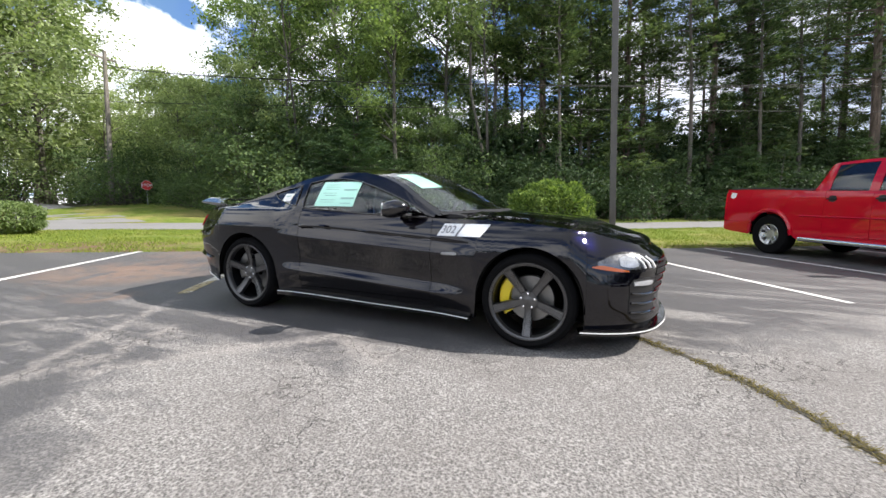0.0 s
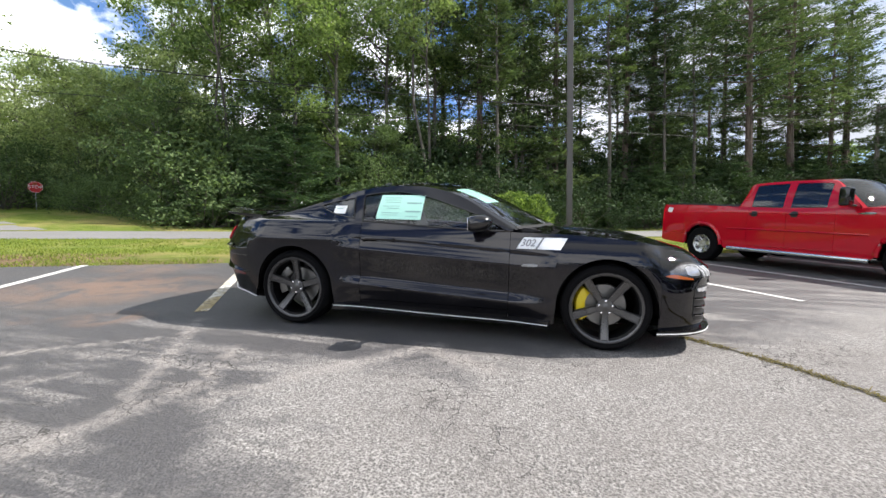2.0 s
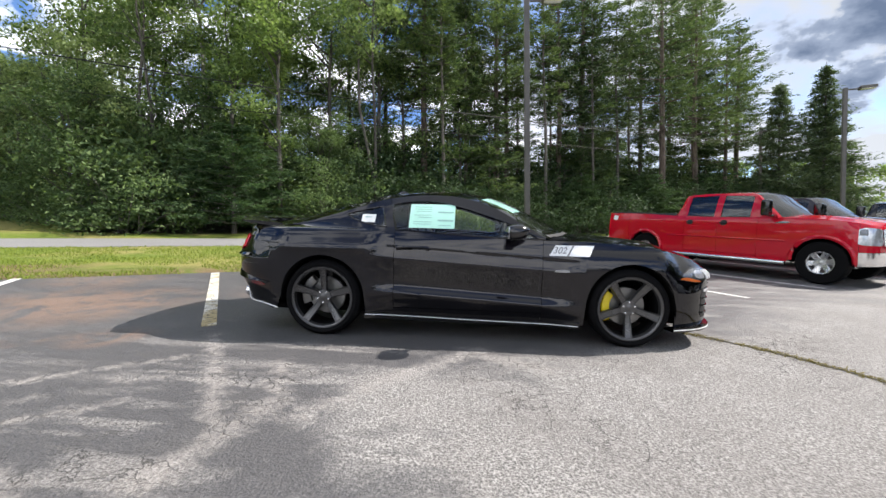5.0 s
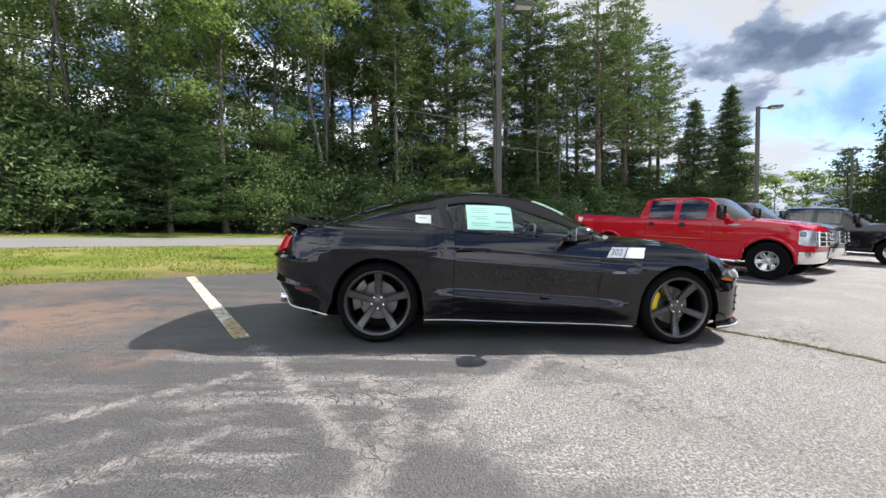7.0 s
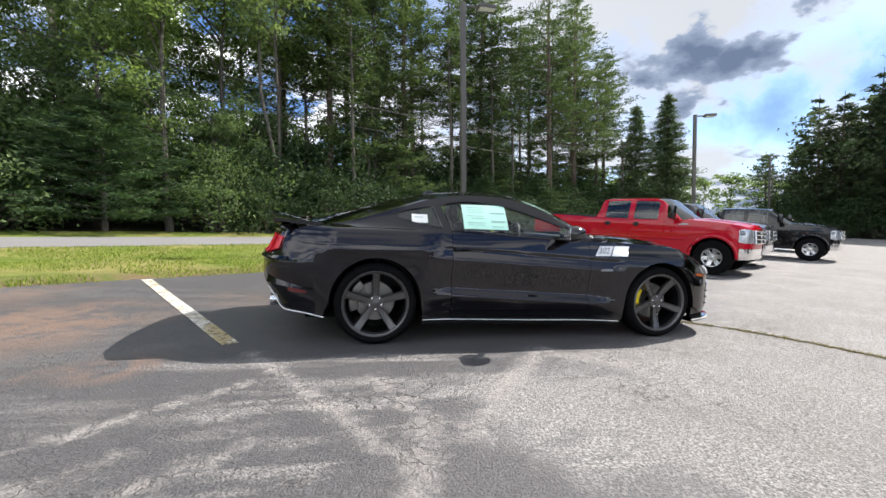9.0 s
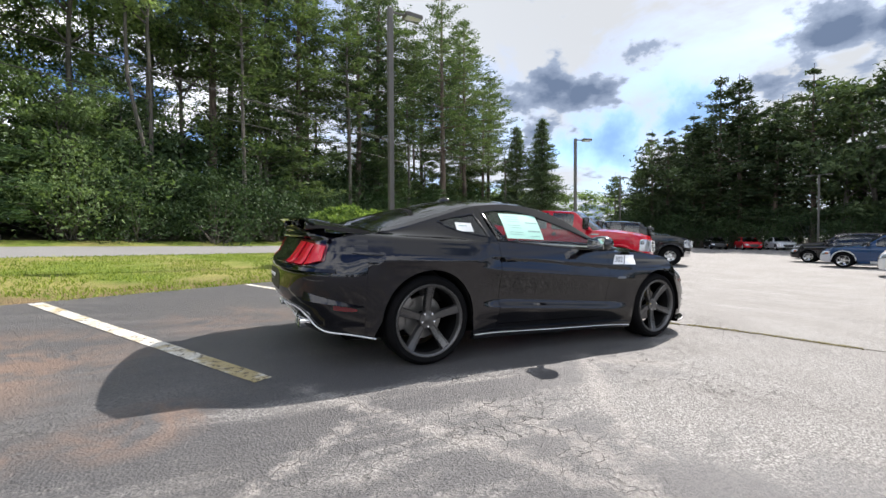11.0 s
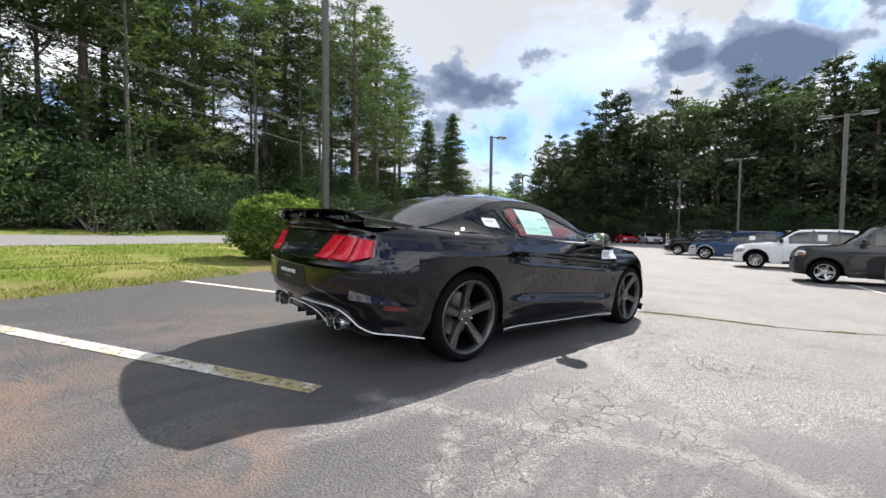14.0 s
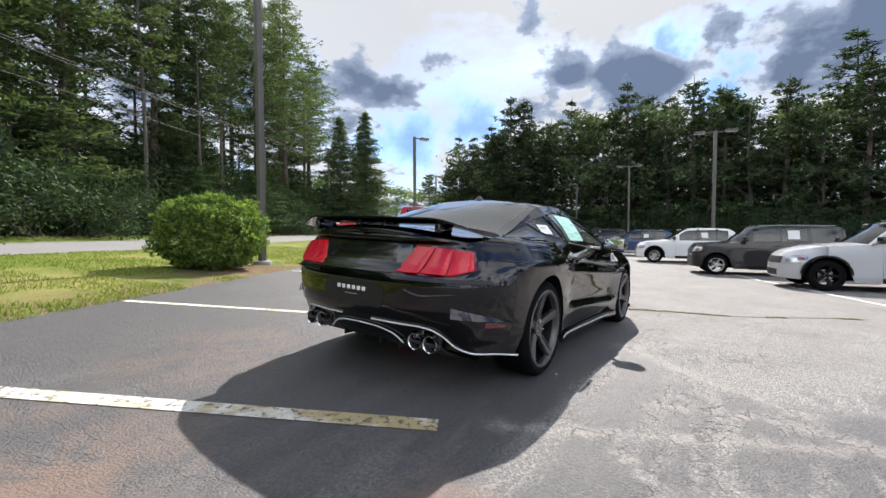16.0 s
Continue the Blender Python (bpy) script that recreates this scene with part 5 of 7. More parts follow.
    part("cowl", cab.sheet(-0.0, 0.05, -0.96, 0.96, 2, 16, 0.01, 0.004), M_TRIM, car)
    part("trunk_lid", sh.lid(S(-1.70), sh.length - 0.001, lambda x, t: 0.055 * (1 - abs(t) ** 2.5), lambda x: -0.02), M_PAINT, car)
    # ducktail wing
    rows = []
    for k in range(-20, 21):
        t = k / 20
        a = abs(t)
        y = 0.755 * t
        drop = max(0, (a - 0.70) / 0.30)
        x_front, x_rear = -2.08 + 0.03 * a + 0.25 * drop**1.6, -2.325 + 0.10 * a * a + 0.03 * drop
        z_front, z_rear = 1.050 - 0.056 * drop**1.3, 1.075 - 0.050 * drop**1.5
        row = []
        for f, th in ((0, 0.004), (0.15, 0.014), (0.5, 0.016), (0.9, 0.008), (1, 0.004)):
            row.append((x_front + (x_rear - x_front) * f, y, z_front + (z_rear - z_front) * f**2 + th))
        for f, th in ((1, -0.008), (0.9, -0.012), (0.5, -0.016), (0.15, -0.014), (0, -0.004)):
            row.append((x_front + (x_rear - x_front) * f, y, z_front + (z_rear - z_front) * f**2 + th))
        rows.append(row)
    wing = grid(rows, close=True)
    bmesh.ops.holes_fill(wing, edges=wing.edges[:], sides=0)
    spoiler = part("spoiler", wing, M_GLOSS, car, "gloss black raised rear wing")
    for y in (-0.56, -0.12, 0.12, 0.56):
        part("spoiler_foot", box((0.15, 0.045, 0.070), (-2.16, y, 1.022), 0.018, segments=3), M_GLOSS, spoiler)
    # tail centre panel, plate recess and badges
    L = sh.length
    for side in (-1, 1):
        panel = part("tail_panel", sh.patch([(sh.s_tail(0.41), 0.745, 0.91), (sh.s_tail(0.2), 0.735, 0.915), (L, 0.735, 0.915)], 0.006, side, 10, 4), M_GLOSS, car)
        part("plate_panel", sh.patch([(sh.s_tail(0.27), 0.53, 0.62), (sh.s_tail(0.25), 0.51, 0.665), (L, 0.51, 0.67)], 0.003, side, 8, 4), M_TRIM, car)
    for y in np.linspace(-0.115, 0.115, 6):
        part("badge_letter", box((0.006, 0.030, 0.026), (-2.377, y, 0.615), 0.004), M_PIN, car, "white bar of the rear badge")
    part("badge_bar", box((0.006, 0.11, 0.008), (-2.376, 0, 0.575), 0.002), M_GREY_INK, car)
    for y in np.linspace(-0.21, 0.21, 6):
        part("emboss_letter", box((0.006, 0.055, 0.045), (-2.281, y, 0.825), 0.01), M_GLOSS, panel)
    # diffuser under the tail
    diff = part("rear_diffuser", grid([[(-2.00 - 0.22 * i / 6, y, 0.205 + 0.10 * (i / 6) ** 1.6) for y in np.linspace(-0.62, 0.62, 13)] for i in range(7)], 0.015), M_TRIM, car)
    for y in (-0.26, -0.09, 0.09, 0.26):
        part("diffuser_fin", box((0.20, 0.012, 0.07), (-2.08, y, 0.265), 0.004), M_TRIM, diff)
    # splitter
    rows, stripe = [], []
    cols = sh.columns(0.0, S(1.72), 0.05)
    for s, side in [(s, -1) for s in cols[::-1]] + [(s, 1) for s in cols[1:]]:
        o = 0.035 + 0.03 * math.exp(-(s / 0.9) ** 2)
        rows.append([sh.at(s, 0.155, -0.12, side), sh.at(s, 0.155, o, side), sh.at(s, 0.172, o + 0.004, side), sh.at(s, 0.190, o, side), sh.at(s, 0.194, -0.03, side)])
        stripe.append(sh.at(s, 0.176, o + 0.004, side))
    split = part("front_splitter", grid(rows, 0.004), M_GLOSS, car, "black front splitter with a pale edge")
    part("pinstripe", tube(stripe, 0.0042, 6), M_PIN, split)
    # grille
    part("grille", grid([[sh.at(s, z, 0.004, side) for z in span(0.40, 0.655, 0.05)] for s, side in [(s, -1) for s in span(0.0, sh.s_nose(0.56), 0.08)][::-1] + [(s, 1) for s in span(0.0, sh.s_nose(0.56), 0.08)][1:]], 0.006), M_TRIM, car)
    for z in (0.45, 0.50, 0.55, 0.60):
        part("grille_bar", tube([sh.at(s, z, 0.010, side) for s, side in [(s, -1) for s in span(0.0, sh.s_nose(0.55), 0.1)][::-1] + [(s, 1) for s in span(0.0, sh.s_nose(0.55), 0.1)][1:]], 0.006, 6), M_GLOSS, car)
    # underside and inside
    part("underbody", box((3.9, 1.45, 0.06), (0, 0, 0.215), 0.02), M_INNER, car)
    part("cabin_floor", box((1.86, 1.76, 0.05), (0, 0, 0.30), 0.01), M_INNER, car)
    part("rear_floor", box((0.7, 1.2, 0.05), (-1.25, 0, 0.36), 0.01), M_INNER, car)
    part("cabin_lining", box((0.06, 1.5, 0.55), (-1.35, 0, 0.66), 0.02), M_SEAT, car)
    part("parcel_shelf", box((0.65, 1.40, 0.04), (-1.58, 0, 0.955), 0.015), M_SEAT, car)
    part("dashboard", grid([[(0.92 - 0.42 * i / 8, y, 0.90 + 0.05 * math.sin(math.pi * i / 8) - 0.30 * max(0, i - 6) / 2) for y in np.linspace(-0.78, 0.78, 13)] for i in range(9)], 0.03), M_SEAT, car)
    ring = [(0.30 + 0.06 * math.cos(a), 0.36 + 0.185 * math.sin(a), 0.88 + 0.175 * math.cos(a)) for a in np.linspace(0, 2 * math.pi, 25)]
    part("steering_wheel", tube(ring, 0.016, 8, False), M_SEAT, car)
    for y in (-0.37, 0.37):
        seat = part("seat", grid([[(x, y + w * 0.25 * (1 - 0.15 * (i > 7)), z + 0.03 * abs(w)) for w in (-1, -0.6, 0, 0.6, 1)] for i, (x, z) in enumerate(
            ((0.12, 0.50), (0.10, 0.58), (0.0, 0.60), (-0.2, 0.57), (-0.36, 0.57), (-0.44, 0.66), (-0.50, 0.85), (-0.56, 1.02), (-0.58, 1.06), (-0.64, 1.03), (-0.62, 0.8), (-0.58, 0.45)))], 0.03), M_SEAT, car)
        part("headrest", box((0.09, 0.26, 0.17), (-0.62, y, 1.13), 0.04, segments=3), M_SEAT, seat)
    part("rear_bench", box((0.5, 1.25, 0.35), (-1.12, 0, 0.58), 0.08, segments=3), M_SEAT, car)
    # wheels
    wheel_wells(car, sh, 0.60, 0.925, 0.375)

    def build(key):
        if key == "front":
            return road_wheel(0.345, 0.255, 0.279, (5, 0.060, 0.072), (M_RIM, M_RIM_DARK), 180, M_CALIPER, 178)
        return road_wheel(0.345, 0.285, 0.279, (5, 0.060, 0.072), (M_RIM, M_RIM_DARK), 0, M_STEEL, 165)
    mount_wheels(car, [(1.36, -0.795, 0.345, "front"), (1.36, 0.795, 0.345, "front"), (-1.36, -0.795, 0.345, "rear"), (-1.36, 0.795, 0.345, "rear")], build)
    return car


sports_coupe()

# ---- the other vehicles ----
def stand(u, v, face):
    """The pose of a vehicle on the sloping ground, its middle at (u, v), its nose towards the angle face."""
    x, y = xy(u, v)
    gx, gy = (ground_z(x + 0.8, y) - ground_z(x - 0.8, y)) / 1.6, (ground_z(x, y + 0.8) - ground_z(x, y - 0.8)) / 1.6
    tilt = Vector((0, 0, 1)).rotation_difference(Vector((-gx, -gy, 1)).normalized()).to_matrix().to_4x4()
    return Matrix.Translation((x, y, ground_z(x, y))) @ tilt @ Matrix.Rotation(face, 4, "Z")


def street_vehicle(name, label, category, at, body_paint, wb=2.7, front=0.9, rear=0.95, W=1.85, H=1.68, R=0.35, clear=0.22, hood=(0.88, 1.03), belt=1.06, cowl=0.95, screen=0.70, roof_end=0.45, tail_z=None,
                   windows=(), pickup=None, bumper=None, cladding=None, wheel_style=(5, 0.07, 0.09), rim=None, glass_mat=None, chrome_nose=False, rack=False, round_nose=0.24, group=""):
    """A car, van or pickup in its own axes: x ahead of the middle of the wheelbase. windows: pairs of x for each side window."""
    car = thing(name, label, category, group, at=at)
    w = W / 2
    xf, xr = wb / 2 + front, -wb / 2 - rear
    tail_z = tail_z or belt
    bumper, cladding, rim, glass_mat = bumper or body_paint, cladding or body_paint, rim or M_ALLOY, glass_mat or M_GLASS_DARK
    mid = [(0, -0.05), (clear, -0.03), (clear + 0.12, -0.005), (0.55 * belt, 0.0), (0.78 * belt, 0.004), (belt - 0.10, -0.012), (belt, -0.05), (belt + 0.15, -0.10), (2.2, -0.3)]
    nose = [(0, -0.12), (clear, -0.05), (clear + 0.15, 0.0), (hood[0] - 0.30, 0.0), (hood[0] - 0.18, -0.015 if pickup else -0.03), (hood[0] - 0.08, -0.02 if pickup else -0.075), (hood[0], -0.07 if pickup else -0.15), (hood[0] + 0.2, -0.35), (2.2, -0.6)]
    tail = [(0, -0.12), (clear, -0.05), (clear + 0.18, 0.0), (0.6, 0.0), (0.8 * tail_z, -0.02), (tail_z, -0.05), (2.2, -0.3)]
    outline = [(xf, 0, "nose"), (xf - 0.03, 0.40 * w, "nose"), (xf - round_nose * 0.5, 0.70 * w, ""), (xf - round_nose * 1.4, 0.90 * w, "nose"), (xf - round_nose * 1.4 - 0.28, 0.975 * w, "mid"), (wb / 2, 0.99 * w, "mid"), (0, w, "mid"),
               (-wb / 2, 0.995 * w, "mid"), (xr + 0.40, 0.975 * w, "mid"), (xr + 0.16, 0.92 * w, "tail"), (xr + 0.05, 0.75 * w, ""), (xr + 0.01, 0.4 * w, "tail"), (xr, 0, "tail")]
    if pickup:
        outline[-5:] = [(xr + 0.30, 0.985 * w, "mid"), (xr + 0.06, 0.965 * w, "tail"), (xr + 0.015, 0.85 * w, ""), (xr + 0.003, 0.4 * w, "tail"), (xr, 0, "tail")]
    top = [(xf, hood[0]), (xf - 0.25, hood[0] + 0.35 * (hood[1] - hood[0])), (cowl, hood[1]), (cowl - 0.35, belt), (0, belt), (xr + 0.5, tail_z), (xr, tail_z)]
    low = [(xf, clear + 0.05), (wb / 2 - 0.5, clear), (-wb / 2 + 0.5, clear), (xr + 0.2, clear + 0.08), (xr, clear + 0.12)]
    sh = Shell(outline, {"mid": mid, "nose": nose, "tail": tail}, top, low, (wb / 2, -wb / 2), R + 0.065, R + 0.02)
    S = sh.s_of
    xb_f, xb_r = wb / 2 + R + 0.10, -wb / 2 - R - 0.10
    cut = clear + (0.30 if pickup else 0.42)
    part("front_bumper", sh.cap(S(xb_f), top=lambda x: cut, rows=6), bumper, car)
    part("nose_panel", sh.cap(S(xb_f), bottom=lambda x: cut + 0.006, rows=8), body_paint, car)
    part("rear_bumper", sh.cap(S(xb_r), tail=True, top=lambda x: cut, rows=6), body_paint if pickup else bumper, car)
    part("tail_panel", sh.cap(S(xb_r), tail=True, bottom=lambda x: cut + 0.006, rows=8), body_paint, car)
    doors = sorted({x for pair in windows for x in pair}, reverse=True)
    first, last = doors[0] + 0.05, doors[-1] - 0.05
    middle = [(a, b) for a, b in windows if a - b > 0.5][:2]
    cuts = [min(first + 0.12, wb / 2 - R - 0.08)] + [b - 0.04 for _, b in middle]
    cuts[-1] = max(cuts[-1], -wb / 2 + R * 0.35)
    for side in (-1, 1):
        part("front_fender", sh.panel(S(xb_f), S(cuts[0]), side), body_paint, car)
        for a, b in zip(cuts, cuts[1:]):
            door = part("door", sh.panel(S(a), S(b), side, bottom=lambda x: clear + 0.12), body_paint, car)
            hx, hz = b + 0.14, belt - 0.13
            if pickup:
                part("handle_recess", sh.patch([(S(hx + 0.06), hz - 0.05, hz + 0.05), (S(hx), hz - 0.06, hz + 0.06), (S(hx - 0.06), hz - 0.05, hz + 0.05)], 0.004, side, 5, 2), M_TRIM, door)
            part("door_handle", sh.strip([(S(hx + 0.08), hz), (S(hx), hz + 0.004), (S(hx - 0.08), hz)], 0.018, side, 0.016, 6), M_TRIM if pickup else body_paint, door)
        part("rear_quarter_panel", sh.panel(S(cuts[-1]), S(xb_r), side), body_paint, car)
        part("rocker_panel", sh.panel(S(cuts[0]), S(cuts[-1]), side, top=lambda x: clear + 0.114, rows=4), cladding, car)
        part("inner_panel", grid([[sh.at(s, z, -0.04, side) for z in span(clear + 0.08, belt - 0.05, 0.15)] for s in sh.columns(S(wb / 2 - R - 0.08), S(-wb / 2 + R + 0.08), 0.2)]), M_INNER, car)
        for wx in (wb / 2, -wb / 2):
            arc = []
            for k in range(17):
                a = math.pi * k / 16
                x, z = wx + (R + 0.075) * math.cos(a), R + 0.02 + (R + 0.075) * math.sin(a)
                arc.append(sh.at(S(x), min(z, sh.top(x) - 0.02), 0.006, side))
            part("wheel_arch_trim", tube(arc, 0.042 if pickup else 0.030 if cladding is not body_paint else 0.014, 6), cladding, car)
        # lamps
        n0 = sh.s_nose(0.62 * w)
        lens = part("headlight", sh.patch([(n0, hood[0] - 0.22, hood[0] - 0.07), (n0 + 0.12, hood[0] - 0.22, hood[0] - 0.05), (n0 + 0.36, hood[0] - 0.19, hood[0] - 0.04), (n0 + 0.46, hood[0] - 0.15, hood[0] - 0.07)] if not pickup else
                                          [(n0, hood[0] - 0.35, hood[0] - 0.06), (n0 + 0.10, hood[0] - 0.36, hood[0] - 0.04), (n0 + 0.36, hood[0] - 0.35, hood[0] - 0.03), (n0 + 0.44, hood[0] - 0.33, hood[0] - 0.06)], 0.006, side, 10, 4), M_LENS, car)
        part("turn_signal", sh.patch([(n0 + 0.26, hood[0] - 0.18, hood[0] - 0.10), (n0 + 0.34, hood[0] - 0.18, hood[0] - 0.10), (n0 + 0.40, hood[0] - 0.17, hood[0] - 0.11)] if not pickup else
                                     [(n0 + 0.30, hood[0] - 0.17, hood[0] - 0.06), (n0 + 0.36, hood[0] - 0.17, hood[0] - 0.05), (n0 + 0.43, hood[0] - 0.17, hood[0] - 0.07)], 0.012, side, 6, 2), M_LAMP if pickup else M_AMBER, lens)
        t0 = S(xr + 0.24)
        part("tail_light", sh.patch([(t0, tail_z - 0.32, tail_z - 0.10), (t0 + 0.1, tail_z - 0.34, tail_z - 0.08), (t0 + 0.24, tail_z - 0.34, tail_z - 0.08)] if not pickup else
                                    [(S(xr + 0.12), tail_z - 0.46, tail_z - 0.10), (S(xr + 0.12) + 0.06, tail_z - 0.46, tail_z - 0.08), (S(xr + 0.12) + 0.16, tail_z - 0.46, tail_z - 0.08)], 0.006, side, 8, 4), M_TAIL, car)
        # mirror
        big = 2.0 if pickup else 1.0
        mx = cowl - 0.42
        m = part("wing_mirror", box((0.13 * big**0.3, 0.20, 0.17 * big), (mx, side * (w + 0.10 * big), belt + 0.10 * big), 0.045, segments=3), M_GLOSS, car)
        part("mirror_arm", box((0.06, 0.22, 0.035), (mx, side * (w - 0.02), belt + 0.04), 0.01), M_TRIM, m)
    # cabin
    xa = cowl - 0.30
    if pickup:
        xc = pickup
        rail = [(0, xa, 0.90 * w, belt - 0.02), (0.5, xa - 0.5 * screen, 0.83 * w, (belt + H) / 2 + 0.02), (1, xa - screen, 0.74 * w, H - 0.065), (1.5, (xa - screen + xc) / 2, 0.74 * w, H - 0.045), (2, xc + 0.16, 0.74 * w, H - 0.075), (3, xc, 0.90 * w, belt - 0.02)]
        spine = [(0, xa + 0.24, belt + 0.03), (0.5, xa + 0.10 - 0.5 * screen, (belt + H) / 2 + 0.05), (1, xa + 0.06 - screen, H - 0.02), (1.5, (xa - screen + xc) / 2, H), (2, xc + 0.12, H - 0.02), (3, xc - 0.02, belt)]
    else:
        re = xr + roof_end
        rail = [(0, xa, 0.90 * w, belt - 0.02), (0.5, xa - 0.5 * screen, 0.82 * w, (belt + H) / 2 + 0.02), (1, xa - screen, 0.72 * w, H - 0.075), (1.5, (xa - screen + re) / 2, 0.72 * w, H - 0.05), (2, re, 0.72 * w, H - 0.10), (3, xr + 0.12, 0.86 * w, tail_z - 0.02)]
        spine = [(0, xa + 0.26, belt + 0.0), (0.5, xa + 0.12 - 0.5 * screen, (belt + H) / 2 + 0.04), (1, xa + 0.06 - screen, H - 0.025), (1.5, (xa - screen + re) / 2, H), (2, re - 0.06, H - 0.045), (3, xr + 0.04, tail_z + 0.02)]
    cab = Cabin(sh, rail, spine)
    part("roof", cab.sheet(1, 2, -1, 1, 12, 14), body_paint, car)
    part("windshield", cab.sheet(0.03, 1, -0.93, 0.93, 10, 14, 0.006), glass_mat, car)
    part("rear_window", cab.sheet(2.08, 2.85, -0.86, 0.86, 8, 12, 0.006), glass_mat, car)
    part("rear_header", cab.sheet(2, 2.08, -1, 1, 2, 12), body_paint, car)
    part("rear_sill", cab.sheet(2.85, 3, -1, 1, 3, 12), body_paint, car)
    zr = lambda x: cab.edge(x)[1]
    x_end = cab.by_x[0][0] + 0.01
    for side in (-1, 1):
        part("windshield_pillar", cab.sheet(0, 1, side * 0.93, side, 10, 3), body_paint, car)
        part("rear_pillar", cab.sheet(2.08, 2.85, side * 0.86, side, 8, 3), body_paint, car)
        lo = lambda x: sh.top(x) + 0.02
        hi = lambda x: max(lo(x) + 0.002, zr(x) - 0.05)
        edges = [xa] + [x for pair in windows for x in pair] + [x_end]
        for i in range(0, len(edges), 2):
            if edges[i] - edges[i + 1] > 0.005:
                part("pillar", cab.strip(edges[i], edges[i + 1], sh.top, zr, side, 6, 5), M_GLOSS if 0 < i < len(edges) - 2 and not pickup else body_paint, car)
        for a, b in windows:
            part("side_window", cab.strip(a, b, lo, hi, side, 10, 4, 0.005, -0.008), glass_mat, car)
            part("window_rim", cab.strip(a, b, hi, zr, side, 10, 2), body_paint, car)
            part("window_sill_strip", cab.strip(a, b, sh.top, lo, side, 10, 1), M_TRIM, car)
    part("hood", sh.lid(0.001, S(xa), lambda x, t: 0.05 * (1 - abs(t) ** 2.5) + (0.02 * math.exp(-((abs(t) - 0.5) / 0.15) ** 2) if pickup else 0), lambda x: 0.26 * max(0, min(1, (xf - 0.25 - x) / (xf - 0.25 - xa))) ** 2), body_paint, car)
    if pickup:
        bed0, bed1 = pickup - 0.05, xr + 0.06
        part("bed_floor", box((bed0 - bed1, 1.6, 0.05), ((bed0 + bed1) / 2, 0, 0.85), 0.01), M_TRIM, car)
        for side in (-1, 1):
            part("bed_rail", tube([sh.at(S(x), sh.top(x) - 0.005, -0.03, side) for x in np.linspace(bed0, bed1 + 0.1, 10)], 0.035, 6), M_TRIM, car)
            part("bed_wall", grid([[(x, side * (w - 0.16), z) for z in (0.85, sh.top(x) - 0.02)] for x in np.linspace(bed0, bed1, 8)], 0.03), body_paint, car)
            board = part("running_board", tube([(wb / 2 - R - 0.15, side * (w - 0.01), clear + 0.0), (-wb / 2 + R + 0.25, side * (w - 0.01), clear + 0.02)], 0.045, 10), M_CHROME, car)
        part("tailgate", box((0.05, W * 0.80, tail_z - 0.86), (xr + 0.04, 0, (tail_z + 0.86) / 2), 0.012), body_paint, car)
        part("bed_front", box((0.05, W * 0.84, tail_z - 0.86), (pickup - 0.04, 0, (tail_z + 0.84) / 2), 0.012), body_paint, car)
    else:
        part("cargo_lid", sh.lid(S(xr + 0.35), sh.length - 0.001, lambda x, t: 0.0, lambda x: 0.0), M_INNER, car)
    if chrome_nose:
        y1 = 0.60 * w
        frame = part("grille", grid([[sh.at(sh.s_nose(abs(y)) if abs(y) > 0.01 else 0.0, z, 0.02, 1 if y > 0 else -1) for z in span(hood[0] - 0.36, hood[0] - 0.05, 0.06)] for y in np.linspace(-y1, y1, 15)], 0.02), M_TRIM, car, "chrome barred grille")
        for z in (hood[0] - 0.06, hood[0] - 0.15, hood[0] - 0.25, hood[0] - 0.35):
            part("grille_bar", tube([sh.at(sh.s_nose(abs(y)) if abs(y) > 0.01 else 0.0, z, 0.030, 1 if y > 0 else -1) for y in np.linspace(-y1, y1, 15)], 0.022, 6), M_CHROME, frame)
        for y in (-y1, -0.33 * y1, 0.33 * y1, y1):
            part("grille_post", tube([sh.at(sh.s_nose(abs(y)), z, 0.032, 1 if y > 0 else -1) for z in (hood[0] - 0.36, hood[0] - 0.05)], 0.022, 6), M_CHROME, frame)
    else:
        part("grille", grid([[sh.at(sh.s_nose(abs(y)) if abs(y) > 0.01 else 0.0, z, 0.006, 1 if y > 0 else -1) for z in (hood[0] - 0.26, hood[0] - 0.20, hood[0] - 0.14, hood[0] - 0.09)] for y in np.linspace(-0.52 * w, 0.52 * w, 11)], 0.01), M_TRIM, car)
        part("lower_grille", grid([[sh.at(sh.s_nose(abs(y)) if abs(y) > 0.01 else 0.0, z, 0.006, 1 if y > 0 else -1) for z in (clear + 0.10, clear + 0.18, clear + 0.26)] for y in np.linspace(-0.40 * w, 0.40 * w, 11)], 0.01), M_TRIM, car)
    if rack:
        for side in (-1, 1):
            part("roof_rail", tube([(x, side * 0.64 * w, H - 0.01 - 0.02 * abs(x + 0.5)) for x in np.linspace(xa - screen - 0.1, xr + roof_end + 0.15, 8)], 0.018, 6), M_GALV, car)
    part("underbody", box((wb + 0.9, W * 0.72, 0.08), (0, 0, clear + 0.06), 0.02), M_INNER, car)
    part("cabin_floor", box((xa - x_end + 0.1, W * 0.8, 0.05), ((xa + x_end) / 2, 0, belt - 0.35), 0.01), M_INNER, car)
    for sx in (0.25 if not pickup else 0.35, -0.65):
        for y in (-0.4, 0.4):
            seat = part("seat", box((0.16, 0.48, 0.62), (sx, y, belt + 0.02), 0.06, segments=3), M_SEAT, car)
            part("headrest", box((0.10, 0.26, 0.18), (sx - 0.02, y, belt + 0.42), 0.04, segments=2), M_SEAT, seat)
    wheel_wells(car, sh, w - 0.36, w - 0.03, R + 0.05)
    tw = 0.26 if pickup else 0.22
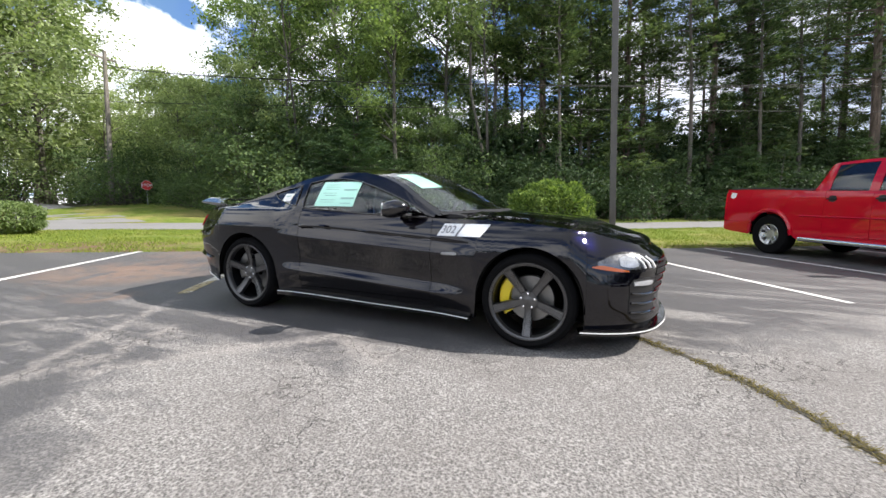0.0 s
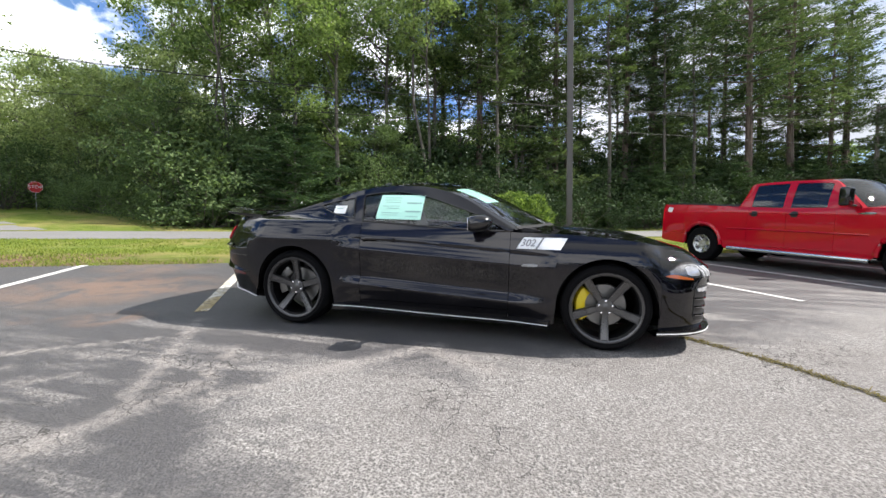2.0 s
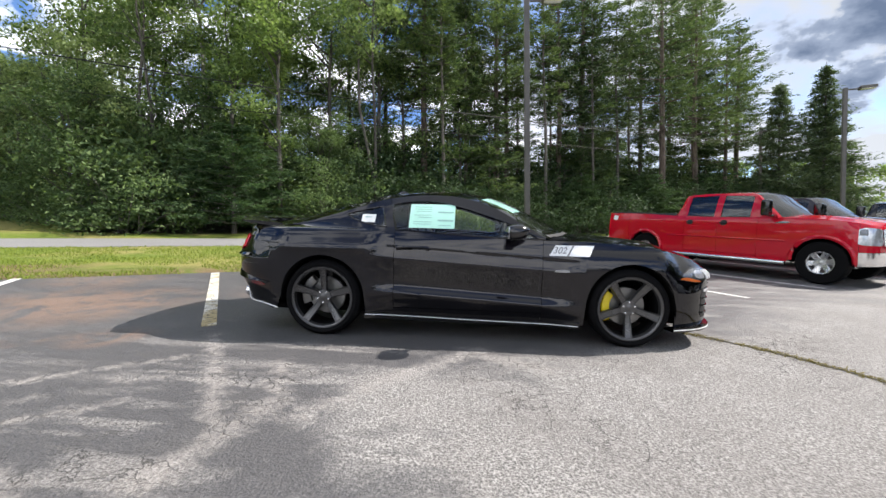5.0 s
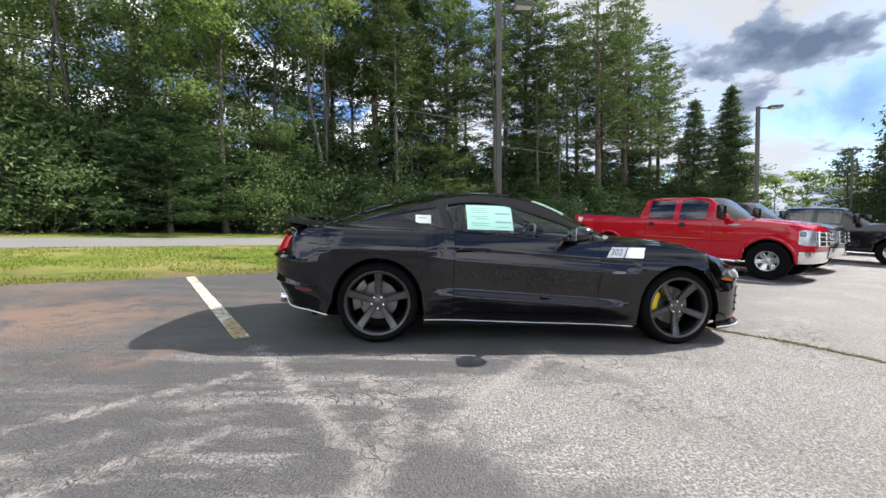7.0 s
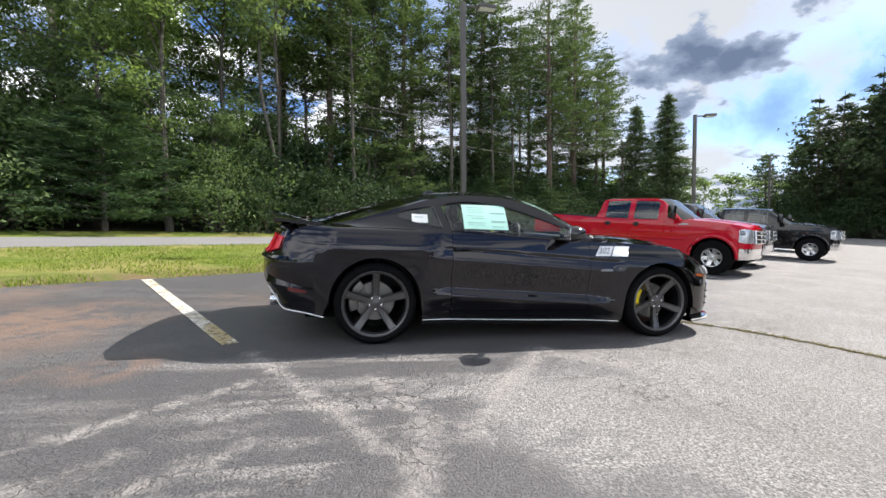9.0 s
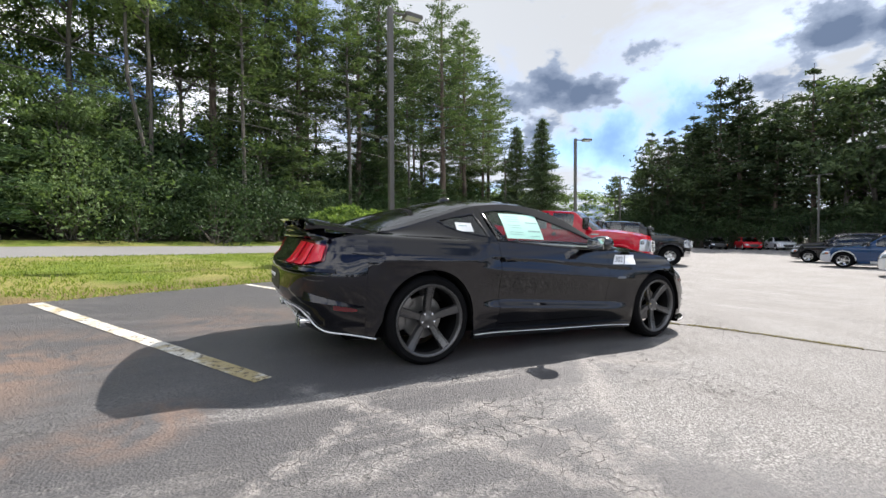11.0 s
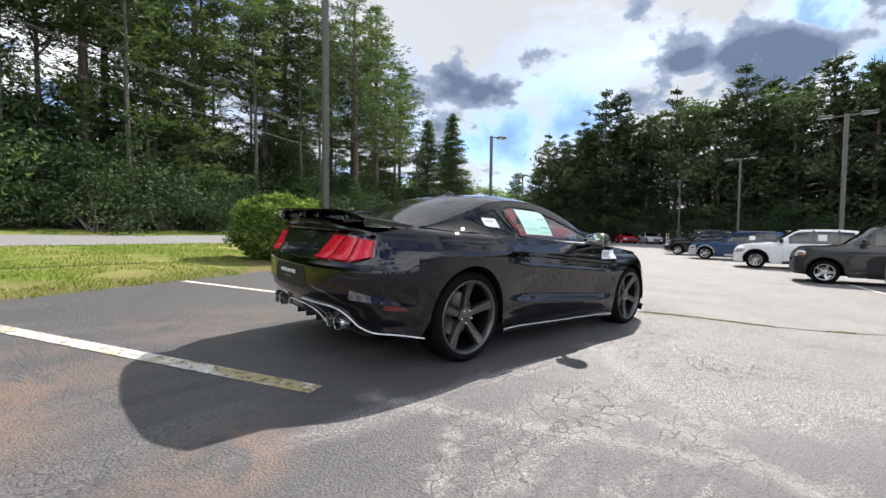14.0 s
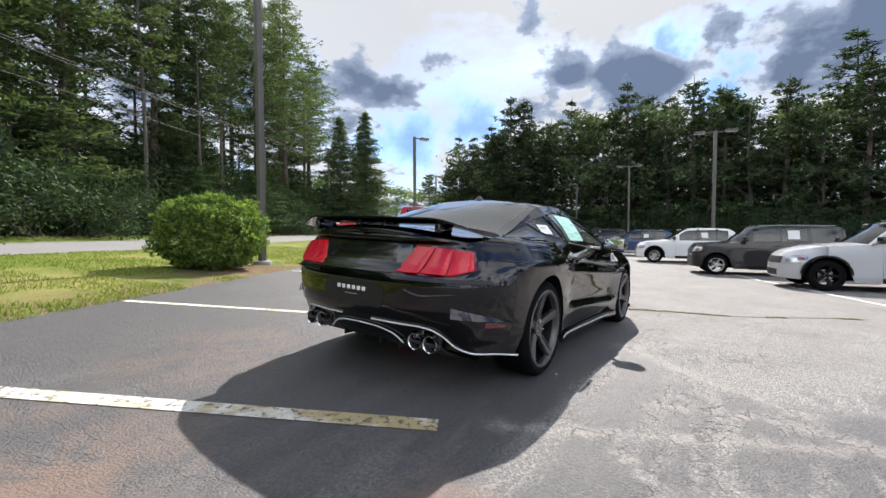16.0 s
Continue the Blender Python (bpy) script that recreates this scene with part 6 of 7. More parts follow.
    mount_wheels(car, [(x, y, R, "wheel") for x in (wb / 2, -wb / 2) for y in (-(w - tw / 2 - 0.015), w - tw / 2 - 0.015)],
                 lambda key: road_wheel(R, tw, R * (0.53 if pickup else 0.68), wheel_style, (rim, rim if pickup else M_RIM_DARK), 20, None, seg=28 if pickup else 22))
    return car, sh, cab


def by_wheel(x, y, wb, W, face):
    """The pose of a vehicle whose left front wheel stands at (x, y)."""
    x, y = x - wb / 2 * math.cos(face) + (W / 2 - 0.13) * math.sin(face), y - wb / 2 * math.sin(face) - (W / 2 - 0.13) * math.cos(face)
    return stand(0.8486 * x + 0.5291 * y, -0.5291 * x + 0.8486 * y, face)


def price_sheets(made, panes):
    """White price sheets inside the left side windows."""
    car, sh, cab = made
    for a, b, z0, z1 in panes:
        part("price_sheet", cab.strip(a, b, lambda x: z0, lambda x: z1, 1, 5, 4, 0.001, 0.004), M_PAPER, car, "white price sheet")


TO_LOT, TO_ROAD = math.atan2(-E_V.y, -E_V.x), math.atan2(E_V.y, E_V.x)
TRUCK = dict(wb=3.80, front=0.80, rear=1.28, W=2.03, H=1.90, R=0.42, clear=0.36, hood=(1.15, 1.30), belt=1.30, cowl=1.45, screen=0.62, tail_z=1.40, windows=((0.62, 0.0), (-0.14, -0.78)), pickup=-1.04, bumper=M_CHROME,
             chrome_nose=True, wheel_style=(6, 0.10, 0.12), round_nose=0.14)
ROW = "vehicles parked beside the coupe"
truck, t_sh, t_cab = street_vehicle("pickup_truck", "red crew-cab pickup truck with chrome bumper and grille", "pickup truck", stand(8.85, 1.635, TO_LOT), M_RED, group=ROW, **TRUCK)
for side in (-1, 1):
    part("side_moulding", t_sh.strip([(t_sh.s_of(1.30), 0.82), (t_sh.s_of(0), 0.83), (t_sh.s_of(-1.25), 0.84)], 0.004, side, 0.018), M_RED, truck)
    part("bedside_decal", t_sh.patch([(t_sh.s_of(-2.82), 1.20, 1.31), (t_sh.s_of(-2.89), 1.19, 1.32), (t_sh.s_of(-2.97), 1.22, 1.33)], 0.004, side, 5, 2, 0.002), M_PIN, truck, "white bedside decal")
    part("fender_vent", t_sh.patch([(t_sh.s_of(1.36), 1.190, 1.215), (t_sh.s_of(1.25), 1.18, 1.225), (t_sh.s_of(1.12), 1.19, 1.20)], 0.006, side, 6, 2), M_LAMP, truck)
street_vehicle("pickup_truck", "charcoal crew-cab pickup truck with chrome grille", "pickup truck", stand(11.9, 1.8, TO_LOT), M_CHARCOAL, group=ROW, **TRUCK)
street_vehicle("pickup_truck", "black crew-cab pickup truck with bright wheels", "pickup truck", stand(17.0, 0.5, TO_LOT), M_BLACK_CAR, group=ROW, **TRUCK)
SUV_WINDOWS = ((0.30, -0.42), (-0.50, -1.20), (-1.28, -1.85))
street_vehicle("suv", "white sport utility vehicle", "suv", stand(22.5, 0.6, TO_LOT), M_WHITE, group=ROW, windows=SUV_WINDOWS)
street_vehicle("suv", "silver sport utility vehicle", "suv", stand(27.5, 0.6, TO_LOT), M_SILVER, group=ROW, windows=SUV_WINDOWS)
FACING, ROW_FACE = "used cars in the facing row", radians(101)
street_vehicle("suv", "silver sport utility vehicle with black wheels and roof rails", "suv", by_wheel(9.2, -3.9, 2.86, 1.92, ROW_FACE), M_SILVER, group=FACING, windows=((0.28, -0.45), (-0.53, -1.25), (-1.33, -1.95)), wb=2.86, front=0.86, rear=1.05, W=1.92, H=1.72,
               R=0.37, hood=(0.90, 1.10), belt=1.12, round_nose=0.42, rack=True, rim=M_RIM_DARK, cladding=M_TRIM)
jeep = street_vehicle("suv", "boxy dark grey sport utility vehicle with roof rails", "suv", by_wheel(12.6, -1.6, 2.63, 1.76, ROW_FACE), M_CHARCOAL, group=FACING, windows=((0.30, -0.42), (-0.50, -1.12), (-1.20, -1.78)), wb=2.63, front=0.74, rear=0.90, W=1.76, H=1.68, R=0.345,
               hood=(1.00, 1.08), belt=1.12, screen=0.42, roof_end=0.22, rack=True, cladding=M_TRIM, bumper=M_TRIM, round_nose=0.10)
crossover = street_vehicle("suv", "white crossover with dark lower trim", "suv", by_wheel(17.7, 1.0, 2.67, 1.86, ROW_FACE), M_WHITE, group=FACING, windows=((0.30, -0.42), (-0.50, -1.15), (-1.22, -1.62)), wb=2.67, front=0.82, rear=0.93, W=1.86, H=1.64, R=0.35, roof_end=0.60,
               cladding=M_TRIM, wheel_style=(10, 0.035, 0.05))
wagon = street_vehicle("station_wagon", "dark blue wagon with silver lower trim", "car", by_wheel(22.5, 4.2, 2.67, 1.77, ROW_FACE), M_NAVY, group=FACING, windows=((0.30, -0.42), (-0.50, -1.15), (-1.22, -1.72)), wb=2.67, front=0.90, rear=1.05, W=1.77, H=1.57, R=0.34, hood=(0.80, 0.95),
               belt=0.98, roof_end=0.50, cladding=M_SILVER, bumper=M_SILVER, rack=True)
street_vehicle("hatchback", "small black hatchback in the row", "car", by_wheel(26.1, 6.8, 2.6, 1.76, ROW_FACE), M_BLACK_CAR, group=FACING, windows=((0.30, -0.42), (-0.50, -1.15)), wb=2.6, front=0.9, rear=0.75, W=1.76, H=1.50, R=0.32, hood=(0.78, 0.93), belt=0.96, roof_end=0.55)
street_vehicle("suv", "dark sport utility vehicle further down the row", "suv", by_wheel(30.4, 8.3, 2.7, 1.85, ROW_FACE), M_CHARCOAL, group=FACING, windows=SUV_WINDOWS)
price_sheets(jeep, ((-0.62, -0.92, 1.22, 1.50),))
price_sheets(crossover, ((-0.58, -0.84, 1.18, 1.42),))
price_sheets(wagon, ((-0.60, -0.86, 1.10, 1.32),))
ALONG_BACK = math.atan2(-E_U.y, -E_U.x)
END = "cars at the far end of the lot"
for (x, y), col, words in (((49.0, 24.0), M_BLACK_CAR, "small black sedan parked at the far end"), ((50.4, 21.2), M_RED2, "small red coupe parked at the far end"), ((51.4, 18.5), M_SILVER, "small silver sedan parked at the far end")):
    u, v = 0.8486 * x + 0.5291 * y, -0.5291 * x + 0.8486 * y
    street_vehicle("sedan", words, "car", stand(u, v, ALONG_BACK + 0.15), col, group=END, windows=((0.30, -0.42), (-0.50, -1.10)), wb=2.65, front=0.92, rear=1.0, W=1.78, H=1.43, R=0.32, hood=(0.72, 0.90), belt=0.92, roof_end=1.0)

# ---- plants ----
def leaf_quads(rng, centres, length, width, flat=0.0, droop=0.0, outward=None):
    """Small pointed leaves at the centres; flat: how level they lie."""
    n = len(centres)
    way = rng.normal(size=(n, 3))
    if outward is not None:
        way = way * 0.55 + outward
    way[:, 2] = way[:, 2] * (1 - flat) - droop
    way /= np.linalg.norm(way, axis=1)[:, None] + 1e-9
    other = rng.normal(size=(n, 3))
    other[:, 2] *= 1 - flat
    side = np.cross(way, other)
    side = np.cross(side, way) if flat == 0 else other - (other * way).sum(1)[:, None] * way
    side /= np.linalg.norm(side, axis=1)[:, None] + 1e-9
    L = (length * rng.uniform(0.6, 1.3, n))[:, None]
    W = (width * rng.uniform(0.6, 1.3, n))[:, None]
    a = centres - way * L * 0.5
    c = centres + way * L * 0.5
    return np.stack([a - side * W * 0.5, a + side * W * 0.5, c + side * W * rng.uniform(-0.4, 0.4, n)[:, None]], axis=1)


def trunk_shape(rng, height, r0, r1, lean=0.02, sides=8, steps=9, base=(0, 0, 0)):
    pts, x, y = [], base[0], base[1]
    for i in range(steps):
        f = i / (steps - 1)
        pts.append((x, y, base[2] + height * f))
        x += rng.normal() * lean * height / steps
        y += rng.normal() * lean * height / steps
    radii = [r0 * (1 - f) ** 0.8 + r1 + (0.35 * r0 * math.exp(-f * 25)) for f in np.linspace(0, 1, steps)]
    return pts, radii


def along(pts, f):
    i = min(int(f * (len(pts) - 1)), len(pts) - 2)
    g = f * (len(pts) - 1) - i
    return np.array(pts[i]) * (1 - g) + np.array(pts[i + 1]) * g


def pine_tree(seed, height, bare, reach, whorls=17, dense=1.0, r0=0.26, reps=6, needle=(0.34, 0.095)):
    """White pine: bare mast, level limbs in storeys, tufts of needles on their outer part."""
    rng = np.random.default_rng(seed)
    pts, radii = trunk_shape(rng, height, r0, 0.02)
    wood = [tube(pts, radii, 8)]
    tufts, outs = [], []
    for k in range(int(bare * 2.2)):
        f = rng.uniform(0.12, max(0.2, bare * 0.9))
        a = rng.uniform(0, 2 * math.pi)
        p = along(pts, f)
        ln = rng.uniform(0.6, 1.8)
        wood.append(tube([p, p + np.array([math.cos(a) * ln, math.sin(a) * ln, rng.uniform(-0.3, 0.2)])], [0.02, 0.006], 3, False))
    for k in range(whorls):
        f = bare + (0.985 - bare) * (k + rng.uniform(-0.3, 0.3)) / whorls
        f = min(max(f, bare * 0.9), 0.98)
        span_f = (f - bare) / (1 - bare)
        ln0 = reach * (0.55 + 0.75 * math.sin(math.pi * min(1, span_f * 0.75 + 0.18))) * (1 - span_f) ** 0.45
        limbs = int(rng.integers(3, 6))
        a0 = rng.uniform(0, 2 * math.pi)
        for j in range(limbs):
            a = a0 + 2 * math.pi * j / limbs + rng.normal() * 0.25
            ln = ln0 * rng.uniform(0.55, 1.15)
            rise = rng.uniform(-0.02, 0.22) + 0.25 * span_f
            p = along(pts, f)
            d = np.array([math.cos(a), math.sin(a), rise])
            tip = p + d * ln + np.array([0, 0, -0.06 * ln])
            wood.append(tube([p, p + d * ln * 0.5 - np.array([0, 0, 0.05 * ln]), tip], [0.022 + 0.012 * ln, 0.02, 0.006], 3, False))
            count = int(ln * 9 * dense) + 4
            for _ in range(count):
                g = rng.uniform(0.22, 1.05) ** 0.75
                c = p + d * ln * g + np.array([0, 0, -0.05 * ln * math.sin(math.pi * g)])
                spread = 0.16 * ln * (1.15 - 0.5 * g)
                c = c + np.array([rng.normal() * spread, rng.normal() * spread, rng.normal() * 0.10 + 0.03])
                tufts.append(c)
                outs.append(d * 0.9)
    tufts, outs = np.array(tufts), np.array(outs)
    cen = np.repeat(tufts, reps, axis=0) + rng.normal(size=(len(tufts) * reps, 3)) * np.array([0.17, 0.17, 0.06])
    return join(*wood), leaf_quads(rng, cen, needle[0], needle[1], 0.55, 0.0, np.repeat(outs, reps, axis=0))


def spruce_tree(seed, height, reach):
    """Narrow conifer, boughs to the ground, each storey shorter than the one below."""
    rng = np.random.default_rng(seed)
    pts, radii = trunk_shape(rng, height, 0.16, 0.015, 0.004)
    wood = [tube(pts, radii, 7)]
    tufts, outs = [], []
    for k in range(44):
        f = 0.04 + 0.94 * k / 44
        ln0 = reach * (1 - f) ** 0.85 + 0.12
        for j in range(7):
            a = rng.uniform(0, 2 * math.pi)
            ln = ln0 * rng.uniform(0.6, 1.15)
            p = along(pts, min(0.985, f + rng.uniform(-0.012, 0.012)))
            d = np.array([math.cos(a), math.sin(a), rng.uniform(-0.05, 0.25)])
            wood.append(tube([p, p + d * ln], [0.02, 0.006], 3, False))
            for _ in range(int(ln * 7) + 2):
                g = rng.uniform(0.05, 1.0) ** 0.8
                tufts.append(p + d * ln * g + np.array([rng.normal() * 0.15 * ln * (1.1 - 0.7 * g), rng.normal() * 0.15 * ln * (1.1 - 0.7 * g), -0.12 * g * ln + rng.normal() * 0.10]))
                outs.append(d)
    tufts, outs = np.array(tufts), np.array(outs)
    cen = np.repeat(tufts, 5, axis=0) + rng.normal(size=(len(tufts) * 5, 3)) * np.array([0.14, 0.14, 0.06])
    return join(*wood), leaf_quads(rng, cen, 0.34, 0.10, 0.4, 0.1, np.repeat(outs, 5, axis=0))


def leafy_tree(seed, height, bare, reach, leaves=8600, r0=0.16, leaf=0.215, stems=1):
    """Broad-leaved tree: forking trunk, limbs that climb, a crown of separate leafy boughs with gaps."""
    rng = np.random.default_rng(seed)
    wood, tips = [], []
    for s in range(stems):
        pts, radii = trunk_shape(rng, height * rng.uniform(0.85, 1.0), r0 / stems**0.5, 0.012, 0.05 if stems == 1 else 0.10)
        wood.append(tube(pts, radii, 7))
        for k in range(int(15 / stems) + 2):
            f = bare + (0.95 - bare) * rng.uniform(0, 1) ** 0.8
            a = rng.uniform(0, 2 * math.pi)
            g = (f - bare) / (1 - bare)
            ln = reach * (0.45 + 0.75 * math.sin(math.pi * min(1, 0.2 + 0.75 * g))) * rng.uniform(0.5, 1.1)
            p = along(pts, f)
            d = np.array([math.cos(a), math.sin(a), rng.uniform(0.35, 1.0)])
            end = p + d * ln
            wood.append(tube([p, p + d * ln * 0.5 + np.array([0, 0, 0.1 * ln]), end], [0.035 + 0.01 * ln, 0.025, 0.008], 4, False))
            for _ in range(4):
                q = p + d * ln * rng.uniform(0.4, 1.0)
                t = q + rng.normal(size=3) * np.array([0.5, 0.5, 0.35]) * ln * 0.45
                wood.append(tube([q, t], [0.014, 0.005], 3, False))
                tips.append((t, rng.uniform(0.35, 0.85) * (0.5 + 0.16 * reach)))
            tips.append((end, 0.8 * (0.5 + 0.16 * reach)))
    each = leaves // len(tips)
    cen = np.concatenate([t + rng.normal(size=(each, 3)) * np.array([r, r, r * 0.55]) * 0.75 for t, r in tips])
    return join(*wood), leaf_quads(rng, cen, leaf, leaf * 0.62, 0.25, 0.1)


def shrub(seed, height, reach, leaves=2600, leaf=0.20, lumps=16):
    """Undergrowth: many stems from the ground, leaf in uneven lumps down to the grass."""
    rng = np.random.default_rng(seed)
    wood, cen = [], []
    each = leaves // lumps
    for k in range(lumps):
        a, r = rng.uniform(0, 2 * math.pi), reach * rng.uniform(0, 1) ** 0.6
        z = height * rng.uniform(0.12, 0.9) * (1 - 0.45 * (r / reach) ** 2)
        c = np.array([r * math.cos(a), r * math.sin(a), z])
        foot = np.array([rng.normal() * 0.25, rng.normal() * 0.25, -0.1])
        wood.append(tube([foot, foot * 0.4 + c * 0.6 + np.array([0, 0, 0.1]), c], [0.035, 0.02, 0.006], 4, False))
        size = rng.uniform(0.45, 0.95) * (0.25 + 0.2 * reach)
        cen.append(c + rng.normal(size=(each, 3)) * np.array([size, size, size * 0.6]))
    cen = np.concatenate(cen)
    cen[:, 2] = np.abs(cen[:, 2]) + 0.03
    return join(*wood), leaf_quads(rng, cen, leaf, leaf * 0.6, 0.3, 0.12)


def low_pine(seed, height, reach):
    """Young pine in the open: limbs like shelves, the lowest the longest."""
    rng = np.random.default_rng(seed)
    pts, radii = trunk_shape(rng, height, 0.10, 0.012, 0.01)
    wood = [tube(pts, radii, 7)]
    tufts, outs = [], []
    for k in range(11):
        f = 0.10 + 0.88 * k / 11
        for j in range(6):
            a = 2 * math.pi * j / 6 + rng.uniform(-0.4, 0.4) + k
            ln = reach * (1.02 - f) ** 0.7 * rng.uniform(0.75, 1.15)
            p = along(pts, f)
            d = np.array([math.cos(a), math.sin(a), 0.10])
            wood.append(tube([p, p + d * ln], [0.03, 0.007], 3, False))
            for _ in range(int(ln * 12) + 3):
                g = rng.uniform(0.15, 1.03) ** 0.8
                tufts.append(p + d * ln * g + np.array([rng.normal() * 0.17 * ln * (1.1 - 0.6 * g), rng.normal() * 0.17 * ln * (1.1 - 0.6 * g), rng.normal() * 0.06]))
                outs.append(d)
    tufts, outs = np.array(tufts), np.array(outs)
    cen = np.repeat(tufts, 13, axis=0) + rng.normal(size=(len(tufts) * 13, 3)) * np.array([0.14, 0.14, 0.05])
    return join(*wood), leaf_quads(rng, cen, 0.24, 0.05, 0.6, 0.0, np.repeat(outs, 13, axis=0))


def plant(name, shape, wood_mat, leaf_mat, label, category, group, stem="trunk"):
    """The pattern of a plant, its foot at the origin; move it by its matrix."""
    wood, quads = shape
    ob = thing(name, label, category, group)
    part(stem, wood, wood_mat, ob)
    part("crown", quads_mesh(quads, leaf_mat), leaf_mat, ob)
    return ob


WOODS = "trees of the woods across the road"
PINES = [plant("pine_tree", pine_tree(11, 23, 0.40, 3.3), M_BARK_PINE, M_PINE, "tall white pine with a bare straight trunk and airy crown", "tree", WOODS),
         plant("pine_tree", pine_tree(12, 21, 0.30, 3.0), M_BARK_PINE, M_PINE, "tall white pine with level limbs in storeys", "tree", WOODS),
         plant("pine_tree", pine_tree(13, 25, 0.22, 3.6, 22), M_BARK_PINE, M_PINE, "full white pine with limbs far down its trunk", "tree", WOODS)]
LEAFY = [plant("leafy_tree", leafy_tree(21, 19, 0.35, 3.0), M_BARK, M_LEAF, "slender tall leafy tree with climbing limbs", "tree", WOODS),
         plant("leafy_tree", leafy_tree(22, 17, 0.28, 3.4), M_BARK, M_LEAF_DARK, "broad-leaved tree with dark green foliage", "tree", WOODS),
         plant("leafy_tree", leafy_tree(23, 20, 0.45, 2.6, 7000, 0.13, stems=2), M_BARK, M_LEAF, "twin-stemmed tall tree with light leaves high up", "tree", WOODS)]
SHRUBS = [plant("shrub", shrub(31, 4.2, 2.4, 2700, 0.17, 20), M_BARK, M_SHRUB_SHADED, "dense undergrowth shrub at the woods' edge, leaf colour darkened as in shade", "shrub", "undergrowth along the road"),
          plant("shrub", shrub(32, 3.0, 2.2, 2700, 0.155, 18), M_BARK, M_SHRUB_SHADED, "low leafy shrub at the woods' edge", "shrub", "undergrowth along the road"),
          plant("shrub", shrub(33, 5.6, 2.6, 2900, 0.185, 24), M_BARK, M_SHRUB_SHADED, "tall leafy sapling clump at the woods' edge", "shrub", "undergrowth along the road")]
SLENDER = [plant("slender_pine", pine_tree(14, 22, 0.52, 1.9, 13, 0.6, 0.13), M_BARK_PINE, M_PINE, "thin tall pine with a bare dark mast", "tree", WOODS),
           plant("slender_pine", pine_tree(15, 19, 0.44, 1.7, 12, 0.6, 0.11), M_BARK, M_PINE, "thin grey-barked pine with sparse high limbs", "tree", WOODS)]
CORNER = [plant("corner_shrub", shrub(34, 4.0, 2.4, 2700, 0.17, 20), M_BARK, M_EDGE_SUNLIT, "sunlit leafy shrub at the edge of the woods", "shrub", "sunlit shrubs along the road"),
          plant("corner_shrub", shrub(35, 5.2, 2.5, 2700, 0.18, 22), M_BARK, M_EDGE_SUNLIT, "tall sunlit sapling clump at the edge of the woods", "shrub", "sunlit shrubs along the road")]
used = set()


def put(pattern, x, y, scale=1.0, turn=0.0, lift=-0.12):
    """Stands a plant on the ground; the pattern itself is the first of its kind."""
    u, v = 0.8486 * x + 0.5291 * y, -0.5291 * x + 0.8486 * y
    way = (u + 0.3) / (v + 4.3)
    if scale > 0.68 and not (v > 26 and pattern.name.split(".")[0] in ("shrub", "corner_shrub")) and (15.5 < v < 22 and -0.80 < way < -0.29 or 22 <= v < 33 and -0.62 < way < -0.29):
        return None  # the open corner round the side road
    m = Matrix.Translation((x, y, ground_z(x, y) + lift)) @ Matrix.Rotation(turn, 4, "Z") @ Matrix.Diagonal((scale, scale, scale, 1))
    if pattern.name not in used:
        used.add(pattern.name)
        pattern.matrix_world = m
        return pattern
    made = copy_thing(pattern, Matrix.Identity(4))
    made.matrix_world = m
    return made


rng = np.random.default_rng(6)
# trees whose trunks stand out
put(PINES[0], -3.2, 24.1, 1.0, 0.4)
put(PINES[0], 2.0, 25.8, 0.95, 2.0)
put(PINES[1], 7.2, 29.4, 1.0, 0.7)
put(PINES[2], -2.4, 28.3, 0.95, 1.0)
put(LEAFY[1], -4.9, 25.8, 1.0, 2.1)
put(LEAFY[0], -0.2, 26.6, 1.0, 0.6)
BROAD = plant("pine_tree", pine_tree(16, 25, 0.34, 4.7, 14, 0.95, 0.30), M_BARK_PINE, M_PINE, "old white pine with a dark trunk and wide crown", "tree", WOODS)
for x, y, s in ((16.6, 32.4, 1.0), (21.0, 35.3, 0.95), (25.6, 38.6, 0.74)):
    put(BROAD, x, y, s, x)
pale = plant("leafy_tree", leafy_tree(24, 18, 0.42, 3.6, 9200, 0.24, stems=2), M_BARK_PALE, M_LEAF_DARK, "forked pale-barked tree with a dark crown", "tree", WOODS)
put(pale, -15.6, 19.0, 1.0, 1.9)
placed = [(-3.2, 24.1), (2.0, 25.8), (7.2, 29.4), (-2.4, 28.3), (-4.9, 25.8), (-0.2, 26.6), (-15.6, 19.0), (16.6, 32.4), (21.0, 35.3), (25.6, 38.6)]
for k in range(900):
    u = rng.uniform(-9.0, 51)
    v = 18.8 + (10 if u < 9 else 7 if u < 18 else 5.5) * rng.uniform(0, 1) ** 1.1
    x, y = xy(u, v)
    if any((x - a) ** 2 + (y - b) ** 2 < (2.9 if u < 7 else 2.25 if u < 25 else 2.9) ** 2 for a, b in placed):
        continue
    placed.append((x, y))
    near_pines = rng.uniform() < (0.62 if u > 10 else 0.40 if u > -3 else 0.0)
    kind = PINES[int(rng.integers(0, 3))] if near_pines else LEAFY[int(rng.integers(0, 3))]
    if -3 < u < 9 and kind in PINES:
        kind = PINES[2]
    if u > 9 and kind in LEAFY:
        kind = PINES[k % 2]
    if u > 9 and rng.uniform() < (0.55 if u < 18 else 0.72):
        kind = SLENDER[int(rng.integers(0, 2))]
    grow = rng.uniform(0.78, 1.08) * (1.0 if u < 38 else 1.08)
    put(kind, x, y, grow, rng.uniform(0, 6.28))
belt = []
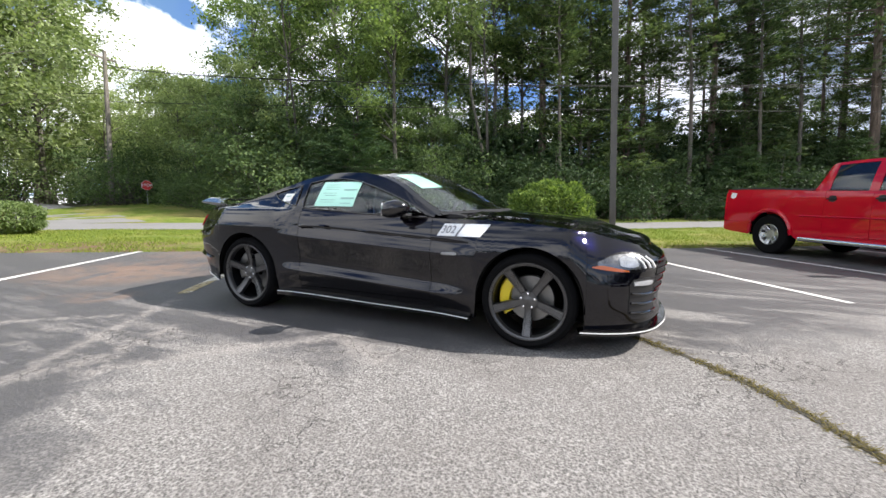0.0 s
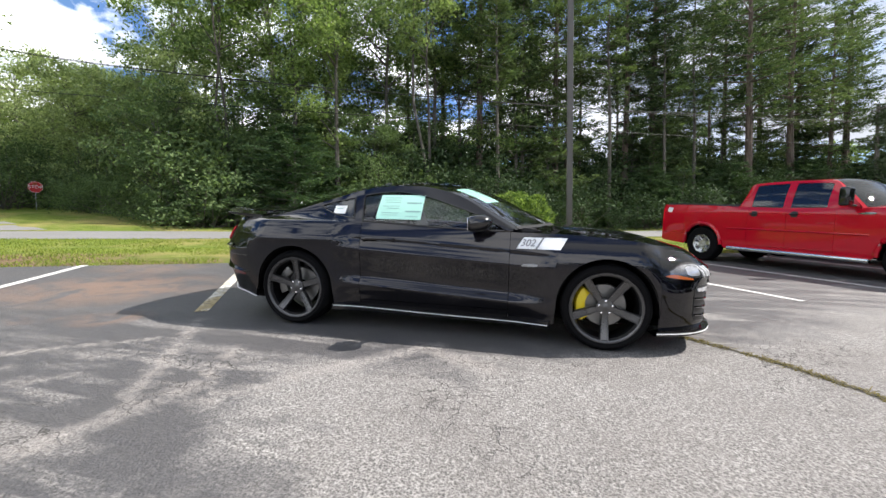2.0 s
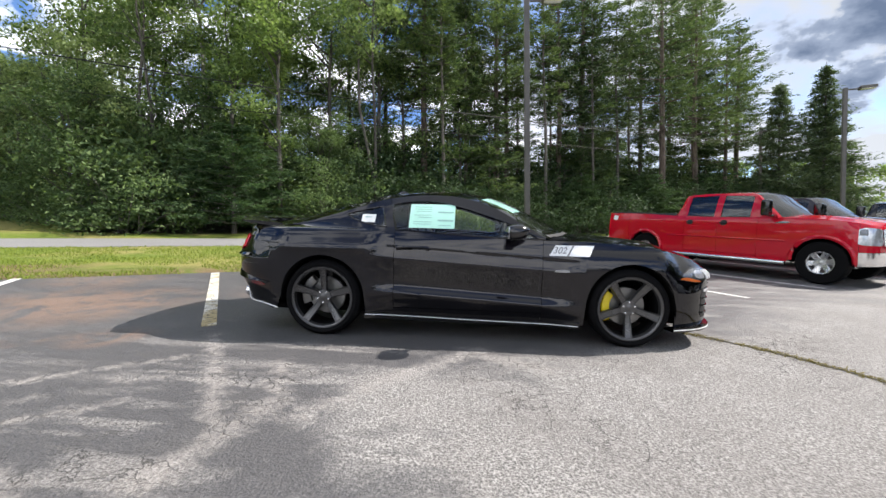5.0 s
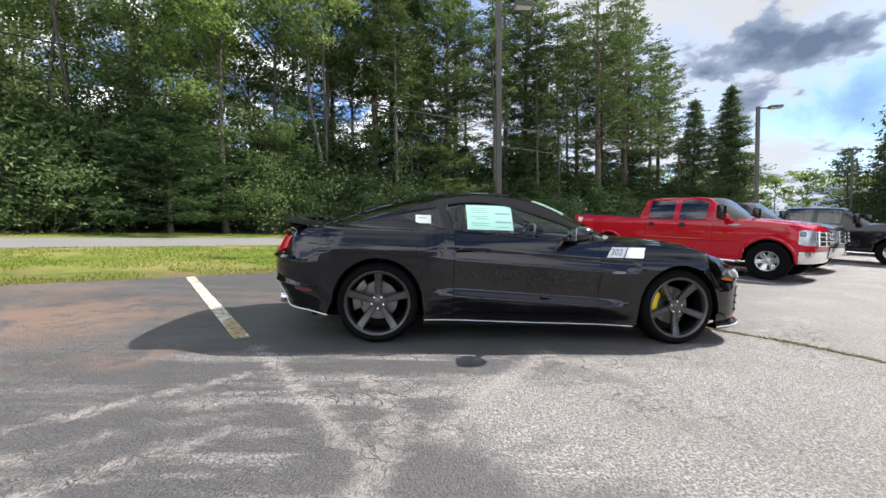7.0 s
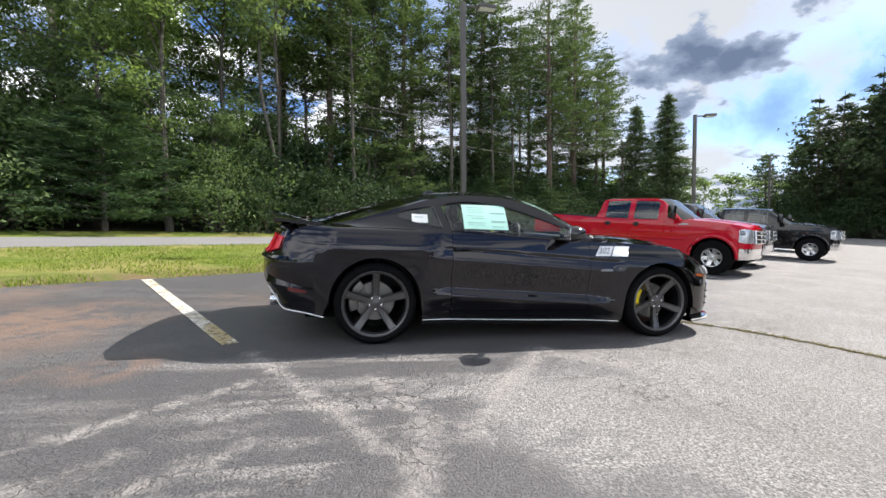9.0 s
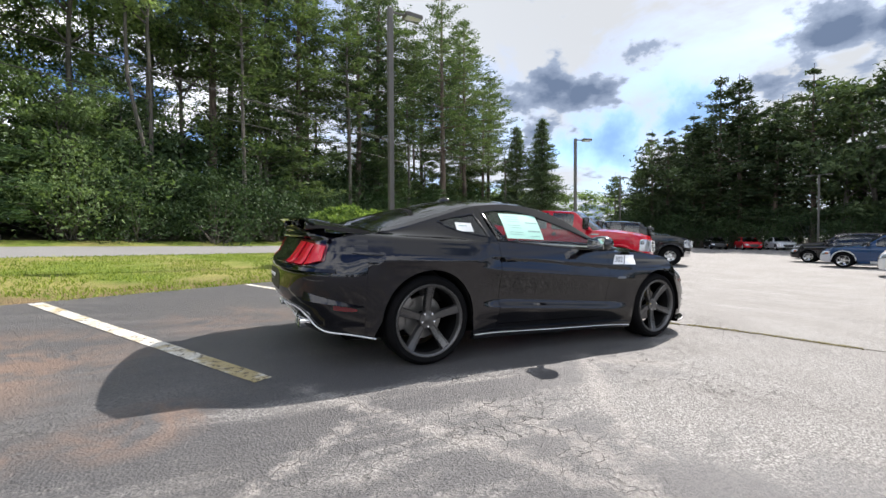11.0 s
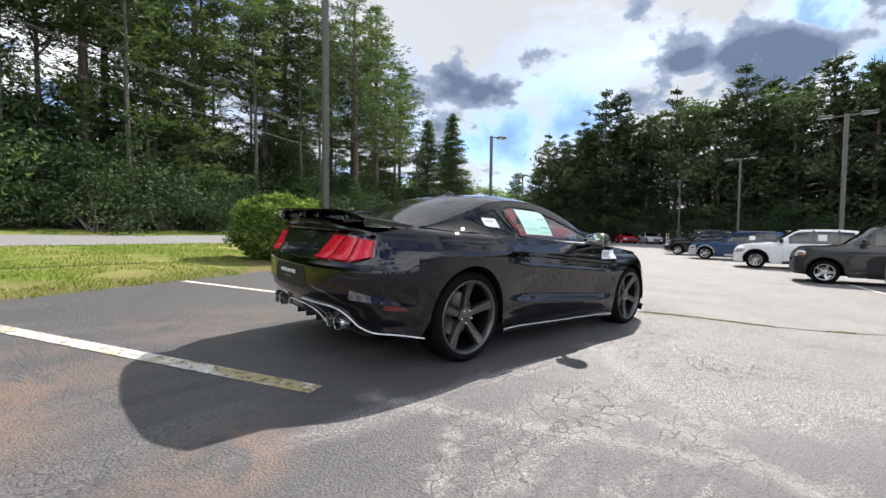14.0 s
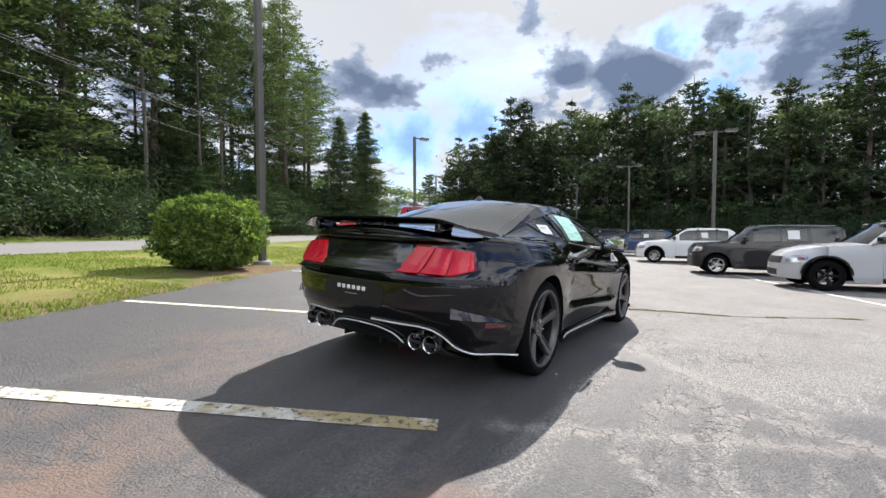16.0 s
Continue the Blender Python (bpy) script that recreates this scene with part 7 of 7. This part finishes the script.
# undergrowth in two ragged rows
for row_v, step, size in ((17.9, 2.0, 0.95), (20.2, 2.3, 1.25), (23.5, 2.8, 1.4), (28.0, 3.6, 1.2)):
    u = -10.0
    while u < 52:
        u += step * rng.uniform(0.7, 1.4)
        x, y = xy(u, row_v + rng.normal() * 0.5)
        if row_v < 23 and abs(u + 1.95) < 2.8:
            continue
        kind = int(rng.integers(0, 3))
        # sunlit tone up to u = 3, shaded tone beyond, both painted into the leaves
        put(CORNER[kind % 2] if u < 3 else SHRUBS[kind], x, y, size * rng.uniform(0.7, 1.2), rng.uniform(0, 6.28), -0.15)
# saplings fill the dark middle storey
for row_v, step, size in ((25.5, 4.2, 1.6), (30.5, 4.6, 1.6)):
    u = -10.0
    while u < 54:
        u += step * rng.uniform(0.7, 1.4)
        x, y = xy(u, row_v + rng.normal() * 0.8)
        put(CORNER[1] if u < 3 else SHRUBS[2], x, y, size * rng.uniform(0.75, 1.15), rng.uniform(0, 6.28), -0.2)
# a lower belt of trees behind closes the view between the trunks
for k in range(15):
    u = -6 + 4.1 * k + rng.uniform(-1.2, 1.2)
    belt.append((u, 38 + rng.uniform(-3, 5), rng.uniform(0.5, 0.72) * (1.0 if u < 24 else 1.3)))
# half-grown pines stand between the masts
HALF_GROWN = plant("young_pine", pine_tree(17, 9.5, 0.07, 2.7, 14, 0.9, 0.12), M_BARK, M_PINE, "half-grown pine with limbs low down among the masts", "tree", WOODS)
for k in range(15):
    u, v = 11.5 + 2.6 * k + rng.uniform(-0.8, 0.8), 20.2 + rng.uniform(0, 4.5)
    put(HALF_GROWN, *xy(u, v), rng.uniform(0.7, 1.1), k * 1.9)
# young pines at the edge of the woods
YOUNG = plant("young_pine", low_pine(41, 5.8, 4.0), M_BARK, foliage("young pine needles", (0.028, 0.060, 0.030), (0.120, 0.185, 0.080), through=0.25), "young pine with long shelf-like limbs at the woods' edge", "tree", WOODS)
for u, v, s in ((-1.95, 18.7, 0.98), (-6.4, 18.6, 0.5), (21.5, 18.6, 0.8), (29.0, 18.4, 0.9), (37.0, 18.2, 1.0), (43.5, 18.0, 1.0)):
    x, y = xy(u, v)
    put(YOUNG, x, y, s, u)
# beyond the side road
DENSE = [plant("maple_tree", leafy_tree(25, 15, 0.10, 4.2, 6600, 0.2, 0.27), M_BARK, M_MAPLE_SUNLIT, "full leafy maple with boughs to the ground", "tree", WOODS),
         plant("maple_tree", leafy_tree(26, 13, 0.08, 3.8, 6600, 0.18, 0.26), M_BARK, M_MAPLE_SUNLIT, "full green maple beyond the side road", "tree", WOODS)]
YOUNG_MAPLE = [plant("sapling", leafy_tree(27, 14, 0.06, 4.0, 9000, 0.14, 0.25, 2), M_BARK, M_EDGE_SUNLIT, "bushy sapling with leaf down to the verge", "tree", WOODS),
               plant("sapling", leafy_tree(28, 12, 0.05, 3.8, 9000, 0.13, 0.24, 2), M_BARK, M_EDGE_SUNLIT, "slender bushy sapling at the edge of the woods", "tree", WOODS)]
# saplings with leaf to the ground along the sunny edge
for u, v, k, s in ((-8.6, 20.6, 0, 0.50), (-5.6, 21.4, 1, 0.56), (-3.2, 22.6, 0, 0.58), (0.8, 21.8, 1, 0.55), (2.6, 20.2, 0, 0.46), (5.0, 21.5, 1, 0.56)):
    put(YOUNG_MAPLE[k], *xy(u, v), s, u * 2.3)
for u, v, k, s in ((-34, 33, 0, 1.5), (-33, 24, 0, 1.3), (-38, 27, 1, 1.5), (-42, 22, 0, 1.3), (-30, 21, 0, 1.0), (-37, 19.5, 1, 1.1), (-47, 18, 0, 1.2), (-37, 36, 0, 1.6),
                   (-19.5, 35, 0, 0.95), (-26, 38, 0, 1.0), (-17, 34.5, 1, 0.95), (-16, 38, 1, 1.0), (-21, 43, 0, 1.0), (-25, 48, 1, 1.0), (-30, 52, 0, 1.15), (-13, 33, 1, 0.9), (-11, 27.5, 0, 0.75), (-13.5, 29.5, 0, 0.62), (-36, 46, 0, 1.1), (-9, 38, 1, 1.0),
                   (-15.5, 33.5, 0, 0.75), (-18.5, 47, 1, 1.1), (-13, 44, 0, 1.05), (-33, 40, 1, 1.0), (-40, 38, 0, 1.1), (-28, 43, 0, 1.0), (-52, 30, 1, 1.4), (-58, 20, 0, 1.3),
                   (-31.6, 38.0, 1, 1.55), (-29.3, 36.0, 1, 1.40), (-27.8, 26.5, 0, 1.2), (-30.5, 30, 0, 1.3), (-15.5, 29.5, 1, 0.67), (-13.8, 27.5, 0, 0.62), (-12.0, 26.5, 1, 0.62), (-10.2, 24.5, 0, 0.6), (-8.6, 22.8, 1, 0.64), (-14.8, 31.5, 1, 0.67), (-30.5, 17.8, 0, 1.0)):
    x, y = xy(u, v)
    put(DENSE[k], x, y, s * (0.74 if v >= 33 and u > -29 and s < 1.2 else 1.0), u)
for u, v, s in ((-27, 35, 1.0), (-24.5, 34.2, 0.9), (-22, 34, 0.9), (-19.5, 34, 0.8), (-17.5, 33.6, 0.8), (-15.5, 33.5, 0.8), (-17.5, 31, 1.1), (-28.5, 23.5, 0.9), (-30, 24, 1.0), (-33, 21, 1.0), (-10.6, 19.0, 0.7), (-20, 38, 1.3), (-25, 35, 1.2),
                (-30, 29, 1.2), (-18.5, 42, 1.4), (-23, 44, 1.4), (-13, 26.5, 0.9), (-15, 30, 1.0), (-27.5, 24.5, 0.9), (-26.4, 22.6, 0.8), (-25.2, 20.6, 0.7), (-17.9, 26.0, 0.9), (-18.6, 28.5, 1.0), (-31, 18.5, 1.0), (-34, 17.5, 1.0)):
    x, y = xy(u, v)
    put(CORNER[int(rng.integers(0, 2))], x, y, s, u * 1.7, -0.15)
for k in range(16):
    u, v = -48 + 2.9 * k, 49 + 4 * math.sin(k * 1.7)
    put(CORNER[k % 2], *xy(u, v), 1.7 + 0.4 * math.sin(k * 2.9), k)
for u, v, s in ((-12.6, 26.2, 0.85), (-11.0, 24.6, 0.67), (-9.6, 22.6, 0.66), (-14.2, 27.6, 0.8), (-8.2, 20.6, 0.66), (-16.0, 29.6, 0.8), (-17.5, 32.0, 0.9), (-10.2, 22.0, 0.6), (-12.0, 24.4, 0.6), (-13.2, 25.0, 0.66), (-12.2, 23.4, 0.6), (-14.4, 26.6, 0.66), (-10.8, 22.6, 0.66), (-9.2, 20.8, 0.66), (-11.4, 22.4, 0.55), (-8.0, 19.6, 0.6), (-18.8, 31.5, 0.9), (-20.5, 33.5, 1.0)):
    put(CORNER[int(10 * s) % 2], *xy(u, v), s, u, -0.1)
# spruces past the end of the woods
SPRUCE = plant("spruce_tree", spruce_tree(51, 14.5, 4.3), M_BARK, foliage("spruce needles", (0.045, 0.078, 0.046), (0.175, 0.225, 0.120), through=0.3), "pointed spruce standing free past the woods", "tree", "spruces past the woods")
for x, y, s in ((33.5, 36.8, 1.12), (30.0, 37.6, 1.02), (37.5, 42, 0.95)):
    put(SPRUCE, x, y, s, x)
# the wood that closes the far side of the lot
FAR = "trees behind the far end of the lot"
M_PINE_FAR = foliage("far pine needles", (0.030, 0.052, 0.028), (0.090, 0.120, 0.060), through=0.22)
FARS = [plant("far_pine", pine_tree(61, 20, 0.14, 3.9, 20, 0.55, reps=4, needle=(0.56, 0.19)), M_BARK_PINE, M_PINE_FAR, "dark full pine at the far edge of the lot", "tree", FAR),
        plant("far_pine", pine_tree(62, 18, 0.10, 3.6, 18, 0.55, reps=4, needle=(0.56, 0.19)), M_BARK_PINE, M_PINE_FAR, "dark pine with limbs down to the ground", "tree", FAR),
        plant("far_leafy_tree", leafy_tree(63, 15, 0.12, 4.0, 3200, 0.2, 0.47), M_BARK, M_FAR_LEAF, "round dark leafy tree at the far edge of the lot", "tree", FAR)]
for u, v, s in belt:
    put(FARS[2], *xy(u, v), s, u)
# rows 7 to 11 are added unseen trees, kept low so the paint reflects sky
edge = keyed([(0, 63, 6.5, 0.70), (1, 61, -1, 0.95), (2, 60, -7, 1.15), (3, 55, -17, 1.12), (4, 49, -25, 1.08), (5, 41, -32, 1.08), (6, 31, -38, 0.9), (7, 18, -44, 0.5), (8, 2, -46, 0.38), (9, -16, -46, 0.38), (10, -34, -40, 0.42), (11, -50, -26, 0.5)])
for depth, step in ((0, 0.27), (4.5, 0.30), (10, 0.42)):
    p = 0.0
    while p < 11:
        u, v, s = edge(p)
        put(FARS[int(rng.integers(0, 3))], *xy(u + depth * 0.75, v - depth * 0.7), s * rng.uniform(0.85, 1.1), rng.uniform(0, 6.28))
        p += step * rng.uniform(0.8, 1.2)
p = 0.0
while p < 7:
    u, v, s = edge(p)
    put(SHRUBS[int(rng.integers(0, 2)) * 2], *xy(u - 1.5 + rng.normal(), v + 1.5), 1.15 * rng.uniform(0.8, 1.3), p * 9)
    put(SHRUBS[2], *xy(u + 5 + rng.normal(), v - 4), 1.6 * rng.uniform(0.8, 1.3), p * 7)
    p += 0.22
# low woods on the horizon
DISTANT = plant("distant_tree", leafy_tree(64, 15, 0.05, 4.6, 1100, 0.2, 0.85), M_BARK, M_LEAF_DARK, "hazy green tree on the horizon", "tree", "woods on the horizon")
for k in range(80):
    a = radians(24 + 200 * k / 79)
    r = (135 if k < 28 else 88) + 16 * math.sin(k * 2.3)
    put(DISTANT, -4 + r * math.cos(a), -2 + r * math.sin(a), rng.uniform(0.75, 1.1), k)


# the clipped bush by the lot and the small one further along
def round_bush(seed, wide, high, leaves, leaf):
    rng = np.random.default_rng(seed)
    wood = [tube([(rng.normal() * 0.1, rng.normal() * 0.1, -0.1), (0.5 * wide * math.cos(a) * 0.5, 0.5 * wide * math.sin(a) * 0.5, high * 0.5), (0.42 * wide * math.cos(a), 0.42 * wide * math.sin(a), high * rng.uniform(0.5, 0.85))],
                 [0.03, 0.02, 0.006], 4, False) for a in np.linspace(0, 6.28, 18)]
    d = rng.normal(size=(leaves, 3))
    d /= np.linalg.norm(d, axis=1)[:, None]
    bumps = np.array([1 + 0.16 * noise.noise((2.2 * a, 2.2 * b, 2.2 * c)) + 0.13 * noise.noise((5 * a, 5 * b, 5 * c)) + 0.07 * noise.noise((13 * a, 13 * b, 13 * c)) for a, b, c in d])
    r = bumps * rng.uniform(0, 1, leaves) ** 0.16
    cen = np.stack([d[:, 0] * wide / 2 * r, d[:, 1] * wide / 2 * r, high * 0.5 + np.sign(d[:, 2]) * np.abs(d[:, 2]) ** 0.8 * high * 0.5 * r], axis=1)
    cen[:, 2] = np.maximum(cen[:, 2], 0.06)
    return join(*wood), leaf_quads(rng, cen, leaf, leaf * 0.55, 0.0, -0.1, d * 0.6)


bush = plant("clipped_bush", round_bush(71, 2.15, 1.62, 17000, 0.10), M_BARK, M_HEDGE, "round bright green bush on the lawn by the lot", "bush", "")
put(bush, 0.2, 7.15, 1.0, 0.3, 0.0)
bush2 = plant("small_bush", round_bush(72, 1.3, 0.85, 6000, 0.08), M_BARK, M_LEAF, "small green bush beside the lot", "bush", "")
put(bush2, *xy(-11.0, 9.2), 1.15, 0.3, 0.0)
bush3 = plant("red_bush", round_bush(73, 1.2, 0.95, 6000, 0.07), M_BARK, M_HEDGE_RED, "low bush with reddish leaves beside the lot", "bush", "")
put(bush3, *xy(-11.85, 9.0), 1.15, 0.3, 0.0)


def grass_blades():
    rng = np.random.default_rng(81)
    n = 60000
    u, v = rng.uniform(-14, 14, n), 4.62 + 6.6 * rng.uniform(0, 1, n) ** 1.4
    keep = np.array([noise.noise((a * 0.8, b * 0.8, 5)) > -0.05 - 0.25 * min(1, (b - 4.6) / 1.5) and (a - 4.1) ** 2 * 0.3 + (b - 5.4) ** 2 * 0.8 > 0.9 + 0.5 * noise.noise((a * 3, b * 3, 9)) for a, b in zip(u, v)])
    u, v = u[keep], v[keep]
    base = np.array([on_ground(a, b, lawn_up(a, b) - 0.005) for a, b in zip(u, v)])
    n = len(base)
    a = rng.uniform(0, 6.28, n)
    w = np.stack([np.cos(a), np.sin(a), np.zeros(n)], axis=1) * 0.008
    h = rng.uniform(0.02, 0.06, n)
    lean = rng.normal(size=(n, 3)) * 0.025
    lean[:, 2] = h
    return np.stack([base - w, base + w, base + lean + w * 0.3, base + lean - w * 0.3], axis=1)


tagged(part("grass_blades", quads_mesh(grass_blades(), M_GRASS), M_GRASS, None), "short sunlit blades of grass on the lawn", "grass", kind="stuff")


def seam_weeds():
    """Dry weeds in the seam that runs out from under the coupe's nose."""
    rng = np.random.default_rng(82)
    n = 3000
    f = rng.uniform(0, 1, n)
    u, v = 1.62 + 0.10 * np.sin(f * 9) + 0.30 * f + rng.normal(size=n) * 0.025, -1.35 - 4.3 * f
    keep = np.array([noise.noise((b * 2.5, 3, 1)) > 0.10 - 0.45 * (ff < 0.45) for b, ff in zip(v, f)])
    u, v = u[keep], v[keep]
    base = np.array([on_ground(a, b) for a, b in zip(u, v)])
    n = len(base)
    a = rng.uniform(0, 6.28, n)
    w = np.stack([np.cos(a), np.sin(a), np.zeros(n)], axis=1) * 0.005
    lean = rng.normal(size=(n, 3)) * 0.03
    lean[:, 2] = rng.uniform(0.004, 0.018, n)
    return np.stack([base - w, base + w, base + lean + w * 0.3, base + lean - w * 0.3], axis=1)


tagged(part("seam_weeds", quads_mesh(seam_weeds(), M_WEED), M_WEED, None), "dry yellow weeds growing in a seam of the asphalt", "weeds", kind="stuff")
seam = [[on_ground(1.62 + 0.10 * math.sin(f * 9) + 0.30 * f + k, -1.35 - 4.3 * f, 0.004) for k in (-0.022, 0.022)] for f in np.linspace(0, 1, 40)]
tagged(part("seam", grid(seam), plain("seam dirt", (0.05, 0.045, 0.03), 0.95, vary=0.5, scale=20, bump_mm=3), None), "dirt-filled seam in the asphalt", "seam", kind="structure")

# ---- poles, lamps, wires and signs ----
def lamp_post(x, y, height, face, heads=(1,), radius=0.075):
    """Square lot-lighting post on a concrete foot, with shoebox heads on short arms."""
    post = thing("lamp_post", "bronze lot-lighting post with a flat shoebox head", "lamp post", "lot lights", at=Matrix.Translation((x, y, ground_z(x, y))) @ Matrix.Rotation(face, 4, "Z"))
    part("base", lathe([(0.001, 0.12), (0.20, 0.12), (0.22, 0.10), (0.23, -0.1)], 20, "z"), plain("concrete foot", (0.36, 0.35, 0.33), 0.9, bump_mm=2), post)
    part("pole", box((radius * 2, radius * 2, height - 0.1), (0, 0, 0.05 + height / 2), 0.012), M_POLE, post)
    for s in heads:
        part("arm", box((0.45, 0.05, 0.06), (s * 0.28, 0, height - 0.08), 0.01), M_POLE, post)
        head = part("head", box((0.56, 0.34, 0.13), (s * 0.74, 0, height - 0.06), 0.03), M_POLE, post)
        part("lens", box((0.50, 0.30, 0.02), (s * 0.74, 0, height - 0.13), 0.006), M_LENS, head)
    return post


ALONG = math.atan2(E_U.y, E_U.x)
lamp_post(1.68, 7.72, 7.55, ALONG - 0.5)
lamp_post(16.4, 14.7, 7.05, ALONG - 0.9)
lamp_post(34.6, 5.43, 7.2, ALONG + 1.2, (1, -1), 0.075)
lamp_post(23.05, -1.16, 7.0, ALONG + 1.2, (1, -1), 0.08)
lamp_post(49.4, 14.55, 7.6, ALONG + 1.2, (1, -1), 0.08)
lamp_post(41.0, 31.0, 8.5, ALONG - 0.6)


def utility_pole(x, y, height):
    pole = thing("utility_pole", "weathered grey wooden utility pole carrying cables", "utility pole", "cable poles", at=Matrix.Translation((x, y, ground_z(x, y) - 0.3)))
    part("pole", tube([(0, 0, 0), (0.05, 0.02, height * 0.5), (0.02, 0.06, height)], [0.17, 0.15, 0.11], 12), M_WOODPOLE, pole)
    part("crossarm", box((0.1, 1.6, 0.11), (0, 0, height - 0.5), 0.01), M_WOODPOLE, pole)
    for k in (-0.7, 0.0, 0.7):
        part("insulator", box((0.06, 0.06, 0.14), (0, k, height - 0.37), 0.02), M_GALV, pole)
    return pole


UP = Vector((-30.6, 13.0, 0))
utility_pole(UP.x, UP.y, 10.7)
utility_pole(*xy(44.0, 17.0), 10.5)
utility_pole(62, 48, 11.0)
for z0, z1, z2, off in ((11.9, 7.9, 9.6, 0.0), (9.4, 6.8, 7.6, 0.35), (11.9, 8.2, 9.6, 0.9)):
    a, b = Vector((UP.x, UP.y, z0)), Vector((*xy(44, 17.0 + off), z2))
    mid = Vector((*xy(2.0, 17.0 + off), z1))
    pts = []
    for f in [k / 39 for k in range(40)]:
        pts.append(a * (1 - f) * (1 - 2 * f) + mid * 4 * f * (1 - f) + b * f * (2 * f - 1))
    tagged(part("overhead_cable", tube(pts, 0.016, 5), M_WIRE, None), "thin black cable sagging along the road", "cable", "overhead cables")
for z in (6.3, 5.6, 9.9):
    a, b = Vector((UP.x, UP.y, z)), Vector((-62, -6, z + 0.5))
    tagged(part("overhead_cable", tube([a.lerp(b, f) - Vector((0, 0, 2.2 * f * (1 - f))) for f in [k / 19 for k in range(20)]], 0.016, 5), M_WIRE, None), "thin black cable sagging across the side road", "cable", "overhead cables")


def stop_sign(x, y, face):
    sign = thing("road_sign", "red octagonal road sign on a galvanised post", "road sign", at=Matrix.Translation((x, y, ground_z(x, y))) @ Matrix.Rotation(face, 4, "Z"))
    part("post", box((0.05, 0.04, 1.9), (0.03, 0, 0.75), 0.005), M_GALV, sign)
    outline = [(0.34 * math.cos(radians(22.5 + 45 * k)), 0.34 * math.sin(radians(22.5 + 45 * k))) for k in range(8)]
    m = Matrix.Translation((0, 0, 1.32)) @ Matrix(((0, 0, -1, 0), (-1, 0, 0, 0), (0, 1, 0, 0), (0, 0, 0, 1)))
    plate = part("plate", prism(outline, 0.006, m), M_STOP, sign)
    word = text_mesh("STOP", 0.25, 0.002)
    for v in word.vertices:
        v.co = (-0.010 - v.co.z, -v.co.x, 1.32 + v.co.y)
    part("legend", word, M_PIN, plate, "white word on the sign")
    ring = [(0.318 * math.cos(radians(22.5 + 45 * k)), 0.318 * math.sin(radians(22.5 + 45 * k))) for k in range(9)]
    part("border", tube([(-0.008, -a, 1.32 + b) for a, b in ring], 0.008, 4, False), M_PIN, plate)
    return sign


stop_sign(-27.5, 13.5, math.atan2(17.3, -29.5))
